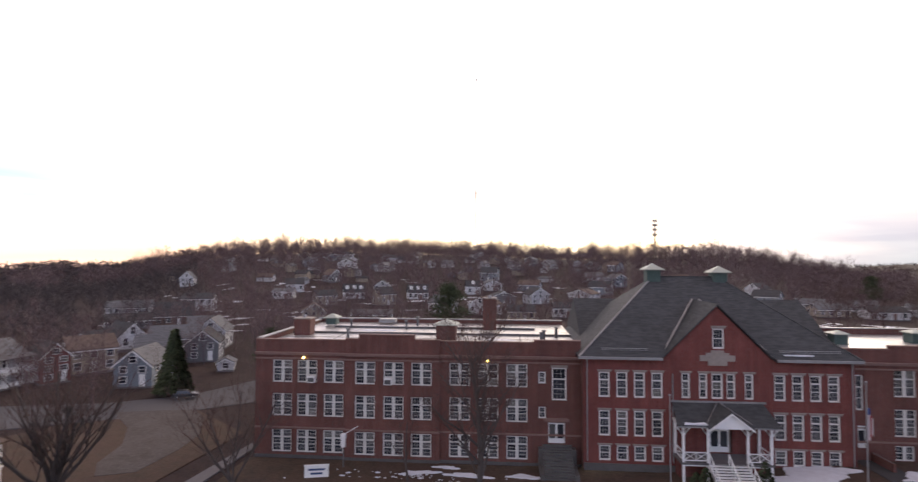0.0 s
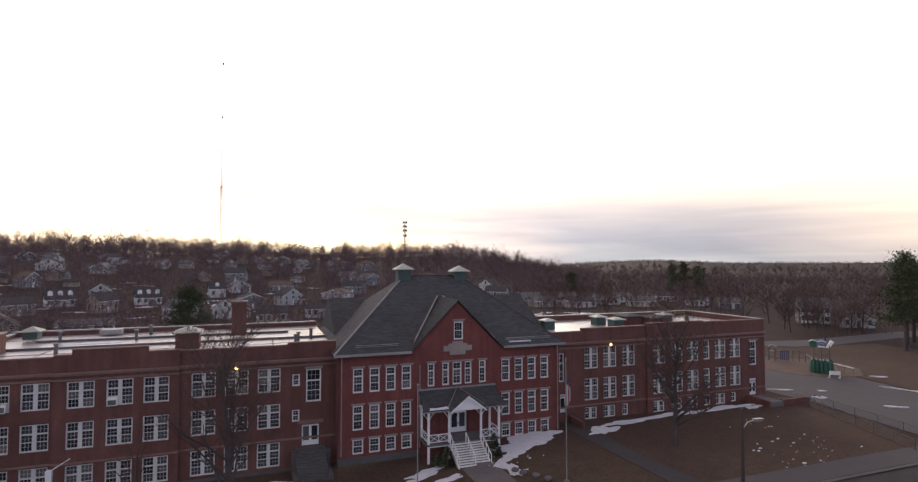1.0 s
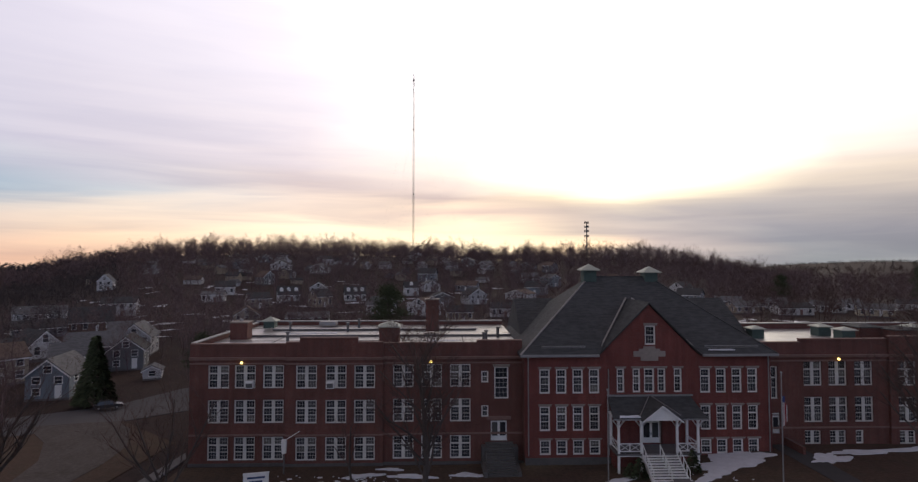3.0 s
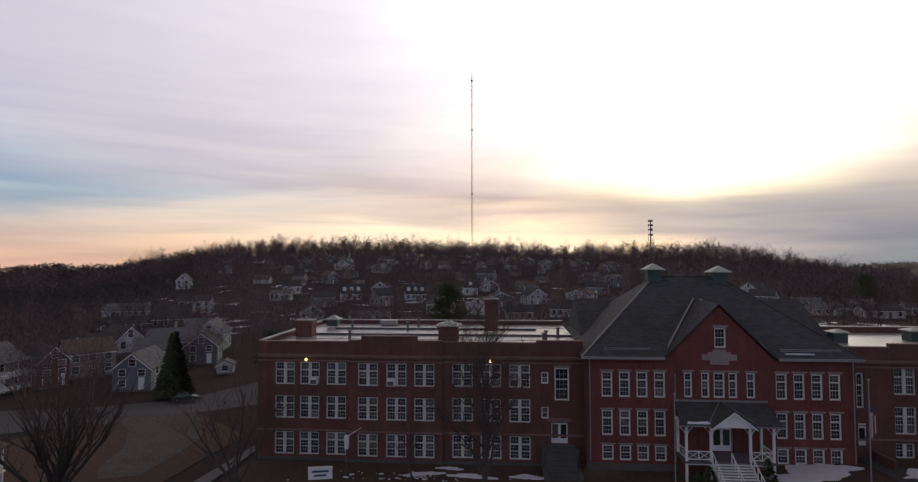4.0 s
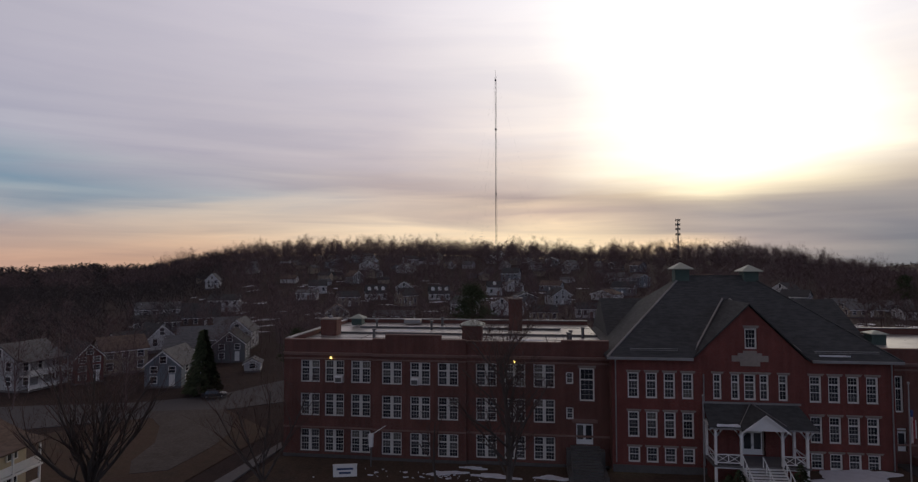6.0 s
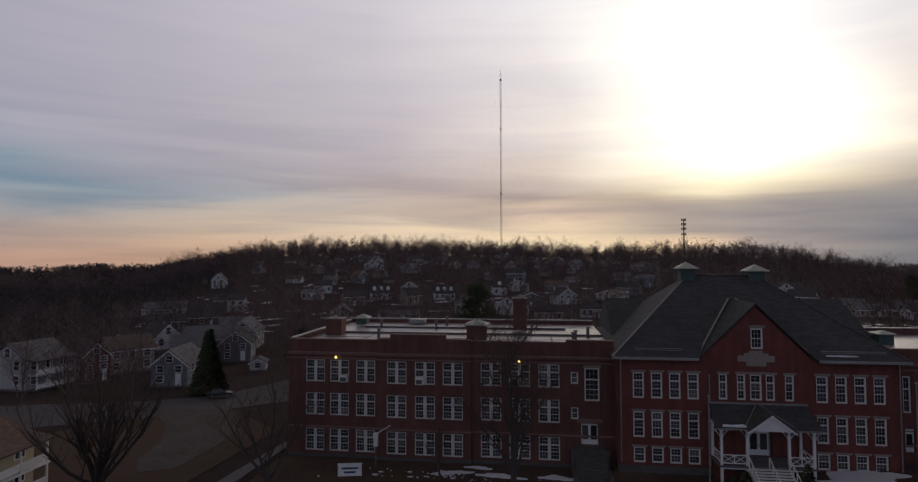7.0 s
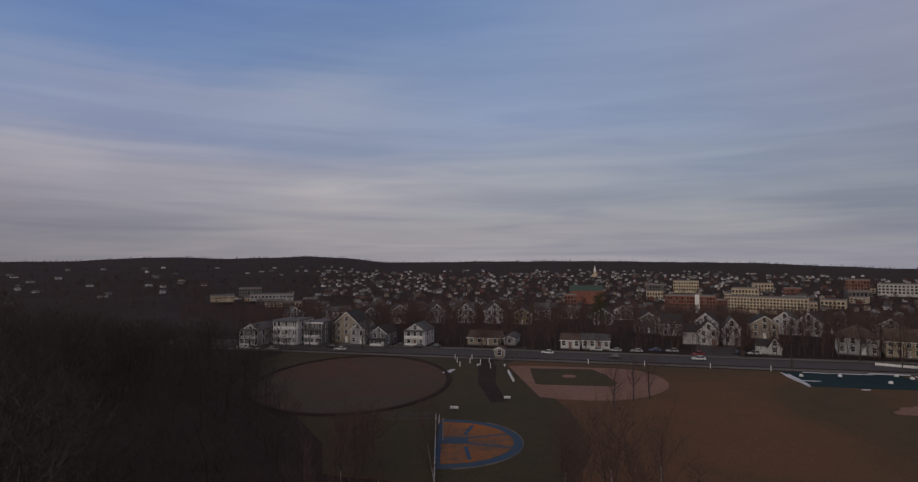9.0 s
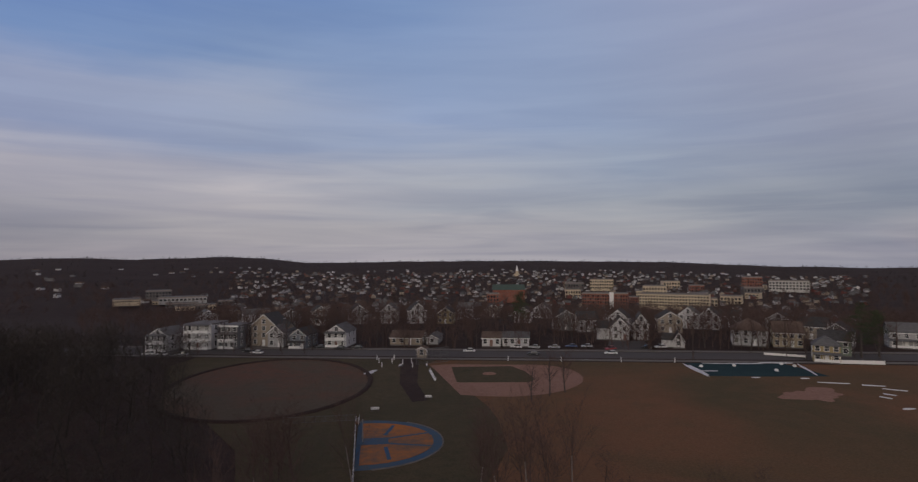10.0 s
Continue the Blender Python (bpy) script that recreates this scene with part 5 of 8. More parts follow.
def conifer(name, label, x, y, h, r, seed, pine=False, count=900, z=None, group=""):
    rng = random.Random(seed)
    g = float(land(x, y)) if z is None else z
    t = thing(name, label, "tree", pose(x, y, g - 0.1), group)
    form = Form().tube((0, 0, 0), (0, 0, h * 0.92), h * 0.02 + 0.05, 0.04, 6)
    if pine:
        v, f, tufts = pine_mesh(rng, h, r, max(40, count // 22))
        for c in tufts[::3]:
            form.tube((0, 0, max(c.z - 0.05 * h, 0.2 * h)), tuple(c), 0.08, 0.03, 4)
        crown = mesh_from("crown", v, f, NEEDLES)
    else:
        crown = mesh_from("crown", *conifer_mesh(rng, h, r, False, int(count * 2.4)), NEEDLES)
    part("trunk", form, BARK, t)
    part("crown", crown, None, t, "dark green needles")
    return t


TEMPLATES = {}


def far_template(kind, i):
    key = (kind, i)
    if key not in TEMPLATES:
        rng = random.Random(100 * i + len(kind))
        if kind == "near":
            TEMPLATES[key] = skin(grow(rng, 15, 0.62, 0.17, 3, 15, 6, 1, 0.20), 0.06, 0.026)
        elif kind == "mid":
            TEMPLATES[key] = skin(grow(rng, 13, 0.66, 0.2, 3, 11, 4, 1, 0.12), 0.09, 0.05)
        elif kind == "far":
            TEMPLATES[key] = skin(grow(rng, 13, 0.70, 0.22, 2, 15, 9, 1, 0.06), 9.0, 0.085)
        elif kind == "brush":
            TEMPLATES[key] = skin(grow(rng, 13, 0.72, 0.22, 2, 10, 7, 1, 0.05, wide=1.3), 9.0, 0.17)
        elif kind == "clump":
            TEMPLATES[key] = skin(grow(rng, 13, 0.75, 0.3, 2, 8, 5, 1, 0.05, wide=1.6), 9.0, 0.42)
        else:
            TEMPLATES[key] = conifer_mesh(rng, 15, 3.6, kind == "pine", 110)
    return TEMPLATES[key]


def wood(name, label, spots, kind, mat=None, category="woods"):
    """Many trees in one mesh. spots: (x, y, height)."""
    if not len(spots):
        return None
    rng = np.random.RandomState(len(spots))
    vs, fs, k = [], [], 0
    n = 7
    z = land(np.array([s[0] for s in spots]), np.array([s[1] for s in spots]))
    for j, (x, y, h) in enumerate(spots):
        v, f = far_template(kind, int(rng.randint(n)))
        a = rng.uniform(0, math.tau)
        c, s = math.cos(a), math.sin(a)
        k1 = h / 13.5
        w = k1 * rng.uniform(0.8, 1.25)
        p = np.stack([(v[:, 0] * c - v[:, 1] * s) * w + x, (v[:, 0] * s + v[:, 1] * c) * w + y, v[:, 2] * k1 + z[j] - 0.2], 1)
        vs.append(p)
        fs.append(f + k)
        k += len(v)
    me = mesh_from(name, np.concatenate(vs), np.concatenate(fs), mat or TWIGS)
    return tagged(new(name, me), label, category, kind="stuff")


def scatter(rng, count, b0, b1, d0, d1, heights, keep=None, power=2.0):
    """Spots strewn between two bearings and two distances; keep(x, y) may refuse one."""
    out = []
    for _ in range(count):
        b = radians(rng.uniform(b0, b1))
        u = rng.random()
        d = (d0 ** power + (d1 ** power - d0 ** power) * u) ** (1 / power)
        x, y = d * math.sin(b), d * math.cos(b)
        if keep is None or keep(x, y):
            out.append((x, y, rng.uniform(*heights)))
    return out


# ---------------------------------------------------------------- houses
def paint(name, c):
    return material(name, c, 0.75, tuple(v * 0.82 for v in c), (0.8, 5), 0.5)


SIDING = {"white": paint("white_siding", (0.60, 0.59, 0.585)), "grey": paint("grey_siding", (0.165, 0.166, 0.17)), "blue": paint("blue_grey_siding", (0.19, 0.215, 0.245)),
          "tan": paint("tan_siding", (0.36, 0.30, 0.235)), "cream": paint("cream_siding", (0.50, 0.42, 0.30)), "yellow": paint("yellow_siding", (0.36, 0.29, 0.15)),
          "red": paint("dark_red_siding", (0.16, 0.055, 0.045)), "brown": paint("brown_siding", (0.17, 0.11, 0.085)), "green": paint("green_siding", (0.19, 0.23, 0.17)), "pale": paint("pale_grey_siding", (0.42, 0.415, 0.415))}
ROOFS = {"dark": SHINGLE, "brown": SHINGLE_BROWN, "grey": course_material("grey_shingle", (0.115, 0.115, 0.12), (0.17, 0.168, 0.168), 0.18, 0.9), "tar": TAR}
WIN = {}


def house_window(w, h):
    key = (round(w, 1), round(h, 1))
    if key not in WIN:
        f = Form().box(-w / 2 - 0.1, -0.06, -0.1, -w / 2, 0.05, h + 0.1).box(w / 2, -0.06, -0.1, w / 2 + 0.1, 0.05, h + 0.1)
        f.box(-w / 2, -0.06, -0.1, w / 2, 0.05, 0).box(-w / 2, -0.06, h, w / 2, 0.05, h + 0.1).box(-w / 2, -0.05, h / 2 - 0.035, w / 2, 0.03, h / 2 + 0.035)
        WIN[key] = (f.mesh("window", WHITE), Form().box(-w / 2, -0.02, 0, w / 2, 0.02, h).mesh("pane", GLASS))
    return WIN[key]


def house(label, x, y, face, w, d, eave, rise, wall="white", roof="dark", gable_front=True, hip=False, flat=False, floors=2, cols=3, porch=0, dormers=0,
          chimney_at=None, wing=None, z=None, name="house", category="house", group=""):
    """A house with its front centre at x, y; face: the heading of its front wall's outward side, degrees clockwise from north."""
    g = float(land(x, y)) if z is None else z
    t = thing(name, label, category, pose(x, y, g, 0, 0, 180 - face), group)
    wm, rm = SIDING[wall], ROOFS[roof]
    hw, o = w / 2, 0.35
    part("foundation", Form().box(-hw - 0.03, -0.03, -1.6, hw + 0.03, d + 0.03, 0.35), CONCRETE, t)
    walls = Form()
    if flat or hip:
        walls.box(-hw, 0, 0.3, hw, d, eave)
    elif gable_front:
        walls.prism([(-hw, 0, 0.3), (hw, 0, 0.3), (hw, 0, eave), (0, 0, eave + rise), (-hw, 0, eave)], [(-hw, d, 0.3), (hw, d, 0.3), (hw, d, eave), (0, d, eave + rise), (-hw, d, eave)])
    else:
        walls.prism([(-hw, 0, 0.3), (-hw, d, 0.3), (-hw, d, eave), (-hw, d / 2, eave + rise), (-hw, 0, eave)], [(hw, 0, 0.3), (hw, d, 0.3), (hw, d, eave), (hw, d / 2, eave + rise), (hw, 0, eave)])
    part("wall", walls, wm, t)
    if flat:
        part("roof", Form().box(-hw - 0.3, -0.3, eave, hw + 0.3, d + 0.3, eave + 0.35), rm, t)
        part("cornice", Form().box(-hw - 0.4, -0.42, eave - 0.25, hw + 0.4, -0.3, eave + 0.3), WHITE, t)
    elif hip:
        f = Form()
        a, b = (-hw + d / 2 if w > d else 0, d / 2, eave + rise), (hw - d / 2 if w > d else 0, d / 2, eave + rise)
        r = [(-hw - o, -o, eave), (hw + o, -o, eave), (hw + o, d + o, eave), (-hw - o, d + o, eave)]
        f.poly([r[0], r[1], b, a]).poly([r[1], r[2], b]).poly([r[2], r[3], a, b]).poly([r[3], r[0], a])
        for i in range(4):
            p, q = r[i], r[(i + 1) % 4]
            f.poly([p, q, (q[0], q[1], q[2] - 0.2), (p[0], p[1], p[2] - 0.2)])
        f.poly([(p[0], p[1], p[2] - 0.2) for p in r])
        part("roof", f, rm, t)
    else:
        for s in (-1, 1):
            if gable_front:
                k = rise / hw
                q = [(0, -o, eave + rise + 0.05), (0, d + o, eave + rise + 0.05), (s * (hw + o), d + o, eave - k * o + 0.05), (s * (hw + o), -o, eave - k * o + 0.05)]
            else:
                k = rise / (d / 2)
                e = d / 2 + s * (d / 2 + o)
                q = [(-hw - o, d / 2, eave + rise + 0.05), (hw + o, d / 2, eave + rise + 0.05), (hw + o, e, eave - k * o + 0.05), (-hw - o, e, eave - k * o + 0.05)]
            part("roof", Form().prism(q, [(a, b, c + 0.18) for a, b, c in q]), rm, t)
        if gable_front:
            for s in (-1, 1):
                k = rise / hw
                q = [(0, -o - 0.06, eave + rise - 0.22), (0, -o - 0.06, eave + rise + 0.06), (s * (hw + o), -o - 0.06, eave - k * o + 0.06), (s * (hw + o), -o - 0.06, eave - k * o - 0.22)]
                part("bargeboard", Form().prism(q, [(a, b + 0.05, c) for a, b, c in q]), WHITE, t)
        else:
            part("fascia", Form().box(-hw - o, -o - 0.06, eave - rise / (d / 2) * o - 0.18, hw + o, -o, eave - rise / (d / 2) * o + 0.06), WHITE, t)
    fh = (eave - 0.4) / floors
    fr, pn = house_window(1.1, min(1.7, fh * 0.6))

    def win(px, py, pz, turn):
        ob = part("window", fr, None, t, "", pose(px, py, pz, 0, 0, turn))
        part("pane", pn, None, ob)

    for fl in range(floors):
        zz = 0.4 + fl * fh + fh * 0.3
        for c in range(cols):
            px = -hw + w * (c + 0.5) / cols
            if fl == 0 and c == cols // 2 and cols > 1:
                dr = part("door", Form().box(px - 0.5, -0.08, 0.35, px + 0.5, 0.02, 2.45), BROWNSTONE if wall == "white" else WHITE, t)
                part("handle", Form().box(px + 0.32, -0.13, 1.3, px + 0.4, -0.08, 1.42), STEEL, dr)
                continue
            win(px, -0.04, zz, 0)
        for c in range(2):
            py = d * (c + 0.5) / 2
            win(-hw - 0.04, py, zz, -90)
            win(hw + 0.04, py, zz, 90)
    if gable_front and not flat and not hip and rise > 1.6:
        win(0, -0.04, eave + rise * 0.18, 0)
    if not gable_front and not flat and not hip and rise > 1.6:
        win(-hw - 0.04, d / 2, eave + rise * 0.15, -90)
        win(hw + 0.04, d / 2, eave + rise * 0.15, 90)
    for i in range(porch):
        pz = 0.35 + i * fh
        pd = 1.9
        ps = part("porch", Form().box(-hw * 0.96, -pd, pz - 0.2, hw * 0.96, -0.07, pz), WHITE if i else CONCRETE, t)
        for px in (-hw * 0.9, -hw * 0.3, hw * 0.3, hw * 0.9):
            part("post", Form().box(px - 0.08, -pd + 0.02, pz, px + 0.08, -pd + 0.18, pz + fh - 0.2), WHITE, ps)
        part("railing", Form().box(-hw * 0.9, -pd + 0.05, pz + 0.8, hw * 0.9, -pd + 0.13, pz + 0.9).box(-hw * 0.9, -pd + 0.07, pz + 0.15, hw * 0.9, -pd + 0.1, pz + 0.8), WHITE, ps)
    if porch:
        pz = 0.35 + porch * fh
        pr = [(-hw - 0.1, -2.2, pz - 0.15), (hw + 0.1, -2.2, pz - 0.15), (hw + 0.1, -0.36, pz + 0.25), (-hw - 0.1, -0.36, pz + 0.25)]
        part("porch_roof", Form().prism(pr, [(a, b, c + 0.14) for a, b, c in pr]), rm, t)
    for i in range(dormers):
        px = -hw + w * (i + 0.5) / dormers
        k = rise / (d / 2)
        dy = d * 0.16
        dz = eave + dy * k
        dm = part("dormer", Form().prism([(px - 0.75, dy, dz - 0.3), (px + 0.75, dy, dz - 0.3), (px + 0.75, dy, dz + 1.5), (px, dy, dz + 2.0), (px - 0.75, dy, dz + 1.5)],
                                         [(px - 0.75, dy + 2.4, dz - 0.3), (px + 0.75, dy + 2.4, dz - 0.3), (px + 0.75, dy + 2.4, dz + 1.5), (px, dy + 2.4, dz + 2.0), (px - 0.75, dy + 2.4, dz + 1.5)]), WHITE, t)
        ob = part("window", fr, None, dm, "", pose(px, dy - 0.03, dz + 0.05))
    if chimney_at is not None:
        cz = eave + rise * 0.4
        part("chimney", Form().box(chimney_at - 0.35, d * 0.55, cz, chimney_at + 0.35, d * 0.55 + 0.6, eave + rise + 0.9), BRICK_OLD, t)
    if wing:
        ww, wd, we, wr, side = wing
        x0 = hw if side > 0 else -hw - ww
        q0 = [(x0, 1.2, 0.3), (x0, 1.2 + wd, 0.3), (x0, 1.2 + wd, we), (x0, 1.2 + wd / 2, we + wr), (x0, 1.2, we)]
        wg = part("wing", Form().prism(q0, [(a + ww, b, c) for a, b, c in q0]), wm, t)
        for s in (-1, 1):
            e = 1.2 + wd / 2 + s * (wd / 2 + 0.3)
            q = [(x0 - 0.1, 1.2 + wd / 2, we + wr + 0.05), (x0 + ww + 0.2, 1.2 + wd / 2, we + wr + 0.05), (x0 + ww + 0.2, e, we - 0.15), (x0 - 0.1, e, we - 0.15)]
            part("wing_roof", Form().prism(q, [(a, b, c + 0.16) for a, b, c in q]), rm, wg)
        part("wing_foundation", Form().box(x0, 1.2, -1.6, x0 + ww, 1.2 + wd, 0.3), CONCRETE, wg)
        for c in range(max(1, int(ww / 2.4))):
            px = x0 + ww * (c + 0.5) / max(1, int(ww / 2.4))
            ob = part("window", fr, None, wg, "", pose(px, 1.16, 1.2))
    return t


def toward(x, y):
    """The heading from a place to the camera."""
    return math.degrees(math.atan2(-x, -y))


# ---------------------------------------------------------------- cars
CARPAINT = {c: material("car_" + c, v, 0.3, tuple(k * 0.9 for k in v), (1.0, 3), spec=0.6) for c, v in
            {"white": (0.7, 0.7, 0.7), "silver": (0.38, 0.39, 0.40), "dark": (0.03, 0.032, 0.036), "red": (0.30, 0.02, 0.02), "blue": (0.04, 0.07, 0.16)}.items()}


def car(colour, x, y, heading, z=None, van=False, k=1.0):
    g = float(land(x, y)) if z is None else z
    t = thing("van" if van else "car", f"parked {colour} {'van' if van else 'saloon car'} with dark windows", "van" if van else "car", pose(x, y, g, 0, 0, -heading), "parked cars")
    t.scale = (k, k, k)
    L, h, top = (4.9, 1.0, 2.0) if van else (4.5, 0.85, 1.42)
    body = [(-L / 2, 0.3), (L / 2, 0.3), (L / 2, h * 0.8), (L / 2 - 0.9, h), (-L / 2 + 0.1, h), (-L / 2, h * 0.9)]
    part("body", Form().prism([(-0.88, a, b) for a, b in body], [(0.88, a, b) for a, b in body]), CARPAINT[colour], t)
    f0, b0 = (L / 2 - 1.0, -L / 2 + 0.15) if van else (L / 2 - 1.25, -L / 2 + 0.55)
    cab = [(-0.84, b0, h), (0.84, b0, h), (0.84, f0, h), (-0.84, f0, h)]
    cup = [(-0.68, b0 + 0.35, top), (0.68, b0 + 0.35, top), (0.68, f0 - 0.7, top), (-0.68, f0 - 0.7, top)]
    part("cabin_glass", Form().prism(cab, cup), GLASS, t, "dark car glass")
    part("roof", Form().prism([(a * 1.02, b, top) for a, b, _ in cup], [(a * 0.9, b, top + 0.07) for a, b, _ in cup]), CARPAINT[colour], t)
    for sx in (-1, 1):
        for sy in (-1, 1):
            w = part("wheel", Form().tube((sx * 0.72, sy * L * 0.3, 0.32), (sx * 0.92, sy * L * 0.3, 0.32), 0.32, 0.32, 10), BLACK, t)
            part("rim", Form().tube((sx * 0.90, sy * L * 0.3, 0.32), (sx * 0.935, sy * L * 0.3, 0.32), 0.19, 0.19, 8), ZINC, w)
        part("headlight", Form().box(sx * 0.75 - 0.13, L / 2 - 0.03, 0.55, sx * 0.75 + 0.13, L / 2 + 0.02, 0.68), GLASS, t)
    return t

# ---------------------------------------------------------------- before the school
def polar(b, d):
    return d * math.sin(radians(b)), d * math.cos(radians(b))


bare_tree("bare_tree", "spreading many-stemmed leafless tree on the lawn", -43.5, 51.0, 11, height=13.5, spread=0.45, trunk=0.40, levels=4, limbs=7, forks=4, stems=11, bare=0.2)
bare_tree("bare_tree", "young leafless tree beside the concrete path", -27.2, 54.5, 12, height=11.5, spread=0.5, trunk=0.26, levels=4, limbs=9, forks=4, stems=4, bare=0.15)
bare_tree("bare_tree", "tall leafless tree before the brick school wing", -2.3, 50.0, 13, height=16.8, spread=0.58, trunk=0.32, levels=4, limbs=24, forks=6, bare=0.18)
bare_tree("bare_tree", "leafless tree on the front lawn beside old snow", 44.4, 50.0, 14, height=14.5, spread=0.62, trunk=0.36, levels=4, limbs=26, forks=6, bare=0.18)
bare_tree("bare_tree", "small leafless tree before the brick school wing", -9.5, 55.5, 15, height=7.5, spread=0.6, trunk=0.14, levels=3, limbs=9, forks=4)


def flagpole(x, y, h, flag):
    t = thing("flagpole", "tall white metal flagpole with a hanging flag" if flag else "tall slim white metal pole on the lawn", "flagpole", pose(x, y, float(land(x, y)) + 0.04))
    part("pole", Form().tube((0, 0, 0), (0, 0, h), 0.065, 0.04, 8), ZINC, t)
    part("finial", Form().ball((0, 0, h + 0.08), 0.1), ZINC, t)
    part("footing", Form().tube((0, 0, 0), (0, 0, 0.18), 0.3, 0.28, 10), CONCRETE, t)
    if flag:
        red, white = material("red_cloth", (0.33, 0.035, 0.04), 0.85, (0.26, 0.03, 0.035), (0.25, 3), 0.2), material("white_cloth", (0.62, 0.60, 0.60), 0.85, (0.5, 0.48, 0.48), (0.25, 3), 0.2)
        f = part("flag", Form().box(0.05, -0.02, h - 4.4, 0.09, 0.03, h - 1.9), white, t, "limp striped flag hanging in folds")
        for i in range(6):
            x0, x1 = 0.09 + 0.055 * i, 0.09 + 0.055 * (i + 1)
            y0, y1, lo = 0.05 * math.sin(i * 1.9), 0.05 * math.sin((i + 1) * 1.9), h - 4.45 + 0.09 * i
            ring = [(x0, y0 - 0.02), (x1, y1 - 0.02), (x1, y1 + 0.02), (x0, y0 + 0.02)]
            part("stripe", Form().prism([(p, q, lo) for p, q in ring], [(p, q, h - 1.95 - 0.14 * i) for p, q in ring]), white if i % 2 else red, f)
        part("canton", Form().box(0.05, -0.08, h - 2.4, 0.22, 0.07, h - 1.9), material("blue_cloth", (0.03, 0.045, 0.14), 0.85, (0.05, 0.07, 0.2)), f)
    return t


flagpole(27.9, 46.0, 11.6, True)
flagpole(13.3, 46.5, 11.2, False)
for i, (cx, cy, rx, ry, tn) in enumerate(((29.2, 57.6, 3.8, 1.9, 0.1), (26.2, 54.6, 2.0, 1.0, 0.5), (32.3, 58.4, 2.0, 1.4, 0.0), (16.6, 54.8, 2.1, 0.8, 0.2), (14.4, 53.2, 1.2, 0.5, 0.0), (18.0, 52.2, 1.5, 0.6, 0.3), (24.6, 51.6, 0.9, 1.6, 0.2), (39.9, 57.4, 2.4, 1.0, 0.5), (46.5, 59.4, 4.8, 0.7, 0.05),
                                             (55.5, 59.9, 4.8, 0.6, 0.03), (63.4, 60.2, 3.6, 0.6, 0.02), (66.4, 59.0, 1.6, 0.4, 0.1), (-9.0, 58.7, 1.6, 0.5, 0.1), (-3.9, 58.4, 2.2, 0.45, 0), (2.0, 58.6, 1.5, 0.5, 0.1), (-6.2, 60.4, 1.2, 0.3, 0),
                                             (79.2, 65.3, 1.3, 0.35, -0.5), (80.2, 59.5, 1.0, 0.45, -0.4), (84.5, 62.5, 0.6, 0.25, -0.3), (92.5, 50, 1.2, 0.35, -0.7), (88.5, 47.2, 1.4, 0.4, -0.6), (85, 52, 1.1, 0.3, -0.6), (104.5, 66.5, 1.3, 0.3, -0.5), (98.2, 57, 3.6, 0.16, -1.25), (97.2, 50, 2.6, 0.16, -1.35))):
    zb = (0.06 if cx < 72 and cy < 62 else 0.08) + float(land(cx, cy))
    ring = wavy(cx, cy, rx, ry, 44, 0.62, 20 + i, tn)
    fall = [float(land(px, py)) - float(land(cx, cy)) + zb for px, py in ring]
    single("snow_patch", Form().prism([(px, py, h - 0.25) for (px, py), h in zip(ring, fall)], [(px, py, h + 0.045 + 0.004 * i) for (px, py), h in zip(ring, fall)]), SNOW, "thin patch of old melting snow on the ground", "snow", kind="structure")


def shrub(x, y, z, r, h, seed):
    rng = random.Random(seed)
    t = thing("shrub", "clipped dark evergreen shrub beside the steps", "shrub", pose(x, y, z))
    v, f = conifer_mesh(rng, h, r, False, 260)
    part("foliage", mesh_from("foliage", v * np.array([1, 1, 1.0]), f, NEEDLES), None, t)
    part("stem", Form().tube((0, 0, 0), (0, 0, h * 0.7), 0.06, 0.03, 5), BARK, t)


shrub(24.6, 55.6, float(land(24.6, 55.6)) + 0.04, 0.75, 2.2, 1)
shrub(19.1, 55.4, float(land(19.1, 55.4)) + 0.04, 0.8, 2.0, 2)
shrub(18.4, 56.0, float(land(18.4, 56.0)) + 0.04, 0.7, 1.4, 3)
for x, y in ((25.1, 49.6), (25.9, 48.4), (24.7, 50.6), (26.6, 47.2)):
    single("stone", Form().ball((0, 0, 0.2), 0.42, 8, 5, 0.6), TAR, "dark rounded boulder edging the walk", "stone", pose(x, y, float(land(x, y)) + 0.03), "stones along the walk")


def street_light(x, y, h):
    t = thing("utility_pole", "brown wooden pole with a street light arm", "utility pole", pose(x, y, 0.0))
    part("pole", Form().tube((0, 0, -0.2), (0, 0, h), 0.16, 0.11, 8), WOODPOLE, t)
    a = part("arm", Form().tube((0, 0, h - 1.5), (0.7, 0.15, h - 1.05), 0.04, 0.04, 5).tube((0.7, 0.15, h - 1.05), (1.7, 0.4, h - 1.05), 0.04, 0.04, 5), ZINC, t, "pale curved lamp arm")
    part("lamp_head", Form().box(1.6, 0.28, h - 1.16, 2.35, 0.58, h - 1.0), ZINC, a, "pale cobra-head street lamp")


street_light(31.9, 29.3, 10.4)


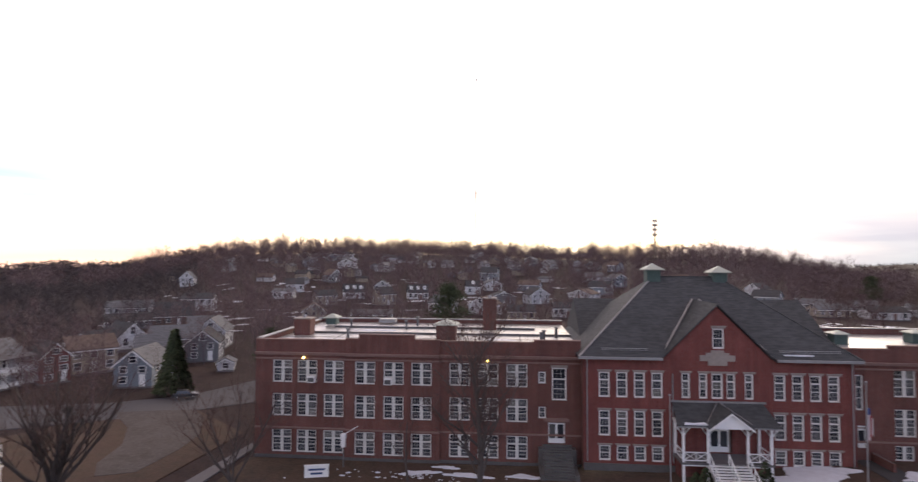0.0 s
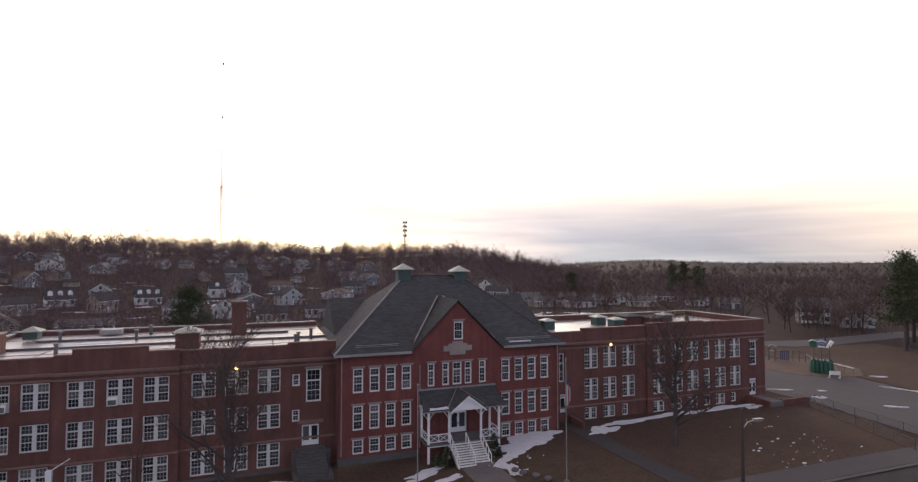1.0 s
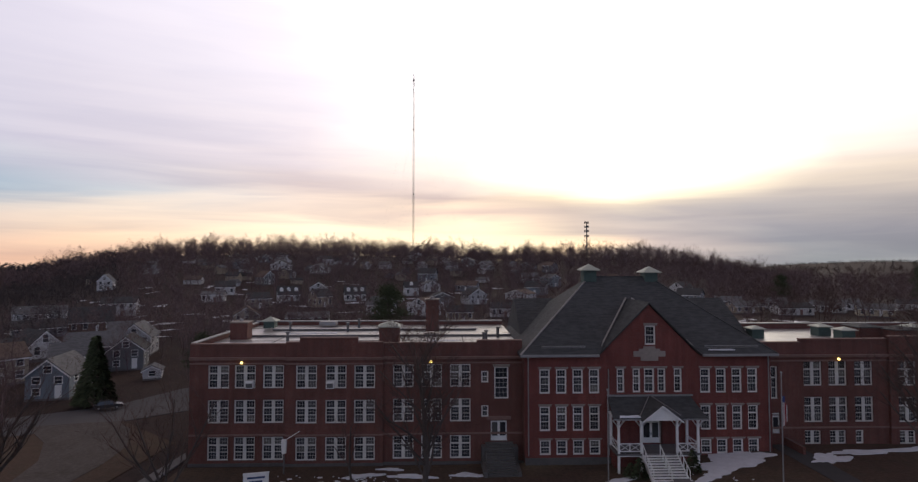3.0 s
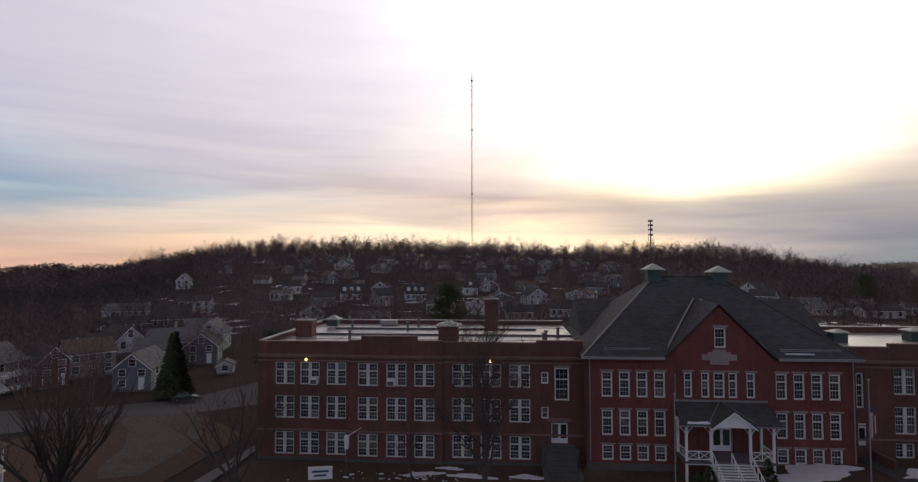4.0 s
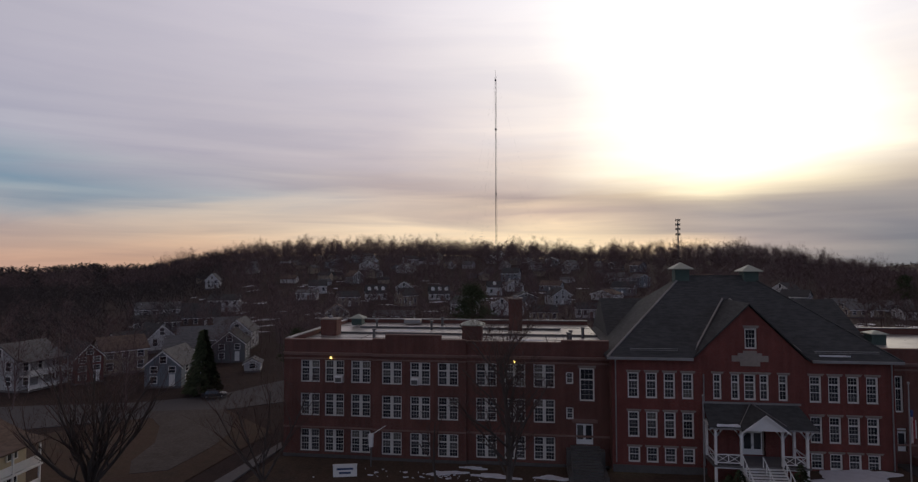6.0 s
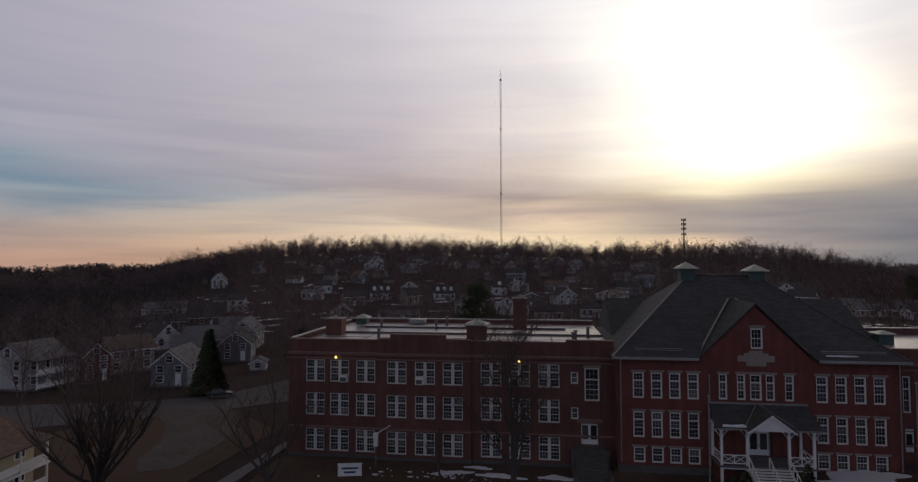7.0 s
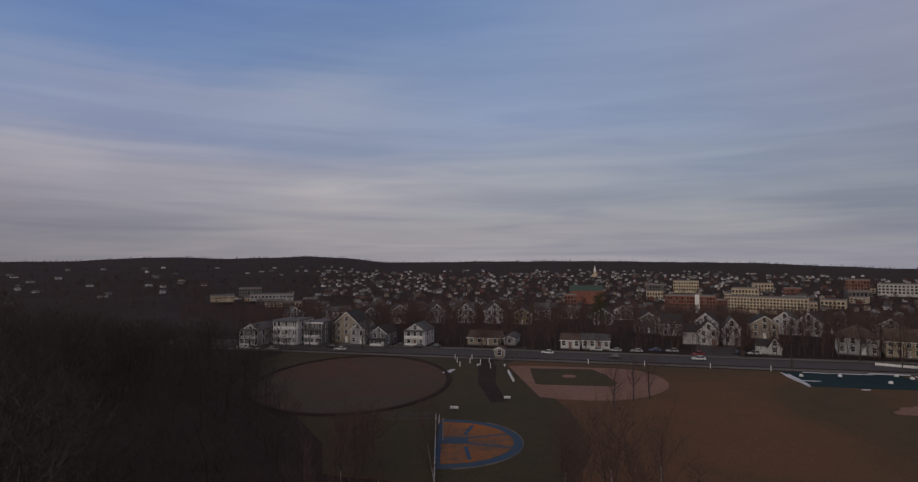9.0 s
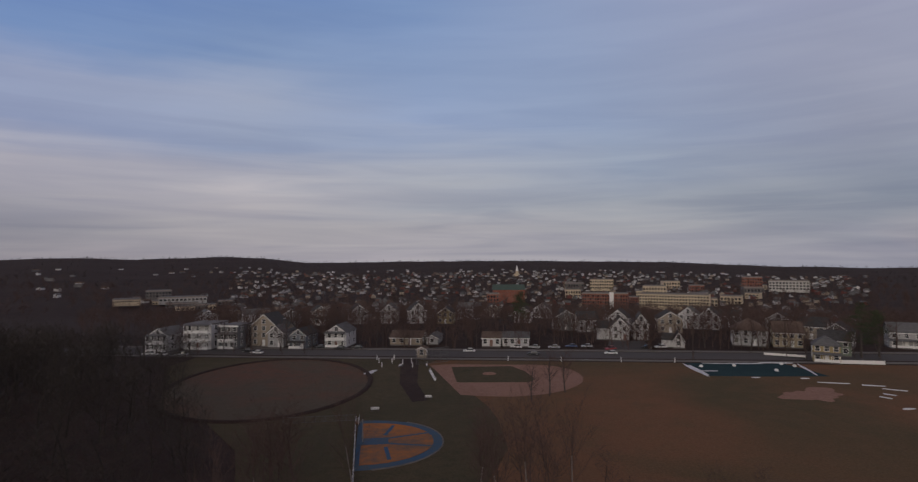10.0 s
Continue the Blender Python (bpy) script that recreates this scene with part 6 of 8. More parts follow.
def lamp_and_sign():
    t = thing("lantern_post", "white lantern post with a diagonal bar", "lamp post", pose(-17.4, 59.6, -0.75))
    part("post", Form().tube((0, 0, -1.2), (0, 0, 1.2), 0.09, 0.07, 8), STEEL, t)
    part("lantern", Form().prism([(-0.2, -0.2, 1.2), (0.2, -0.2, 1.2), (0.2, 0.2, 1.2), (-0.2, 0.2, 1.2)], [(-0.25, -0.25, 2.6), (0.25, -0.25, 2.6), (0.25, 0.25, 2.6), (-0.25, 0.25, 2.6)]), WHITE, t, "white boxy lantern panel")
    part("bar", Form().tube((0.1, 0, 2.55), (1.7, -0.4, 3.6), 0.05, 0.04, 6), WHITE, t, "white diagonal bar")
    s = thing("notice_board", "white notice board with blue lettering bars", "sign", pose(-19.3, 56.6, -2.25, 0, 0, 12))
    part("board", Form().box(-1.1, -0.06, 0.5, 1.1, 0.06, 1.7), WHITE, s)
    part("cap", Form().box(-1.25, -0.12, 1.7, 1.25, 0.12, 1.82), WHITE, s)
    for x in (-1.15, 1.15):
        part("post", Form().box(x - 0.07, -0.07, -1.4, x + 0.07, 0.07, 1.8), WHITE, s)
    part("lettering", Form().box(-0.85, -0.075, 1.25, 0.85, -0.062, 1.45).box(-0.6, -0.075, 0.85, 0.6, -0.062, 1.05), CARPAINT["blue"], s, "blue bars in place of lettering")


lamp_and_sign()


def chain_fence(pts, h=1.25, step=3.0, label="grey chain-link fence with steel posts"):
    t = thing("chain_link_fence", label, "fence", pose(0, 0, 0))
    for (x0, y0), (x1, y1) in zip(pts, pts[1:]):
        n = max(1, int(math.hypot(x1 - x0, y1 - y0) / step))
        z0, z1 = float(land(x0, y0)), float(land(x1, y1))
        for i in range(n + 1):
            k = i / n
            x, y, z = x0 + (x1 - x0) * k, y0 + (y1 - y0) * k, z0 + (z1 - z0) * k
            part("post", Form().tube((x, y, z - 0.1), (x, y, z + h + 0.05), 0.05, 0.05, 5), STEEL, t)
        part("top_rail", Form().tube((x0, y0, z0 + h), (x1, y1, z1 + h), 0.035, 0.035, 5), STEEL, t)
        part("bottom_rail", Form().tube((x0, y0, z0 + 0.12), (x1, y1, z1 + 0.12), 0.03, 0.03, 4), STEEL, t)
        f = Form()
        m = int(math.hypot(x1 - x0, y1 - y0) / 0.3)
        for i in range(m):
            k, k2 = i / m, min(1, (i + 3) / m)
            for a, b in ((0.12, h), (h, 0.12)):
                f.tube((x0 + (x1 - x0) * k, y0 + (y1 - y0) * k, z0 + (z1 - z0) * k + a), (x0 + (x1 - x0) * k2, y0 + (y1 - y0) * k2, z0 + (z1 - z0) * k2 + b), 0.008, 0.008, 3)
        part("mesh", f, STEEL, t, "thin wire mesh")
    return t


chain_fence([(75.2, 59.4), (67.6, 39.4)])
chain_fence([(76.4, 57.6), (72.6, 40.6)], label="second grey chain-link fence beside the lot")


def playground():
    green, blue = material("green_plastic", (0.015, 0.105, 0.062), 0.5, (0.02, 0.075, 0.05)), material("blue_plastic", (0.05, 0.12, 0.34), 0.5, (0.04, 0.09, 0.25))
    t = thing("play_tower", "green plastic play tower with blue and white roofs", "play structure", pose(98.6, 72.8, 0.1, 0, 0, -53))
    for x in (-1.25, 0.0, 1.25):
        for y in (-0.9, 0.9):
            part("post", Form().tube((x, y, 0), (x, y, 5.2), 0.09, 0.09, 6), STEEL, t)
    part("deck", Form().box(-1.35, -1.0, 2.2, 1.35, 1.0, 2.32), STEEL, t)
    rng = random.Random(5)
    for i in range(9):
        a = math.pi * (1.02 + 0.96 * i / 8)
        x, y, top = 1.5 * math.cos(a), 1.3 * math.sin(a), rng.uniform(2.1, 2.7)
        part("panel", Form().tube((x * 1.12, y * 1.12, 0), (x * 1.05, y * 1.05, 0.9), 0.26, 0.34, 8).tube((x * 1.05, y * 1.05, 0.9), (x, y, top - 0.3), 0.34, 0.27, 8).tube((x, y, top - 0.3), (x * 0.97, y * 0.97, top), 0.27, 0.08, 8),
             green, t, "bulging green moulded climbing panel")
    for y in (-0.95, 0.95):
        part("rail", Form().tube((-1.25, y, 3.3), (1.25, y, 3.3), 0.04, 0.04, 5).tube((-1.25, y, 2.9), (1.25, y, 2.9), 0.03, 0.03, 5), STEEL, t)
    lid = [(-0.55, 0.0), (-0.75, 0.9), (-0.25, 1.25), (0.45, 1.0), (0.4, 0.05)]
    part("canopy", Form().prism([(-1.15 + a, -0.9, 4.7 + c) for a, c in lid], [(-1.15 + a, 0.9, 4.7 + c) for a, c in lid]), green, t, "green moulded canopy")
    arch = [(0.85 * math.cos(math.pi * i / 8), 0.75 * math.sin(math.pi * i / 8)) for i in range(9)]
    inner = [(a * 0.8, c * 0.72) for a, c in arch]
    for i in range(8):
        q = [arch[i], arch[i + 1], inner[i + 1], inner[i]]
        part("canopy_panel", Form().prism([(0.1 + a, -0.95, 5.1 + c) for a, c in q], [(0.1 + a, 0.95, 5.1 + c) for a, c in q]), blue, t, "blue arched canopy panel")
    part("sign_panel", Form().box(-0.5, -1.0, 4.75, 0.6, -0.94, 5.0), WHITE, t)
    q = [(0.75, 4.75), (1.25, 4.6), (1.95, 5.75), (1.5, 6.0)]
    part("canopy", Form().prism([(a, -0.9, c) for a, c in q], [(a, 0.7, c) for a, c in q]), WHITE, t, "tilted white canopy")
    chute = [(1.35, 2.2), (2.0, 1.9), (2.9, 0.7), (3.5, 0.35)]
    for i in range(3):
        (x0, z0), (x1, z1) = chute[i], chute[i + 1]
        part("slide", Form().prism([(x0, 0.1, z0), (x0, 0.8, z0), (x1, 0.8, z1), (x1, 0.1, z1)], [(x0, 0.1, z0 + 0.1), (x0, 0.8, z0 + 0.1), (x1, 0.8, z1 + 0.1), (x1, 0.1, z1 + 0.1)]), STEEL, t)
    g = thing("rail_fence", "low white rail on dark posts beside the play area", "fence", pose(103.4, 72.1, 0.08, 0, 0, -104))
    for x in (-2.3, 0.2, 2.3):
        part("post", Form().tube((x, 0, 0), (x, 0, 1.2), 0.05, 0.05, 6), STEEL, g)
    part("rail", Form().box(-2.4, -0.05, 1.0, 2.4, 0.05, 1.14), WHITE, g)
    b = thing("goal", "small white wooden goal beside the play tower", "goal", pose(95.9, 68.4, 0.09, 0, 0, -35))
    b.scale = (0.8, 0.8, 0.85)
    part("crossbar", Form().box(-1.1, -0.08, 1.35, 1.1, 0.08, 1.5), WHITE, b)
    for x in (-1.0, 1.0):
        part("post", Form().box(x - 0.08, -0.08, 0, x + 0.08, 0.08, 1.35).box(x - 0.08, -0.08, 0, x + 0.08, 0.9, 0.12), WHITE, b)
    part("panel", Form().box(-1.0, 0.0, 0.7, 1.0, 0.06, 1.3), WHITE, b)


playground()


def climbing_frame():
    """Dark posts, sagging rails and blue slats beside the play tower."""
    blue, dark = material("dark_blue_rail", (0.03, 0.05, 0.16), 0.5, (0.04, 0.06, 0.14)), STEEL
    t = thing("climbing_frame", "dark steel and blue climbing frame on wood chips", "climbing frame", pose(102.8, 84.0, 0.1, 0, 0, -51))
    rng = random.Random(9)
    tops = []
    for i in range(8):
        x, y, h = -3.9 + 1.1 * i, rng.uniform(-0.8, 0.8), 2.3 + rng.uniform(-0.2, 0.3)
        tops.append((x, y, h))
        part("post", Form().tube((x, y, 0), (x, y, h), 0.07, 0.07, 6), dark, t)
    for i in range(7):
        (x0, y0, h0), (x1, y1, h1) = tops[i], tops[i + 1]
        mid = ((x0 + x1) / 2, (y0 + y1) / 2, (h0 + h1) / 2 - 0.35)
        part("rail", Form().tube((x0, y0, h0 - 0.1), mid, 0.045, 0.045, 5).tube(mid, (x1, y1, h1 - 0.1), 0.045, 0.045, 5), dark, t)
    for i in range(5):
        x = -0.55 + 0.34 * i
        part("slat", Form().box(x - 0.09, -0.95, 0.25, x + 0.09, -0.87, 2.3), blue, t, "upright blue slat")
    for z in (0.5, 1.2, 2.0):
        part("rung", Form().tube((-0.7, -0.84, z), (1.0, -0.84, z), 0.04, 0.04, 5), blue, t)
    part("platform", Form().box(-2.6, -0.7, 1.85, -1.5, 0.7, 1.97), dark, t)
    part("roof", Form().prism([(-2.8, -0.8, 2.8), (-1.3, -0.8, 2.8), (-1.3, 0.8, 2.8), (-2.8, 0.8, 2.8)], [(-2.2, -0.2, 3.2), (-1.9, -0.2, 3.2), (-1.9, 0.2, 3.2), (-2.2, 0.2, 3.2)]), dark, t)
    for x in (-2.6, -1.5):
        part("post", Form().tube((x, 0, 0), (x, 0, 2.85), 0.06, 0.06, 6), dark, t)
    for i in range(3):
        x0, z0, x1, z1 = 3.8 + 0.75 * i, 1.7 - 0.45 * i, 4.55 + 0.75 * i, 1.25 - 0.45 * i
        part("slide", Form().prism([(x0, -0.35, z0), (x0, 0.35, z0), (x1, 0.35, z1), (x1, -0.35, z1)], [(x0, -0.35, z0 + 0.1), (x0, 0.35, z0 + 0.1), (x1, 0.35, z1 + 0.1), (x1, -0.35, z1 + 0.1)]), ZINC, t)


climbing_frame()


def snow_flecks():
    """Crumbs of old snow left on the lawns."""
    rng = random.Random(77)
    f = Form()
    for cx, cy, sx, sy, count in ((58, 45, 8.5, 4.2, 26), (52, 41, 6, 2, 12), (-10, 57.4, 12, 1.6, 60), (27, 53, 4, 3, 14), (60, 53, 6, 3, 8)):
        for _ in range(count):
            x, y = rng.gauss(cx, sx * 0.5), rng.gauss(cy, sy * 0.5)
            r = 0.04 + 0.17 * rng.random() ** 3
            z = float(land(x, y)) + 0.07
            n = 7
            a0 = rng.uniform(0, math.tau)
            f.slab([(x + r * rng.uniform(0.7, 2.0) * math.cos(a0 + math.tau * i / n), y + r * rng.uniform(0.5, 1.1) * math.sin(a0 + math.tau * i / n)) for i in range(n)], z - 0.1, z + 0.05)
    single("snow_flecks", f, SNOW, "crumbs of old snow scattered on brown lawns", "snow", kind="stuff")


snow_flecks()

# ---------------------------------------------------------------- houses west and north of the school
G = -1.75
house("pale two-storey house with a double porch and grey roof", -86.6, 89.6, 96, 8.0, 8.5, 5.4, 2.6, "pale", "grey", False, porch=2, floors=2, z=G)
house("tall narrow dark red house with a steep gable", -80.8, 93.9, 122, 4.6, 8, 5.0, 2.3, "red", "dark", True, floors=3, cols=2, z=G)
house("tan two-storey house with a brown roof", -80.6, 102.8, 128, 8.2, 8, 4.9, 2.2, "tan", "brown", False, floors=2, z=G)
house("blue-grey house with white trim and a grey roof", -64.8, 92.0, 170, 6.4, 8.5, 4.0, 2.6, "blue", "grey", True, floors=2, cols=2, z=G)
house("grey house with a broad low roof behind the spruce", -72.0, 108.6, 150, 7.0, 7, 4.4, 2.2, "grey", "grey", False, floors=1, cols=4, z=G)
house("white gabled house with a black roof and side wing", -91.0, 128.5, 120, 6.5, 9, 3.4, 3.0, "white", "dark", True, floors=1, cols=2, z=G + 0.4, wing=(6.5, 6, 3.0, 2.0, -1))
house("grey gabled house among bare trees", -66.5, 117.0, 160, 6.5, 8, 4.3, 2.6, "grey", "dark", True, floors=2, cols=2, z=G)
house("cream house with white trim and brown roof", -49.4, 45.0, 85, 10.5, 9.5, 5.0, 2.2, "cream", "brown", False, floors=2, cols=3, z=-1.75, porch=2)
house("white garden shed with a low roof", -56.0, 107.3, 160, 3.0, 3.0, 1.9, 0.8, "white", "grey", True, floors=1, cols=1, z=G, name="shed", category="shed")
house("long low house with a broad brown roof", 4.6, 118.0, 185, 15.0, 10.5, 5.0, 3.9, "brown", "brown", False, floors=1, cols=5)
hill = [(-30.2, 243, 11.5, 8, 5.2, 2.0, "white", "dark", False, 2, 0), (-35.5, 250, 14, 7, 3.2, 1.9, "pale", "grey", False, 1, 0), (-31.2, 345, 7, 9, 5.2, 3.6, "white", "grey", True, 2, 0), (-15.6, 258, 9.5, 7, 3.4, 3.4, "white", "dark", False, 1, 3),
        (-9.1, 258, 9.5, 7, 3.4, 3.4, "white", "dark", False, 1, 3), (-3.4, 275, 7, 7, 4.4, 2.6, "white", "dark", False, 1, 1), (1.6, 202, 9.5, 7, 3.6, 1.9, "cream", "dark", False, 1, 0), (6.0, 207, 8.5, 7, 3.6, 1.8, "white", "dark", False, 1, 0), (-22.6, 262, 9, 7, 3.6, 1.2, "white", "grey", False, 1, 0)]
for b, d, w, dp, e, r, wl, rf, gf, fl, dm in hill:
    x, y = polar(b, d)
    house(f"{wl} {'cape-style ' if dm else ''}house with {'gabled' if gf else 'low'} {rf} roof on the hillside", x, y, toward(x, y) + (12 if b < -20 else -6), w, dp, e, r, wl, rf, gf, floors=fl, cols=4 if w > 8 else 2, dormers=dm)
west_rows = [
    ("grey house with a long grey roof behind the spruce", -76.5, 123.0, 150, 11.0, 8.0, 4.2, 2.6, "grey", "grey", False, 1),
    ("pale house with a steep grey gable", -74.5, 134.5, 165, 7.0, 9.0, 4.6, 3.0, "pale", "grey", True, 2),
    ("low grey house with a long dark roof", -119.0, 166.0, 140, 13.0, 8.0, 3.0, 2.0, "grey", "dark", False, 1),
    ("dark brown house with a broad dark roof", -110.5, 176.0, 150, 12.0, 10.0, 3.4, 4.2, "brown", "dark", False, 1),
    ("white house with a grey roof behind bare trees", -86.5, 152.0, 150, 8.0, 8.0, 3.6, 2.4, "white", "grey", False, 1),
    ("long low white house with gabled ends", -147.0, 205.0, 146, 16.0, 7.5, 3.4, 2.2, "white", "grey", False, 1),
    ("pale house beside the snowy street", -60.0, 264.0, 170, 8.0, 7.0, 4.6, 2.6, "pale", "dark", True, 2),
    ("low green-roofed hall behind the school", -47.0, 190.0, 172, 14.0, 8.0, 3.0, 1.4, "green", "grey", False, 1),
    ("white gabled house with a dark roof up the hill", -103.0, 262.0, 160, 8.5, 8.0, 4.0, 2.6, "white", "dark", False, 1),
    ("tan house with a brown roof at the hill's foot", -66.0, 186.0, 160, 8.0, 8.0, 4.2, 2.6, "tan", "brown", True, 2),
]
for label, x, y, face, w, dp, e, rise, wl, rf, gf, fl in west_rows:
    house(label, x, y, face, w, dp, e, rise, wl, rf, gf, floors=fl, cols=4 if w > 9 else 3)
rng = random.Random(77)
taken = [polar(h[0], h[1]) for h in hill] + [(h[1], h[2]) for h in west_rows] + [(-91, 129), (-64.8, 92), (-80.6, 102.8), (-72, 108.6)]
made = 0
while made < 34:
    b, d = rng.uniform(-22, 26), rng.uniform(190, 455)
    x, y = polar(b, d)
    if abs(x) < 35 and y < 165 or any(math.hypot(x - p, y - q) < 17 for p, q in taken) or (b > 12 and d > 330):
        continue
    taken.append((x, y))
    w, wl, rf, gf = rng.uniform(7, 12), rng.choice(["white", "grey", "pale", "tan", "white", "cream", "blue", "pale"]), rng.choice(["dark", "grey", "brown", "dark"]), rng.random() < 0.45
    house(f"{wl} house with a {rf} roof among bare hillside trees", x, y, toward(x, y) + rng.choice([-35, -15, 15, 35]), w, rng.uniform(7, 9), rng.uniform(3.0, 5.4), rng.uniform(1.8, 3.2), wl, rf, gf, floors=rng.choice([1, 2]), cols=3)
    made += 1
for b, d, w, wl in ((27.5, 262, 12, "white"), (29.3, 246, 14, "tan"), (31.2, 275, 12, "pale"), (33.0, 248, 15, "white"), (35.2, 266, 14, "pale"), (37.0, 282, 12, "white"), (38.6, 258, 13, "cream"), (41.0, 292, 12, "pale"), (43.4, 272, 10, "white"), (46.5, 262, 10, "grey")):
    x, y = polar(b, d)
    house(f"low {wl} ranch house with a {'dark' if d % 4 < 2 else 'pale'} roof behind the school", x, y, toward(x, y) + (d * 37 % 70 - 35), w * 0.85, 8, 3.0, 1.7, wl, "dark" if d % 4 < 2 else "grey", False, floors=1, cols=4)
    taken.append((x, y))
house("large white two-storey house with a double porch", 173.2, 130.0, 225, 9.0, 9, 5.6, 2.6, "grey", "grey", False, floors=2, cols=4, porch=2)
house("low white house with a brown roof beside the street", 173.4, 116.0, 218, 8.5, 7, 3.0, 2.2, "white", "brown", True, floors=1)

def snow_on_land(b, d, rx, ry, seed, tn=0.0):
    x, y = polar(b, d)
    pts = wavy(x, y, rx, ry, 26, 0.6, seed, tn)
    f = Form()
    f.v = [(x, y, float(land(x, y)) + 0.25)] + [(px, py, float(land(px, py)) + 0.22) for px, py in pts]
    f.f = [(0, 1 + i, 1 + (i + 1) % len(pts)) for i in range(len(pts))]
    single("snow_patch", f, SNOW, "thin patch of old snow on the hillside", "snow", kind="structure")


rng = random.Random(31)
for i in range(96):
    b = rng.uniform(-37, 10) if i < 80 else rng.uniform(28, 46)
    snow_on_land(b, rng.uniform(150, 340) if i < 80 else rng.uniform(185, 240), rng.uniform(1.2, 4.5), rng.uniform(0.8, 2.4), 700 + i, rng.uniform(-0.4, 0.4) - radians(b))
# ---------------------------------------------------------------- houses east of the street corner
house("tan clapboard house with a dark roof beside the street", 53.0, 24.0, 270, 12.0, 10.0, 4.0, 4.5, "tan", "dark", False, floors=1, cols=3, chimney_at=2.0)
house("brown-roofed house behind the tan clapboard house", 75.0, 24.2, 270, 12.0, 10, 4.6, 4.2, "grey", "brown", False, floors=1, cols=3)
house("small white-porched house with a grey roof", 95.5, 18.5, 268, 8.0, 9, 4.0, 2.2, "white", "grey", False, floors=1, cols=3, porch=1)
house("large plain grey house with a dark hipped roof", 149.5, 54.5, 247, 13, 11, 6.9, 3.4, "grey", "dark", False, hip=True, floors=2, cols=4)
house("white house with a cupola and dark roof", 178, 72, 245, 14, 9, 5.6, 3.2, "white", "dark", False, floors=2, cols=4, chimney_at=4.5)
house("white two-storey house with a double porch", 172, 42.4, 256, 8.5, 9, 5.4, 2.2, "white", "grey", True, hip=True, floors=2, porch=2)
for b, d, wl in ((79, 178, "grey"), (82, 150, "pale"), (78.5, 205, "white"), (74, 232, "white"), (83.5, 190, "tan"), (62, 215, "white"), (67, 238, "pale")):
    x, y = polar(b, d)
    house(f"{wl} house with a grey roof among trees", x, y, toward(x, y) + 10, 9, 8, 4.6, 2.4, wl, "grey", b % 2 < 1, floors=2)
    taken.append((x, y))
car("white", 148.0, 63.5, 100, 0.06)
car("silver", 157.5, 65.5, 95, 0.06)
car("dark", 122.0, 108.6, 95, 0.07)
car("silver", 108, 109.5, 30, 0.07)
car("dark", -51.2, 85.6, 62, -1.4, False, 0.85)

for i, (x, y, h) in enumerate(((128, 124.5, 12), (136, 124, 13), (146, 117, 11), (139, 101.5, 12), (118, 126, 12), (151, 112.5, 10), (163, 108, 12), (110, 125, 11), (160, 122, 12), (163.5, 126.5, 11), (157, 117.5, 10), (161.5, 110, 9), (152, 124, 12), (167, 126, 13))):
    bare_tree("bare_tree", "leafless street tree behind the parking lot", x, y, 400 + i, group="trees behind the lot", height=h, spread=0.6, trunk=0.24, levels=3, limbs=14, forks=7, bare=0.2)

# masts on the hill
def radio_mast(b, d, top, base):
    x, y = polar(b, d)
    z = float(land(x, y))
    t = thing("radio_mast", "very tall slim guyed lattice radio mast", "mast", pose(x, y, z))
    h = top - z
    f = Form()
    legs = [(0.75 * math.cos(a), 0.75 * math.sin(a)) for a in (0.3, 2.39, 4.48)]
    for i in range(int(h / 3)):
        for j in range(3):
            p, q = legs[j], legs[(j + 1) % 3]
            f.tube((p[0], p[1], i * 3), (q[0], q[1], i * 3 + 3), 0.05, 0.05, 3)
    part("lattice", f, STEEL, t)
    for p in legs:
        part("leg", Form().tube((p[0], p[1], -1), (p[0], p[1], h), 0.13, 0.11, 4), STEEL, t)
    part("antenna", Form().tube((0, 0, h), (0, 0, h + 4), 0.12, 0.05, 5), STEEL, t)
    for k in (0.35, 0.7, 0.97):
        part("beacon", Form().ball((0, 0, h * k), 0.9, 8, 5), STEEL, t)
    for k in (0.33, 0.66, 0.98):
        for a in (0.3, 2.39, 4.48):
            part("guy_wire", Form().tube((0, 0, h * k), (h * 0.3 * math.cos(a), h * 0.3 * math.sin(a), 0), 0.012, 0.012, 3), STEEL, t)


radio_mast(-3.2, 470, 20.5 + 470 * math.tan(radians(19.0)), 0)


def cell_tower(b, d, el):
    x, y = polar(b, d)
    z = float(land(x, y))
    h = 20.5 + d * math.tan(radians(el)) - z
    t = thing("cell_tower", "grey mobile phone tower with three antenna rings", "tower", pose(x, y, z))
    part("pole", Form().tube((0, 0, -1), (0, 0, h), 0.75, 0.45, 10), STEEL, t)
    for k in (0.0, 4.2, 8.4, 13.5):
        r = part("platform", Form().tube((0, 0, h - k - 0.8), (0, 0, h - k - 0.5), 1.6, 1.6, 12), STEEL, t)
        for i in range(9):
            a = math.tau * i / 9
            c, s = math.cos(a) * 2.0, math.sin(a) * 2.0
            part("antenna", Form().box(c - 0.2, s - 0.2, h - k - 1.9, c + 0.2, s + 0.2, h - k + 0.4), STEEL, r)


cell_tower(14.65, 560, 4.15)

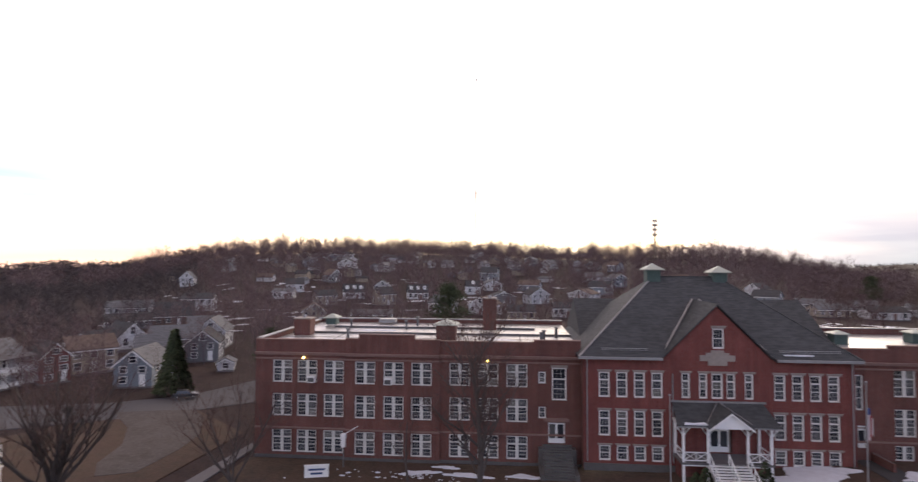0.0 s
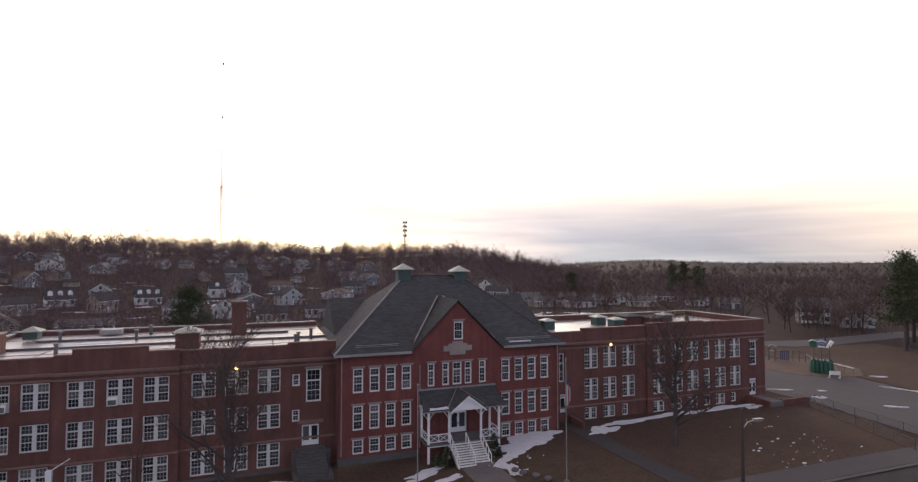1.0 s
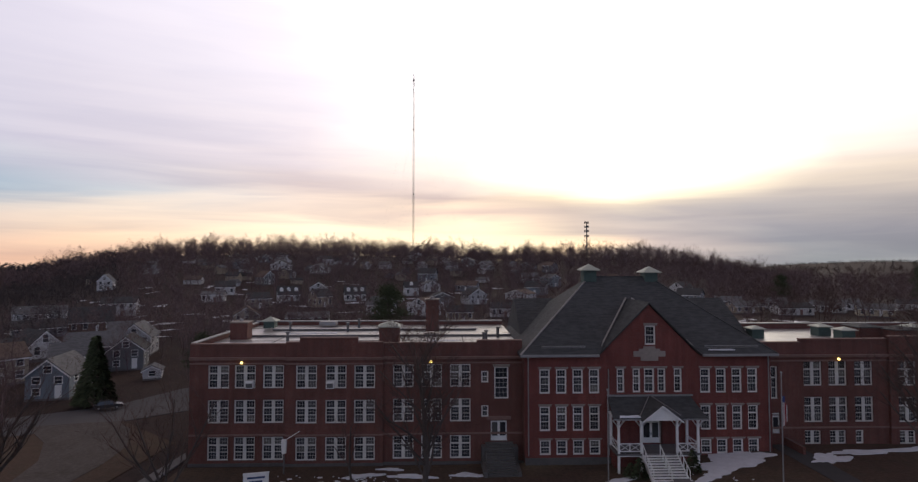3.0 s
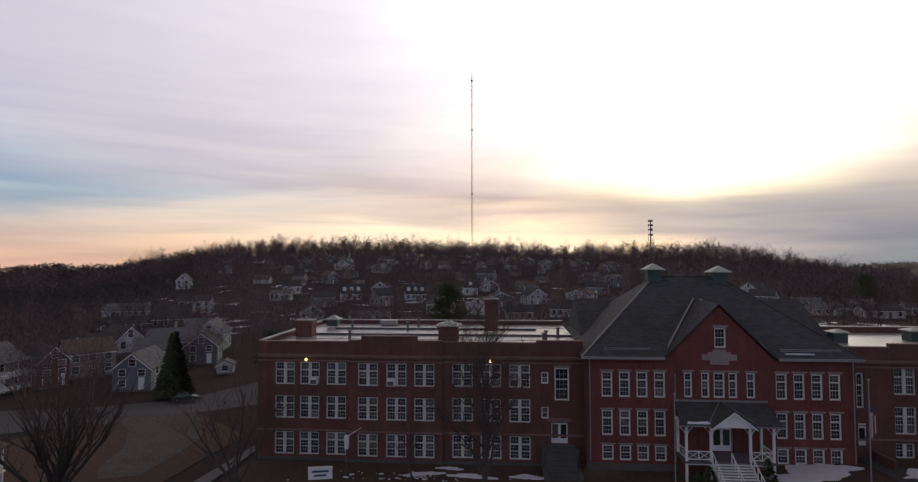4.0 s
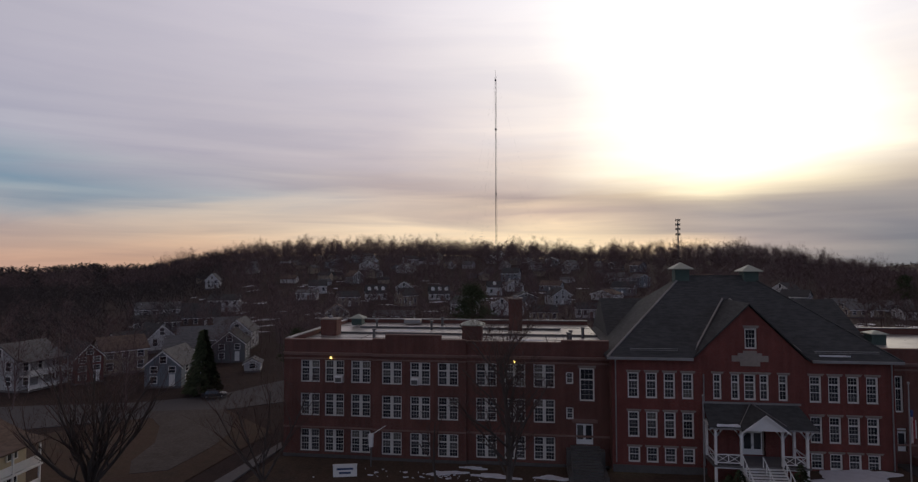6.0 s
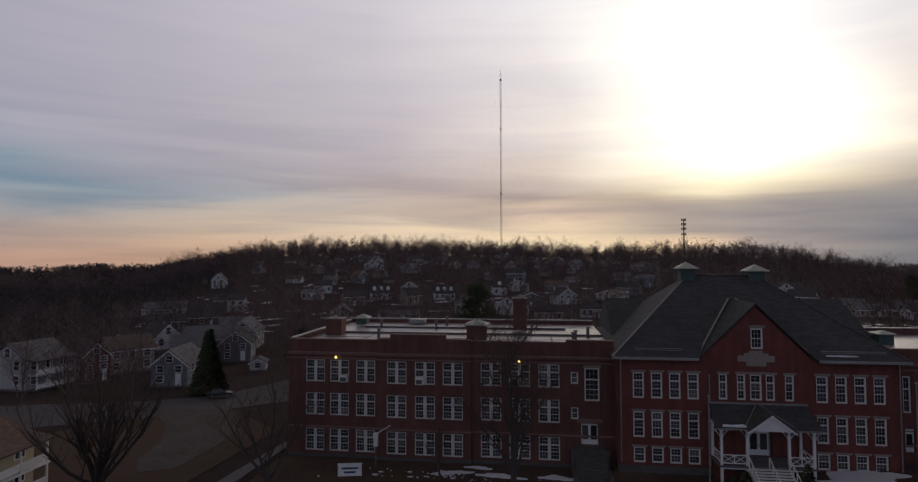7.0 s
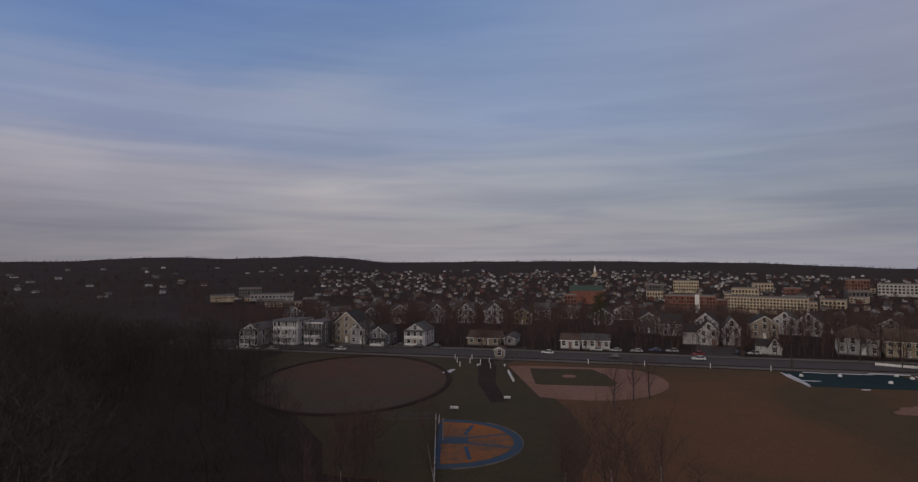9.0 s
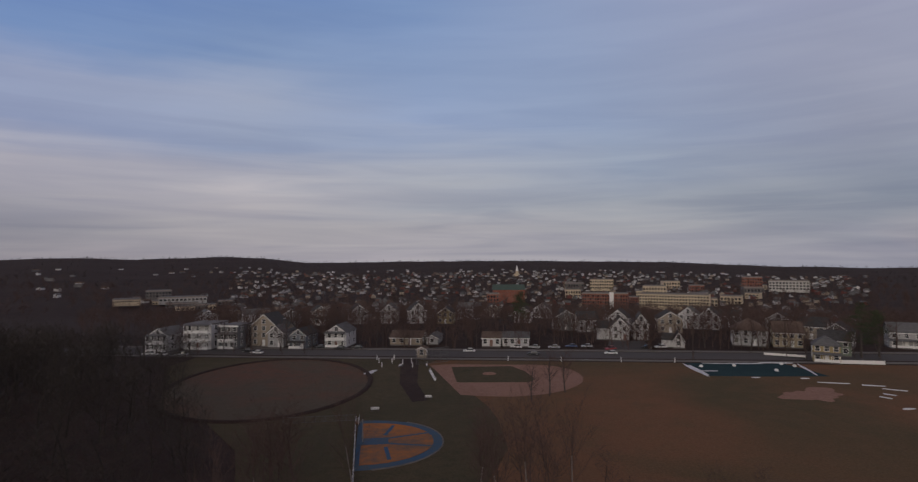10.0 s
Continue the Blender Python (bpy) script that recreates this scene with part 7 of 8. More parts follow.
# ---------------------------------------------------------------- the fields and the street south of them
F0 = -7.97
sheet("field_grass", [(-130, -68.5), (35, -68.5), (41, -80), (53, -93), (69, -105), (81, -124), (93, -142), (94, -158), (-140, -158)], F0 + 0.04, FIELD, "reddish brown winter playing field", "field")
sheet("field_dull", [(36, -68.6), (4, -68.6), (1, -84), (3, -100), (5, -108), (8, -116), (24, -152), (22, -157.9), (95, -157.9), (94, -142), (82, -124), (70, -105), (54, -93), (42, -80)], F0 + 0.06, OLIVE_TURF, "dull olive-brown grass round the court", "field")
oval = [(56.5 + 22.5 * math.cos(a) - 7 * math.sin(a), -125 + 4 * math.cos(a) + 31.0 * math.sin(a)) for a in np.linspace(0, math.tau, 40, endpoint=False)]
sheet("oval_field", oval, F0 + 0.10, CLAY, "bare reddish dirt oval field", "field")
rim_pts = oval + [oval[0]]


def low_bank(pts, h, w, mat, name, label, category):
    """A low rounded bank or kerb along a line, in one piece."""
    f, n = Form(), len(pts)
    for i, (x, y) in enumerate(pts):
        (x0, y0), (x1, y1) = pts[max(i - 1, 0)], pts[min(i + 1, n - 1)]
        q = Vector((y1 - y0, x0 - x1, 0)).normalized() * w / 2
        f.v += [(x - q.x, y - q.y, F0), (x - q.x * 0.4, y - q.y * 0.4, F0 + h), (x + q.x * 0.4, y + q.y * 0.4, F0 + h), (x + q.x, y + q.y, F0)]
    for i in range(n - 1):
        f.f += [(4 * i + j, 4 * i + j + 1, 4 * i + 5 + j, 4 * i + 4 + j) for j in range(3)]
    return single(name, f, mat, label, category)


low_bank(rim_pts, 0.45, 1.5, LITTER, "oval_bank", "low dark earth bank round the oval", "bank")
# the baseball diamond: dirt with a grass infield and a mound
sheet("infield_dirt", [(22.5, -149.5), (18.5, -151.5), (2, -152.2), (-6, -152.6), (-10, -151.4), (-13, -149), (-15.2, -145.6), (-16.5, -141), (-16.8, -136.5), (-16, -131.5), (-14, -127), (-11.2, -123), (-7.5, -119.6), (-3.5, -117.4), (1, -116.4), (6, -116.3), (11.3, -117.2)], F0 + 0.08, DIRT, "pinkish dirt baseball infield", "infield")
sheet("infield_grass", [(16.6, -147.6), (0.6, -149.8), (-3.0, -143), (-5.2, -134), (-3.6, -130.5), (12.4, -129.0), (13.4, -129.6)], F0 + 0.12, OLIVE_TURF, "dull green infield grass", "infield")
single("pitcher_mound", Form().ball((0, 0, 0), 1.8, 16, 6, 0.16), DIRT, "low round dirt pitching mound", "mound", pose(6.1, -139.5, F0 + 0.1))
sheet("second_infield", wavy(-62.6, -122.7, 6.4, 5.0, 40, 0.5, 3, 0.6), F0 + 0.09, DIRT, "pinkish dirt infield at the field's far side", "infield")
sheet("path_fields", [(33, -160), (27.5, -160), (22.5, -128), (17.5, -112), (20.5, -110.5), (26.5, -127)], F0 + 0.075, LITTER, "worn bare earth path between the fields", "path")
# painted half court
orange, blue = material("orange_court", (0.42, 0.145, 0.03), 0.85, (0.17, 0.105, 0.07), (1.3, 6), 0.26, spec=0.2), material("blue_court", (0.035, 0.095, 0.19), 0.85, (0.075, 0.10, 0.12), (1.1, 6), 0.3, spec=0.2)


def court_outline(k):
    a, b = Vector((21.9, -73.4)), Vector((27.6, -96.6))
    mid = (a + b) / 2
    u, w = (b - a) / 2, Vector((-13.2, -3.0))
    pts = [mid - u * k, mid + u * k]
    for i in range(1, 20):
        t = math.pi * i / 20
        pts.append(mid + u * k * math.cos(t) + w * k * math.sin(t) ** 0.9)
    off = w * (1 - k) * 0.35
    return [(p.x + off.x, p.y + off.y) for p in pts]


sheet("court", court_outline(1.0), F0 + 0.10, blue, "blue-bordered half basketball court", "court")
sheet("court_floor", court_outline(0.84), F0 + 0.14, orange, "faded orange court floor with blue lanes", "court")
mid = Vector((24.75, -85.0))
u, wv = Vector((0.238, -0.971)), Vector((-0.971, -0.238))


def strip(p0, p1, hw, z, name="court_lane"):
    d = (p1 - p0).normalized()
    n = Vector((-d.y, d.x)) * hw
    return single(name, Form().slab([tuple(p0 - n), tuple(p1 - n), tuple(p1 + n), tuple(p0 + n)], z - 0.1, z), blue, "blue painted lane of the court", "court", kind="structure")


strip(mid + wv * 0.3, mid + wv * 5.0, 1.6, F0 + 0.165)
for k, e in ((-8.5, 5.0), (-3.5, 11.5), (3.0, 11.5), (8.0, 6.0)):
    strip(mid + wv * 4.5 + u * (k * 0.35), mid + wv * e + u * k, 0.3, F0 + 0.158)


def hoop():
    p = mid + wv * 1.0
    t = thing("basketball_hoop", "grey steel basketball hoop with a white board", "hoop", pose(p.x, p.y, F0 + 0.1, 0, 0, 100))
    part("pole", Form().tube((0, 0, 0), (0, 0, 3.6), 0.09, 0.08, 6), ZINC, t)
    part("backboard", Form().box(-0.9, -0.65, 2.8, 0.9, -0.6, 3.9), WHITE, t)
    part("arm", Form().tube((0, 0, 3.3), (0, -0.6, 3.3), 0.05, 0.05, 5), ZINC, t)
    part("rim", Form().tube((0, -0.7, 3.05), (0, -1.15, 3.05), 0.22, 0.22, 10), orange, t)


hoop()


def court_fence():
    t = thing("court_fence", "pale blue-white board fence along the court", "fence", pose(0, 0, F0))
    a, b = Vector((20.2, -67.5)), Vector((28.1, -96.4))
    n = 14
    pale = material("pale_blue_paint", (0.36, 0.38, 0.45), 0.7, (0.28, 0.30, 0.36))
    for i in range(n + 1):
        p = a.lerp(b, i / n)
        part("post", Form().tube((p.x, p.y, -0.1), (p.x, p.y, 1.0), 0.08, 0.08, 6), WHITE, t)
        if i < n:
            q = a.lerp(b, (i + 1) / n)
            part("board", Form().prism([(p.x - 0.03, p.y, 0.15), (q.x - 0.03, q.y, 0.15), (q.x - 0.03, q.y, 0.8), (p.x - 0.03, p.y, 0.8)], [(p.x + 0.05, p.y, 0.15), (q.x + 0.05, q.y, 0.15), (q.x + 0.05, q.y, 0.8), (p.x + 0.05, p.y, 0.8)]), pale, t)


court_fence()
chain_fence([(28.2, -97.0), (40.5, -94.0)], 1.1, 1.7, "thin grey steel rail beside the court")
low_bank(court_outline(1.015)[5:], 0.22, 0.3, CONCRETE, "court_kerb", "curved pale concrete kerb round the court", "kerb")
# the dark blue covered rink
sheet("rink", [(-46.9, -157.6), (-47.8, -140.6), (-60, -140.8), (-76.2, -142.0), (-75.2, -150), (-73.2, -158.2)], F0 + 0.11, material("dark_teal_cover", (0.018, 0.042, 0.050), 0.95, (0.03, 0.06, 0.066), (2.0, 5), spec=0.1), "flat dark teal covered rink", "rink")
for i, (x, y, rx, ry, tn) in enumerate(((-47.0, -148, 0.7, 8.5, 0.05), (-49.5, -146.5, 2.2, 0.35, 0.1), (-62, -157.6, 6, 0.4, 0), (-55, -157.4, 3, 0.35, 0), (-75.2, -150, 0.35, 7.5, -0.2), (-72, -159.4, 4, 0.3, 0.0), (-58, -139.2, 0.8, 0.3, 0), (-69, -138.9, 0.9, 0.3, 0), (36.6, -139, 1.0, 2.4, -0.2), (-74, -112, 1.4, 0.3, 0.3), (-73, -134.2, 3, 0.2, -0.2), (-75.5, -120.8, 0.9, 0.25, -0.9), (-78, -123.5, 1.0, 0.2, -0.8), (-82, -128, 1.6, 0.2, -0.5), (-80, -132.0, 2.2, 0.18, -0.25), (-15, -160.3, 8, 0.25, 0))):
    single("snow_patch", Form().slab(wavy(x, y, rx, ry, 24, 0.4, 60 + i, tn), F0, F0 + 0.2), SNOW, "thin strip of old snow beside the field", "snow", kind="structure")
for x, y in ((-58.5, -153.5), (-66.5, -147.5), (-72, -156.8), (-74, -154), (-49.5, -152)):
    single("white_dome", Form().ball((0, 0, 0.15), 0.5, 10, 6, 0.9), WHITE, "small white rounded cover on the rink", "cover", pose(x, y, F0 + 0.15), "covers on the rink")
def picket_fence(p, q, h=1.1):
    a, b = Vector(p), Vector(q)
    n = max(2, int((b - a).length / 2.2))
    t = thing("picket_fence", "low white-painted wooden fence beside the yellow house", "fence", pose(0, 0, F0))
    for i in range(n + 1):
        c = a.lerp(b, i / n)
        part("post", Form().box(c.x - 0.07, c.y - 0.07, 0, c.x + 0.07, c.y + 0.07, h + 0.1), WHITE, t)
        if i < n:
            d = a.lerp(b, (i + 1) / n)
            part("board", Form().prism([(c.x, c.y - 0.02, 0.12), (d.x, d.y - 0.02, 0.12), (d.x, d.y - 0.02, h), (c.x, c.y - 0.02, h)], [(c.x, c.y + 0.02, 0.12), (d.x, d.y + 0.02, 0.12), (d.x, d.y + 0.02, h), (c.x, c.y + 0.02, h)]), WHITE, t)


picket_fence((-88.6, -159.2), (-99.0, -158.2))
picket_fence((-74.5, -172.6), (-84.0, -168.5), 0.8)
# street, pavements
sheet("road_south", [(-190, -176.5), (150, -174.0), (150, -163.5), (-190, -165.5)], F0 + 0.09, LOT, "wide grey asphalt street past the fields", "road")
sheet("pavement_south", [(-190, -162.6), (150, -160.6), (150, -158.9), (-190, -160.6)], F0 + 0.2, CONCRETE, "pale concrete pavement beside the street", "pavement")
sheet("pavement_far", [(-190, -180.2), (150, -177.4), (150, -175.2), (-190, -178)], F0 + 0.2, CONCRETE, "pale concrete pavement before the houses", "pavement")
sheet("driveway", [(-30, -180.5), (-44, -181), (-46, -200), (-34, -201)], F0 + 0.07, LOT, "asphalt drive before the white house", "drive")
sheet("corner_lot", [(118, -158), (100, -158), (96, -162.8), (118, -162.8)], F0 + 0.085, ASPHALT, "small asphalt corner lot with parked cars", "parking lot")


def backstop(x, y, turn):
    t = thing("backstop", "tall dark chain-link baseball backstop", "backstop", pose(x, y, F0, 0, 0, turn))
    for px in (-5, -2.5, 0, 2.5, 5):
        part("post", Form().tube((px, 0, 0), (px, 0, 4.2), 0.07, 0.07, 5), STEEL, t)
    f = Form()
    for i in range(44):
        f.tube((-5 + 10 * i / 44, 0, 0), (-5 + 10 * (i + 1) / 44, 0, 4.2), 0.012, 0.012, 3).tube((-5 + 10 * (i + 1) / 44, 0, 0), (-5 + 10 * i / 44, 0, 4.2), 0.012, 0.012, 3)
    part("mesh", f, STEEL, t)
    for z in (0.1, 2.1, 4.2):
        part("rail", Form().tube((-5, 0, z), (5, 0, z), 0.05, 0.05, 5), STEEL, t)


backstop(22.6, -153.5, 35)
house("small brown wooden scorer's booth", 26.8, -160.2, 0, 2.6, 2.6, 2.9, 0.6, "tan", "brown", True, floors=1, cols=1, z=F0, name="booth", category="booth")


def bench(x, y, turn, L=3.0):
    t = thing("bench", "weathered pale wooden bench on the grass", "bench", pose(x, y, F0 + 0.06, 0, 0, turn), "benches by the fields")
    part("seat", Form().box(-L / 2, -0.18, 0.42, L / 2, 0.18, 0.48), WHITE, t)
    part("backrest", Form().box(-L / 2, 0.16, 0.62, L / 2, 0.22, 0.9), WHITE, t)
    for px in (-L * 0.4, L * 0.4):
        part("leg", Form().box(px - 0.05, -0.16, 0, px + 0.05, 0.22, 0.42), STEEL, t)


for x, y, a, L in ((26.3, -103, 10, 1.6), (20.0, -135.0, 104.5, 13.0), (23.5, -148.5, 100, 3.0), (17.6, -113.0, 10, 1.4), (30.4, -147, 60, 1.4)):
    bench(x, y, a, L)
for i, (x, y) in enumerate(((35.4, -146.5), (33.8, -152.0), (30.6, -151.0), (26.9, -146.0), (37.6, -152.4), (39.4, -157.3), (28.5, -153), (34.5, -158), (-13.4, -158), (1.5, -158.1), (-30, -158.2), (-44.6, -158.3))):
    single("bollard", Form().tube((0, 0, 0), (0, 0, 1.3), 0.11, 0.10, 8).ball((0, 0, 1.3), 0.11), WHITE, "short white post beside the path", "post", pose(x, y, F0 + 0.05), "white posts by the fields")


def power_pole(x, y, h, z):
    t = thing("utility_pole", "tall wooden utility pole with a crossarm", "utility pole", pose(x, y, z), "poles along the street")
    part("pole", Form().tube((0, 0, -0.2), (0, 0, h), 0.17, 0.12, 7), WOODPOLE, t)
    part("crossarm", Form().box(-1.2, -0.07, h - 0.9, 1.2, 0.07, h - 0.76), WOODPOLE, t)
    for px in (-1.0, -0.4, 0.4, 1.0):
        part("insulator", Form().tube((px, 0, h - 0.76), (px, 0, h - 0.58), 0.05, 0.04, 6), WHITE, t)


poles = []
for x, y in ((75, -177.2), (42.6, -178.2), (11.8, -178.6), (-23.4, -179.4), (-50.5, -161.5), (-84, -180)):
    power_pole(x, y, 10.5, F0)
    poles.append((x, y))
cable = Form()
for (x0, y0), (x1, y1) in zip(poles[:4], poles[1:4]):
    for off in (-1.0, 1.0):
        for i in range(8):
            k, k2 = i / 8, (i + 1) / 8
            cable.tube((x0 + (x1 - x0) * k, y0 + (y1 - y0) * k + off * 0.1, F0 + 9.9 - 1.6 * k * (1 - k) * 2), (x0 + (x1 - x0) * k2, y0 + (y1 - y0) * k2 + off * 0.1, F0 + 9.9 - 1.6 * k2 * (1 - k2) * 2), 0.02, 0.02, 3)
single("power_cable", cable, BLACK, "sagging black power cables between poles", "cable")

# houses along the street
def street_house(label, x0, x1, y, **kw):
    cx = (x0 + x1) / 2
    return house(label, cx, y, 2, abs(x1 - x0), kw.pop("deep", 10), z=F0, **kw)


street_house("grey two-family house with stacked porches", 109.6, 116.0, -166.0, eave=5.6, rise=1.9, wall="pale", roof="grey", gable_front=True, floors=2, porch=2)
street_house("white flat-roofed three-decker with stacked porches", 98.0, 107.0, -171.5, eave=8.3, rise=0, wall="white", roof="tar", flat=True, floors=3, porch=3)
street_house("grey flat-roofed three-decker with stacked porches", 90.0, 96.2, -173.5, eave=7.6, rise=0, wall="grey", roof="tar", flat=True, floors=3, porch=2)
street_house("tall tan house with steep gables and bay", 79.5, 88.5, -179.5, eave=7.2, rise=3.8, wall="tan", roof="dark", gable_front=True, floors=3, porch=0, wing=(3.0, 7, 5.5, 2.4, 1))
street_house("pale house with a small front gable", 76.0, 81.5, -177.0, eave=5.2, rise=2.2, wall="pale", roof="grey", gable_front=True, floors=2, cols=2)
street_house("small dark blue house with a porch", 67.6, 72.9, -175.2, eave=4.6, rise=2.0, wall="blue", roof="dark", gable_front=True, floors=2, cols=2, porch=1)
street_house("white gabled two-family house with a porch", 55.0, 62.0, -178.6, eave=5.2, rise=2.3, wall="white", roof="grey", gable_front=True, floors=2, porch=2)
street_house("low tan bungalow with a broad roof", 30.8, 41.8, -185, eave=2.7, rise=1.7, wall="tan", roof="brown", gable_front=False, floors=1, cols=4)
street_house("small pale grey garage beside the bungalow", 25.6, 29.6, -187, eave=2.4, rise=1.0, wall="pale", roof="grey", gable_front=True, floors=1, cols=1, name="garage", category="garage")
street_house("long low white building with a grey roof", -5.2, 3.6, -184.0, eave=3.0, rise=1.4, wall="white", roof="grey", gable_front=False, floors=1, cols=4)
street_house("low white house with brown roof", 4.2, 10.3, -183.2, eave=3.0, rise=1.4, wall="white", roof="brown", gable_front=False, floors=1, cols=3)
house("white house with several gables and an outside stair", -37.8, -200, 8, 6.0, 9, 5.2, 3.0, "white", "dark", True, floors=2, cols=2, z=F0, wing=(5, 7, 4.4, 2.0, -1))
house("white gabled house beside a drive", -45.4, -201.5, 8, 5.2, 9, 6.2, 3.2, "white", "grey", True, floors=2, cols=2, z=F0)
house("tiny white cottage with pointed gables", -53.2, -184, 12, 3.4, 5, 2.6, 2.6, "white", "dark", True, floors=1, cols=1, z=F0, wing=(3.4, 4, 2.6, 1.8, -1))
house("large cream house with brown hipped roof", -77.5, -189.5, 18, 10.5, 10, 5.4, 3.4, "pale", "brown", False, hip=True, floors=2, cols=4, z=F0)
house("large tan house wing with orange-brown roof", -88.0, -186.5, 18, 8.5, 9, 5.0, 3.0, "cream", "brown", False, floors=2, cols=4, z=F0)
house("small yellow house with a grey roof", -85.6, -160.4, 24, 6.4, 7.5, 4.8, 2.4, "yellow", "grey", False, hip=True, floors=2, cols=3, z=F0, porch=1)
house("dark green house among bare trees", -94.0, -172.0, 28, 8.0, 8, 4.6, 2.4, "green", "dark", False, floors=2, cols=3, z=F0)
for b, d, w, wl, e, r, gf in ((157.5, 268, 7, "grey", 6.0, 2.6, True), (164.2, 272, 8, "pale", 6.4, 3.2, True), (167.2, 270, 8, "white", 6.4, 3.4, True), (170.2, 266, 8, "white", 6.6, 3.6, True), (173.0, 262, 7.5, "yellow", 5.6, 2.2, True), (175.0, 300, 8, "pale", 6.0, 3.0, False), (160.4, 275, 7, "brown", 7.0, 2.4, True),
                              (-179.0, 268, 8, "white", 5.5, 2.6, True), (-174.6, 232, 9, "grey", 5.5, 3.0, True), (-172.4, 226, 8, "pale", 5.0, 3.0, False), (-169.5, 230, 8, "white", 5.8, 3.2, True), (-164.6, 232, 9, "tan", 5.8, 2.8, True), (-163.0, 258, 8, "white", 6.2, 3.2, True), (-161.2, 256, 8, "white", 6.0, 3.4, True),
                              (-159.5, 290, 9, "grey", 5.4, 2.6, False), (-155.5, 262, 9, "pale", 5.4, 2.8, True), (-153.0, 232, 9, "tan", 5.0, 2.8, False), (-151.2, 214, 8, "grey", 5.2, 2.8, True), (-146.5, 225, 9, "pale", 5.2, 2.6, False), (178.0, 330, 9, "tan", 5.4, 2.8, True), (-177.0, 345, 10, "white", 6, 3, True), (150.0, 300, 9, "pale", 6, 2.8, True), (154.0, 330, 9, "white", 6, 2.8, False)):
    x, y = polar(b, d)
    house(f"{wl} {'front-gabled ' if gf else ''}house behind bare street trees", x, y, toward(x, y) + (8 if int(b) % 2 else -10), w, 9, e, r, wl, "dark" if int(d) % 3 else "grey", gf, floors=2 if e > 4 else 1, cols=3, porch=1 if int(d) % 2 else 0)
    taken.append((x, y))
for c, x, y, h, v in (("white", 13.8, -172.6, 90, False), ("white", -29.4, -170.8, 90, False), ("dark", -6.0, -168.2, 90, False), ("red", -30.8, -179.5, 60, False), ("white", 70.6, -176.0, 80, True), ("dark", 63.6, -177.0, 80, False), ("dark", 56.5, -175.8, 85, False), ("white", 112.5, -161.0, 85, False), ("white", 107.5, -160.2, 95, False), ("silver", 101.5, -160.8, 85, False),
                      ("white", -1.0, -181.6, 100, False), ("silver", -6.8, -181.2, 95, False), ("silver", -13.2, -181.4, 92, False), ("dark", 84.0, -168.5, 90, False), ("white", 79.5, -165.2, 90, False), ("blue", -19, -184, 85, False), ("silver", -24, -184, 85, False), ("dark", -43, -183.5, 80, False), ("white", -47.5, -184.2, 80, False), ("dark", 51.0, -177, 88, False)):
    car(c, x, y, h, F0 + 0.1, v, 0.82)

# ---------------------------------------------------------------- the town
def block(label, b, d, w, deep, h, wall, rows, cols, face=0.0, name="building", bands=None, sink=3.0, z=None):
    """A flat-roofed block with its windows, front centre at a bearing and distance."""
    x, y = polar(b, d)
    g = float(land(x, y)) if z is None else z
    t = thing(name, label, "building", pose(x, y, g, 0, 0, 180 - toward(x, y) - face))
    part("wall", Form().box(-w / 2, 0, -sink, w / 2, deep, h), wall, t)
    part("roof", Form().box(-w / 2 + 0.5, 0.5, h, w / 2 - 0.5, deep - 0.5, h + 0.5), TAR, t)
    part("cornice", Form().box(-w / 2 - 0.3, -0.3, h - 0.8, w / 2 + 0.3, 0, h + 0.2), STONE, t)
    fh = (h - 1.5) / rows
    ww, wh = w / cols * 0.6, fh * 0.62
    fr = Form().box(-ww / 2 - 0.15, -0.12, -0.2, ww / 2 + 0.15, -0.01, wh + 0.15).mesh("window", wall)
    pn = Form().box(-ww / 2, -0.2, 0, ww / 2, -0.13, wh).mesh("pane", GLASS)
    for r in range(rows):
        for c in range(cols):
            o = part("window", fr, None, t, "", pose(-w / 2 + w * (c + 0.5) / cols, 0, 0.8 + r * fh))
            part("pane", pn, None, o)
    return t


BEIGE = material("beige_concrete", (0.60, 0.50, 0.35), 0.85, (0.50, 0.41, 0.30), (1.5, 5))
b1 = block("five-storey red brick apartment block with a white stair tower", -170.75, 575, 45, 14, 17.5, BRICK_OLD, 5, 18, 6, z=-29.5)
part("stair_tower", Form().box(5, -0.9, -3, 9, -0.25, 18.5), WHITE, b1, "white stair tower")
block("long beige mill building with rows of dark windows", -164.3, 600, 67, 16, 13.5, BEIGE, 4, 24, 8, z=-27.0)
block("low beige building behind the mill", -166.0, 690, 26, 14, 15, BEIGE, 3, 8, 4, z=-24)
block("pale office building in the town", -171.0, 860, 34, 16, 15, BEIGE, 3, 10, z=-22)
block("brown and white hospital buildings on the rise", -157.5, 900, 26, 18, 18, BRICK_OLD, 4, 8, z=-22)
block("long white building on the rise", -154.6, 880, 48, 18, 13, material("white_concrete", (0.55, 0.53, 0.5), 0.85, (0.45, 0.43, 0.41)), 3, 12, z=-21)
block("white flat-roofed shop building", 143.4, 640, 24, 20, 3.6, BEIGE, 1, 14, z=-18.5)
block("long low white shop building", 147.9, 660, 46, 20, 4.6, material("grey_concrete", (0.42, 0.41, 0.40), 0.85, (0.35, 0.34, 0.33)), 1, 12, z=-20)
block("grey office block behind the shops", 145.9, 720, 26, 18, 8, CONCRETE, 2, 8, z=-18.5)
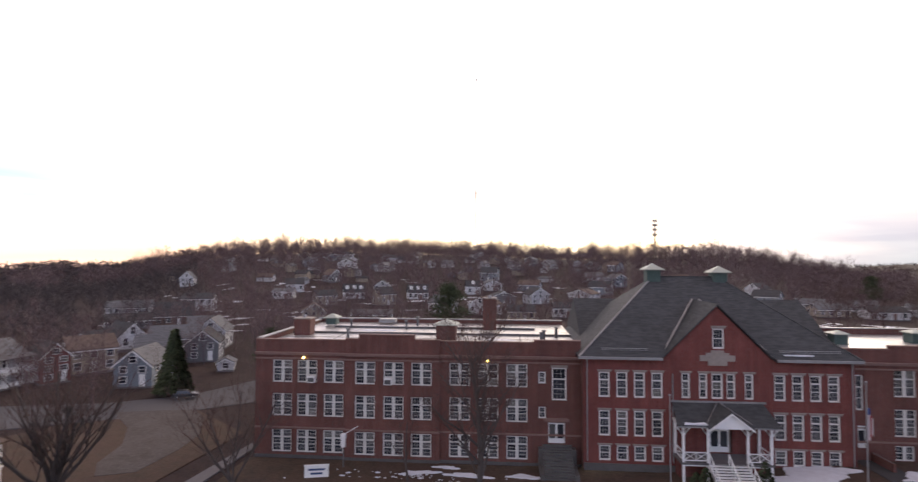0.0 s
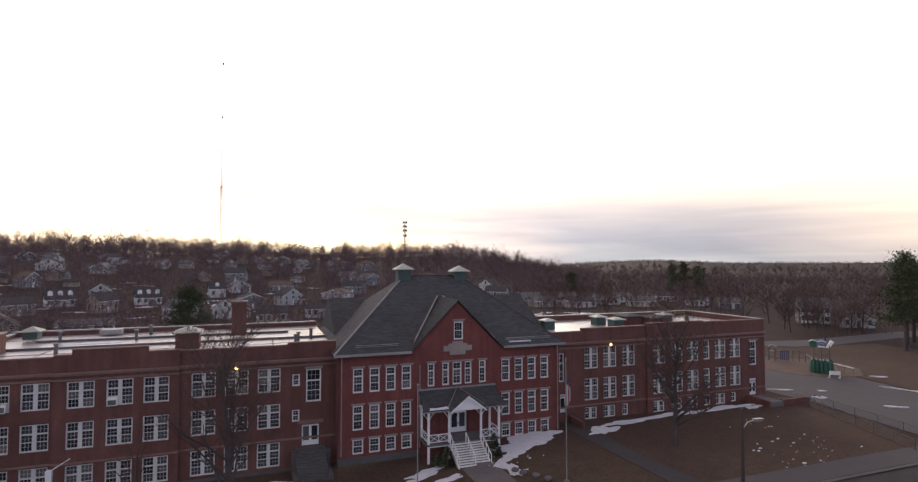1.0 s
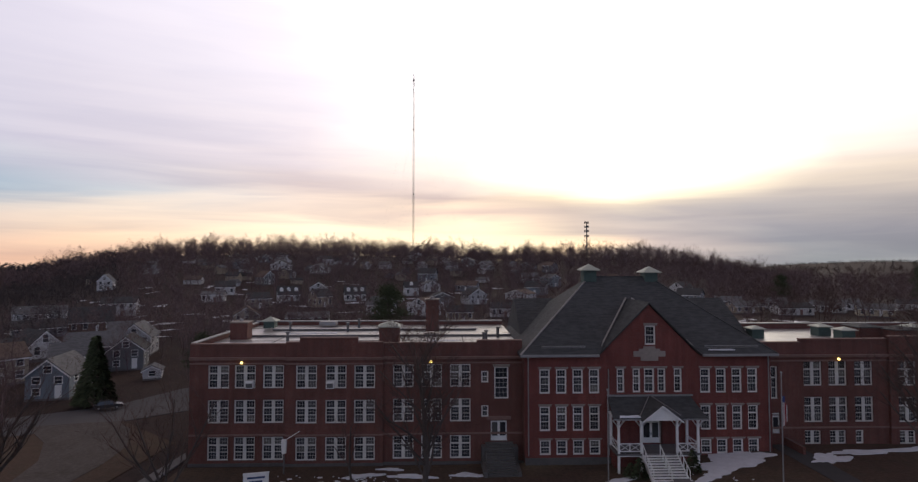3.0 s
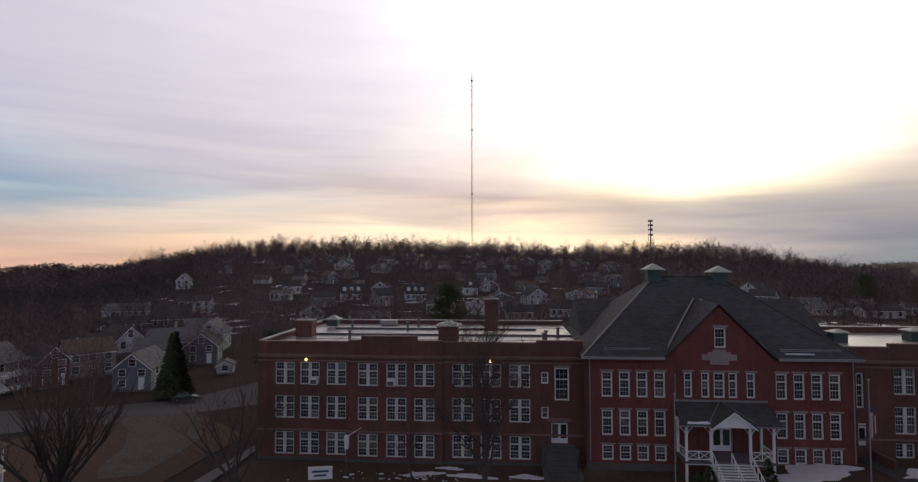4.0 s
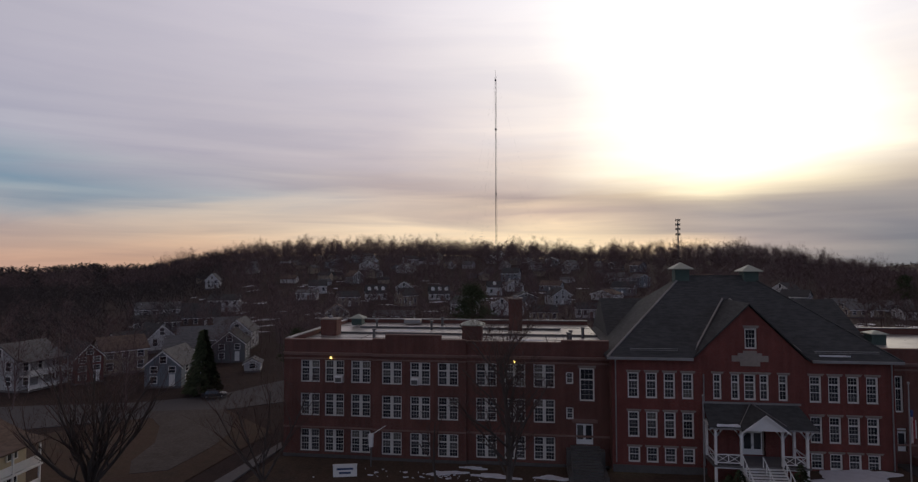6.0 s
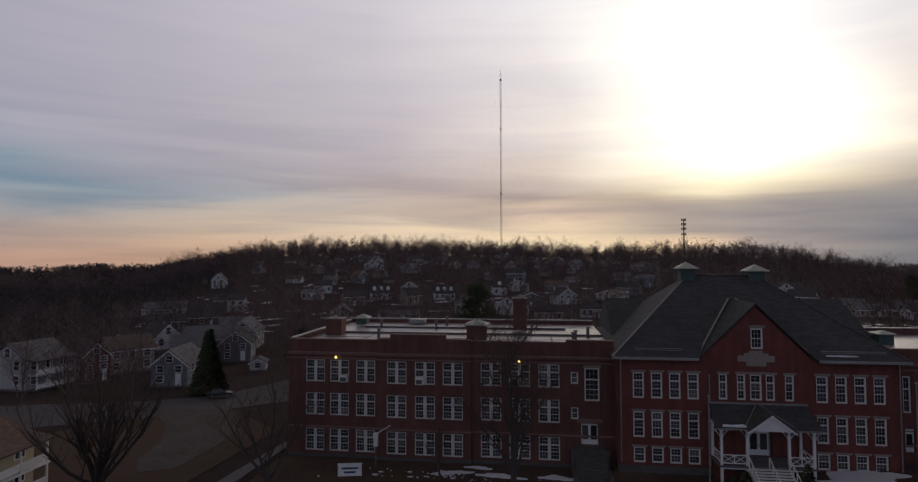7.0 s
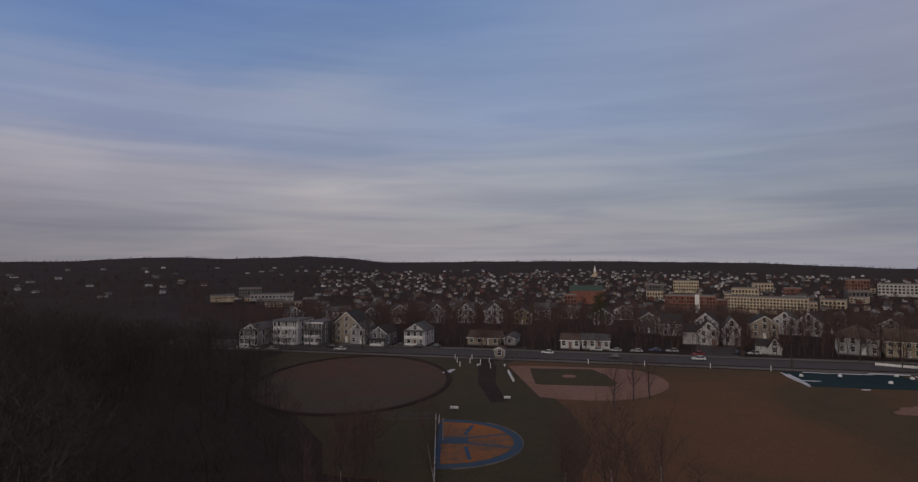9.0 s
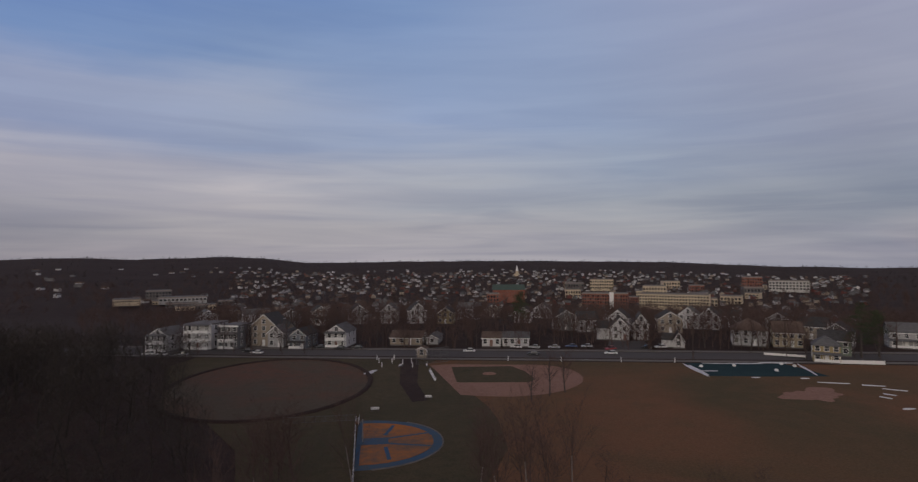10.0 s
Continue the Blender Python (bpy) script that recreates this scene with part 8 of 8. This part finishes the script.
block("red brick block in the town", 178.0, 560, 12, 14, 15, BRICK_OLD, 4, 4, z=-27)

rng = random.Random(88)
for i in range(16):
    wm = rng.choice([BEIGE, BRICK_OLD, CONCRETE, BEIGE])
    kind = {BEIGE.name: "beige", BRICK_OLD.name: "red brick", CONCRETE.name: "grey concrete"}[wm.name]
    block(f"low flat-roofed {kind} building in the town", rng.uniform(-177, -157), rng.uniform(640, 980), rng.uniform(12, 30), 14, rng.uniform(7, 13), wm, 2, rng.randint(4, 8), rng.uniform(-20, 20))
for i in range(9):
    block("pale flat-roofed shop in the far retail row", rng.uniform(144, 153), rng.uniform(600, 700), rng.uniform(10, 22), 12, rng.uniform(4, 6), rng.choice([BEIGE, CONCRETE]), 1, 4)


def church(b, d, top):
    x, y = polar(b, d)
    g = -22.0
    t = thing("church", "pale church with a tall white steeple", "church", pose(x, y, g, 0, 0, 180 - toward(x, y)))
    h = top - g
    part("nave", Form().prism([(-9, 0, -3), (9, 0, -3), (9, 0, 11), (0, 0, 19), (-9, 0, 11)], [(-9, 30, -3), (9, 30, -3), (9, 30, 11), (0, 30, 19), (-9, 30, 11)]), BEIGE, t)
    part("tower", Form().box(-3, -3, -3, 3, 3, h * 0.62), BEIGE, t)
    part("belfry", Form().box(-2.4, -2.4, h * 0.62, 2.4, 2.4, h * 0.76), WHITE, t)
    part("spire", Form().prism([(-2.2, -2.2, h * 0.76), (2.2, -2.2, h * 0.76), (2.2, 2.2, h * 0.76), (-2.2, 2.2, h * 0.76)], [(-0.1, -0.1, h), (0.1, -0.1, h), (0.1, 0.1, h), (-0.1, 0.1, h)]), WHITE, t)


church(-179.5, 1250, 12.5)
gx, gy = polar(179.6, 640)
gh = thing("church_hall", "brick hall with a long green copper roof", "building", pose(gx, gy, -26, 0, 0, 4))
part("wall", Form().box(-18, -7, -3, 18, 7, 14), BRICK_OLD, gh)
part("roof", Form().prism([(-18.5, -7.6, 14), (-18.5, 7.6, 14), (-18.5, 0, 20)], [(18.5, -7.6, 14), (18.5, 7.6, 14), (18.5, 0, 20)]), COPPER, gh)
wx, wy = polar(125.7, 1900)
wt = thing("water_tank", "pale round water tank on a far hill", "tank", pose(wx, wy, float(land(wx, wy))))
part("tank", Form().ball((0, 0, 18.5), 9, 12, 8, 0.8), WHITE, wt)
part("column", Form().tube((0, 0, -1), (0, 0, 14), 2.2, 2.2, 10), WHITE, wt)


def far_roofs(name, label, count, b0, b1, d0, d1, seed, mats, size=(7, 12)):
    """Far small houses: walls and roofs of each colour joined."""
    rng = random.Random(seed)
    forms = {m: Form() for m in mats}
    roofs = {m: Form() for m in ("dark", "grey", "brown")}
    for _ in range(count):
        b = rng.uniform(b0, b1)
        d = d0 + (d1 - d0) * rng.random() ** 0.8
        x, y = polar(b, d)
        if any(math.hypot(x - p, y - q) < 14 for p, q in taken):
            continue
        z = float(land(x, y))
        w, dp, e, r = rng.uniform(*size), rng.uniform(3.5, 6.5), rng.uniform(1.6, 3.6), rng.uniform(1.0, 2.2)
        a = radians(rng.choice([0, 90]) + rng.uniform(-25, 25))
        c, s = math.cos(a), math.sin(a)
        tr = lambda p: (x + p[0] * c - p[1] * s, y + p[0] * s + p[1] * c, z + p[2])
        f = forms[rng.choice(mats)]
        q0 = [(-w / 2, -dp / 2, -2), (-w / 2, dp / 2, -2), (-w / 2, dp / 2, e), (-w / 2, 0, e + r), (-w / 2, -dp / 2, e)]
        f.prism([tr(p) for p in q0], [tr((-p[0], p[1], p[2])) for p in q0])
        g = roofs[rng.choice(("dark", "grey", "grey", "brown"))]
        for sgn in (-1, 1):
            q = [(-w / 2 - 0.3, 0, e + r + 0.1), (w / 2 + 0.3, 0, e + r + 0.1), (w / 2 + 0.3, sgn * (dp / 2 + 0.4), e - 0.1), (-w / 2 - 0.3, sgn * (dp / 2 + 0.4), e - 0.1)]
            g.prism([tr(p) for p in q], [tr((p[0], p[1], p[2] + 0.25)) for p in q])
    for m, f in forms.items():
        if f.f:
            me = bpy.data.meshes.new(name)
            me.from_pydata(f.v, [], f.f)
            me.materials.append(SIDING[m])
            tagged(new(name + "_wall", me), f"{m} {label}", "houses", kind="stuff")
    for m, f in roofs.items():
        if f.f:
            me = bpy.data.meshes.new(name + "_roof")
            me.from_pydata(f.v, [], f.f)
            me.materials.append(ROOFS[m])
            tagged(new(name + "_roof", me), f"{m} roofs of small far houses", "roofs", kind="stuff")


far_roofs("town_house", "walls of small far town houses", 1150, 152, 211, 360, 1350, 5, ["white", "pale", "tan", "grey", "brown", "red", "pale", "grey"], (3.2, 6.5))
far_roofs("rise_house", "walls of small houses on the far rise", 110, 150, 203, 1200, 1480, 6, ["white", "pale", "grey", "tan"], (4, 8))
far_roofs("edge_house", "walls of small houses at the town's edge", 34, 126, 150, 560, 1500, 7, ["white", "pale", "grey"])
far_roofs("hill_house", "walls of small houses on the wooded hill", 70, -34, 8, 300, 470, 8, ["white", "pale", "grey", "tan"], (6, 9))

# ---------------------------------------------------------------- evergreens
for i, (x, y, h, r) in enumerate(((141.5, 84, 23.5, 6.5), (146.5, 80, 24.5, 7.0), (152, 90, 23, 6.5), (146, 71.5, 20.5, 6.0), (154, 78, 22.5, 6.4), (158, 92, 21, 6))):
    conifer("pine_tree", "tall ragged dark green pine beside the field", x, y, h, r, 30 + i, True, 1500, group="pines beside the field")
conifer("pine_tree", "broad dark green pine behind the school", -14.4, 139.2, 17.0, 6.6, 41, True, 2600)
conifer("spruce_tree", "dense dark green conical spruce beside a house", -54.9, 88.3, 10.6, 2.7, 42, False, 1500, z=-1.5)
conifer("spruce_tree", "dark green conifer behind the school's end", -44.5, 103.0, 9.5, 4.2, 43, True, 1000, z=-1.5)
conifer("spruce_tree", "dark green conifer behind the flat roof", -30.0, 104.0, 8.0, 3.6, 47, True, 800, z=-1.0)
for b, d, h, w, seed in ((41.5, 312, 18.0, 4.6, 61), (42.5, 303, 20.0, 5.2, 62), (43.7, 309, 18.5, 4.8, 63), (31.8, 292, 14.5, 6.0, 64)):
    conifer("pine_tree", "dark green pine above the low houses behind the school", *polar(b, d), h, w, seed, True, 2000)
conifer("pine_tree", "large dark pine among street houses", -3.2, -229.5, 16.5, 5.0, 44, True, 1300)
for i, (b, d, h) in enumerate(((41.4, 300, 22), (42.6, 305, 21), (44.2, 310, 18), (80.2, 152, 22), (81.3, 150, 23.5), (82.4, 156, 22), (-149.5, 196, 16.5), (-148.3, 201, 14))):
    x, y = polar(b, d)
    conifer("pine_tree", "dark pine rising over bare trees", x, y, h, 4.6, 50 + i, True, 900)

# ---------------------------------------------------------------- birches and saplings on the slope
rng = random.Random(9)
for i in range(9):
    b = (150, 153.5, 158, 163.5, 176, 178.5, 181, 183, 186)[i]
    d = (52, 60, 58, 66, 62, 56, 60, 57, 63)[i]
    x, y = polar(b, d)
    bare_tree("birch_tree", "slim pale-barked leafless birch on the slope", x, y, 200 + i, mat=BIRCH, group="birches on the slope", height=rng.uniform(10, 13.5), spread=0.38, trunk=0.085, levels=3, limbs=16, forks=6, bare=0.3)
for i, (x, y, h) in enumerate(((-7.5, -118, 9.5), (-11, -121, 10), (-3.5, -113, 8), (97, -158, 9), (-72.5, -177, 11), (104, -164, 9), (92, -168, 11), (74.5, -171, 10), (64.5, -173, 9), (86, -171, 12), (46, -183, 10), (16, -188, 9), (-20, -190, 11), (-62, -186, 12), (-70, -184, 9), (-82, -164, 9), (-93, -160, 10), (-101, -163, 9), (-79, -169, 8))):
    bare_tree("bare_tree", "leafless tree beside the playing fields", x, y, 300 + i, height=h, spread=0.58, trunk=0.17, levels=3, limbs=12, forks=6)

# ---------------------------------------------------------------- woods
def clear(x, y, gap=9):
    return all(math.hypot(x - p, y - q) > gap for p, q in taken)


def open_front(x, y):
    """Keeps woods off the school, its grounds, streets and lawns."""
    if -78 < x < 74 and y < 104:
        return False
    if 70 < x < 145 and y < 122:
        return False
    if y < 100 and x < -40:
        return False
    return clear(x, y)


rng = random.Random(21)


def hill_gaps(x, y):
    """Fewer trees about the houses at the foot of the hill."""
    b, d = math.degrees(math.atan2(x, y)), math.hypot(x, y)
    thin = 0.55 if -40 < b < -17 and d < 300 else 0.66 if -17 <= b < 10 and d < 300 else 1.0
    if b > 22 and d < 245 and rng.random() < 0.85:
        return False
    return rng.random() < thin and open_front(x, y)


spots = scatter(rng, 1050, -50, 33, 135, 400, (8, 13), hill_gaps)
wood("hill_woods", "bare brown winter trees on the wooded hill", [p for p in spots if p[0] > -0.58 * p[1]], "mid", HILL_TWIGS)
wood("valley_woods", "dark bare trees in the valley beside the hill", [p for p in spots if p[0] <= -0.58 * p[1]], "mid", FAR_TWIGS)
spots = scatter(rng, 1100, -50, 33, 150, 460, (7, 12), hill_gaps)
wood("hillside_woods", "more bare brown trees on the wooded hill", [p for p in spots if p[0] > -0.58 * p[1]], "far", HILL_TWIGS)
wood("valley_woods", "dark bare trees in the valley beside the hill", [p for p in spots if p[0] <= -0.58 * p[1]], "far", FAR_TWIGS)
wood("crest_thicket", "low bare thicket along the hill's crest", scatter(rng, 600, -36, 31, 500, 625, (6, 10), None), "far", HILL_TWIGS)
wood("crest_scrub", "dense low scrub under the hill's crest trees", scatter(rng, 1500, -40, 31, 500, 640, (4, 7.5), None), "clump", HILL_TWIGS)
wood("flat_scrub", "dense brown scrub between the level woods", scatter(rng, 700, 26, 100, 230, 620, (5, 8), lambda x, y: clear(x, y, 12)), "clump")
wood("hilltop_woods", "bare brown winter trees along the hilltop", scatter(rng, 1050, -52, 34, 400, 640, (11, 16), None), "far", HILL_TWIGS)
wood("crest_trees", "tall bare trees on the hill's skyline", scatter(rng, 170, -35, 31, 530, 600, (13, 18), None), "mid", HILL_TWIGS)
wood("skyline_trees", "fine-twigged bare trees along the hill crest", scatter(rng, 130, -36, 31, 520, 590, (11, 18), None), "near", HILL_TWIGS)
wood("garden_trees", "bare brown garden trees among houses", scatter(rng, 140, -47, -14, 98, 210, (6, 11), lambda x, y: clear(x, y, 7) and math.hypot(x + 66, y - 91) > 6), "near", HILL_TWIGS)
wood("street_trees", "bare brown trees behind the parking lot", scatter(rng, 150, 30, 86, 150, 270, (9, 15), lambda x, y: (x > 158 or y > 124) and clear(x, y, 7) and (math.hypot(x, y) > 225 or x > y * 1.15 or rng.random() < 0.3)), "near")
yard = random.Random(31)
wood("yard_trees", "bare spreading trees before the white houses", [(yard.uniform(150, 170), yard.uniform(104, 124), yard.uniform(6, 10)) for _ in range(16)], "near", HILL_TWIGS)
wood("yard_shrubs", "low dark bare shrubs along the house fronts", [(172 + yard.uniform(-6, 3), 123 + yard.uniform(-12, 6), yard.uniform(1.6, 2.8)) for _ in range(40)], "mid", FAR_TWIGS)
wood("flat_woods", "bare brown winter woods on level ground", scatter(rng, 900, 26, 76, 240, 600, (8, 12.5), lambda x, y: clear(x, y, 9)), "far", HILL_TWIGS)
wood("flat_woods", "dark bare winter woods on level ground", scatter(rng, 800, 76, 128, 240, 600, (8, 12.5), lambda x, y: clear(x, y, 9)), "far")
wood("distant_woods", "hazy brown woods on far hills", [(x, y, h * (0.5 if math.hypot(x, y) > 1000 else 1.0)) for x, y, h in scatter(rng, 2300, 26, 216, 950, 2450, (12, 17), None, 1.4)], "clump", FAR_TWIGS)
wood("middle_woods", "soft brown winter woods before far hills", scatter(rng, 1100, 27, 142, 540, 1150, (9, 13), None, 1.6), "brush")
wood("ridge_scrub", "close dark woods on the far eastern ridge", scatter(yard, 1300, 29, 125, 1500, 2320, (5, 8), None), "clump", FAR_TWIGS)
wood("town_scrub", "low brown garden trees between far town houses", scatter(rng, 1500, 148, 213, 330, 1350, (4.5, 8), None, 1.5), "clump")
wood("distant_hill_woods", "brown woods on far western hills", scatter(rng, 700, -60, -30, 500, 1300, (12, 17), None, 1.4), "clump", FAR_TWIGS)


def slope_wood(x, y):
    """The wood east of the fields: bounded by the oval, the court and the houses."""
    if y > 12 and x < 112:
        return False
    if y > -6 and x < 60 or x < 34 and y > -55:
        return False
    if y < -40 and x < 24 + (-y - 40) * 0.62:
        return False
    return y > -152 and clear(x, y, 8) and not (y < -128 and x < 96)


def lower_edge(spots):
    """Young growth towards the fields, tall timber to the east."""
    out = []
    for x, y, h in spots:
        b = math.degrees(math.atan2(x, y))
        k = min(max((152 - b) / 26, 0.0), 1.0)
        out.append((x, y, (8.5 + (h - 8.5) * k) * (0.85 if b < 93 else 1)))
    return out


wood("slope_woods", "dense bare brown trees on the slope beside the fields", lower_edge(scatter(rng, 260, 84, 155, 46, 175, (12, 17), slope_wood, 1.6)), "near", SLOPE_TWIGS)
wood("slope_woods_far", "dense bare brown trees beyond the slope", lower_edge(scatter(rng, 800, 84, 148, 140, 330, (13, 18), slope_wood, 1.8)), "mid", SLOPE_TWIGS)
wood("sapling_thicket", "thin bare saplings on the slope above the court", scatter(rng, 10, 152, 158, 62, 80, (6, 9)) + scatter(rng, 9, 176, 184, 60, 78, (7, 10)) + scatter(rng, 5, 184, 205, 58, 68, (4, 6)), "near")
wood("roadside_trees", "bare brown trees along the street of houses", [(rng.uniform(-105, 118), rng.uniform(-188, -177.5), rng.uniform(7, 11.5)) for _ in range(80)] + [(rng.uniform(60, 118), rng.uniform(-166, -160), rng.uniform(5, 9)) for _ in range(9)], "mid")
wood("yard_trees", "bare brown trees standing before the street houses", scatter(rng, 420, 146, 214, 190, 290, (8, 13), lambda x, y: y < -181 and clear(x, y, 2.0)), "mid")
wood("town_trees", "bare brown trees among town houses", scatter(rng, 560, 140, 216, 200, 380, (8, 12), lambda x, y: y < -190 and clear(x, y, 4)), "mid")
wood("town_woods", "bare brown trees between far town houses", scatter(rng, 950, 140, 216, 340, 1000, (8, 12), None), "far")
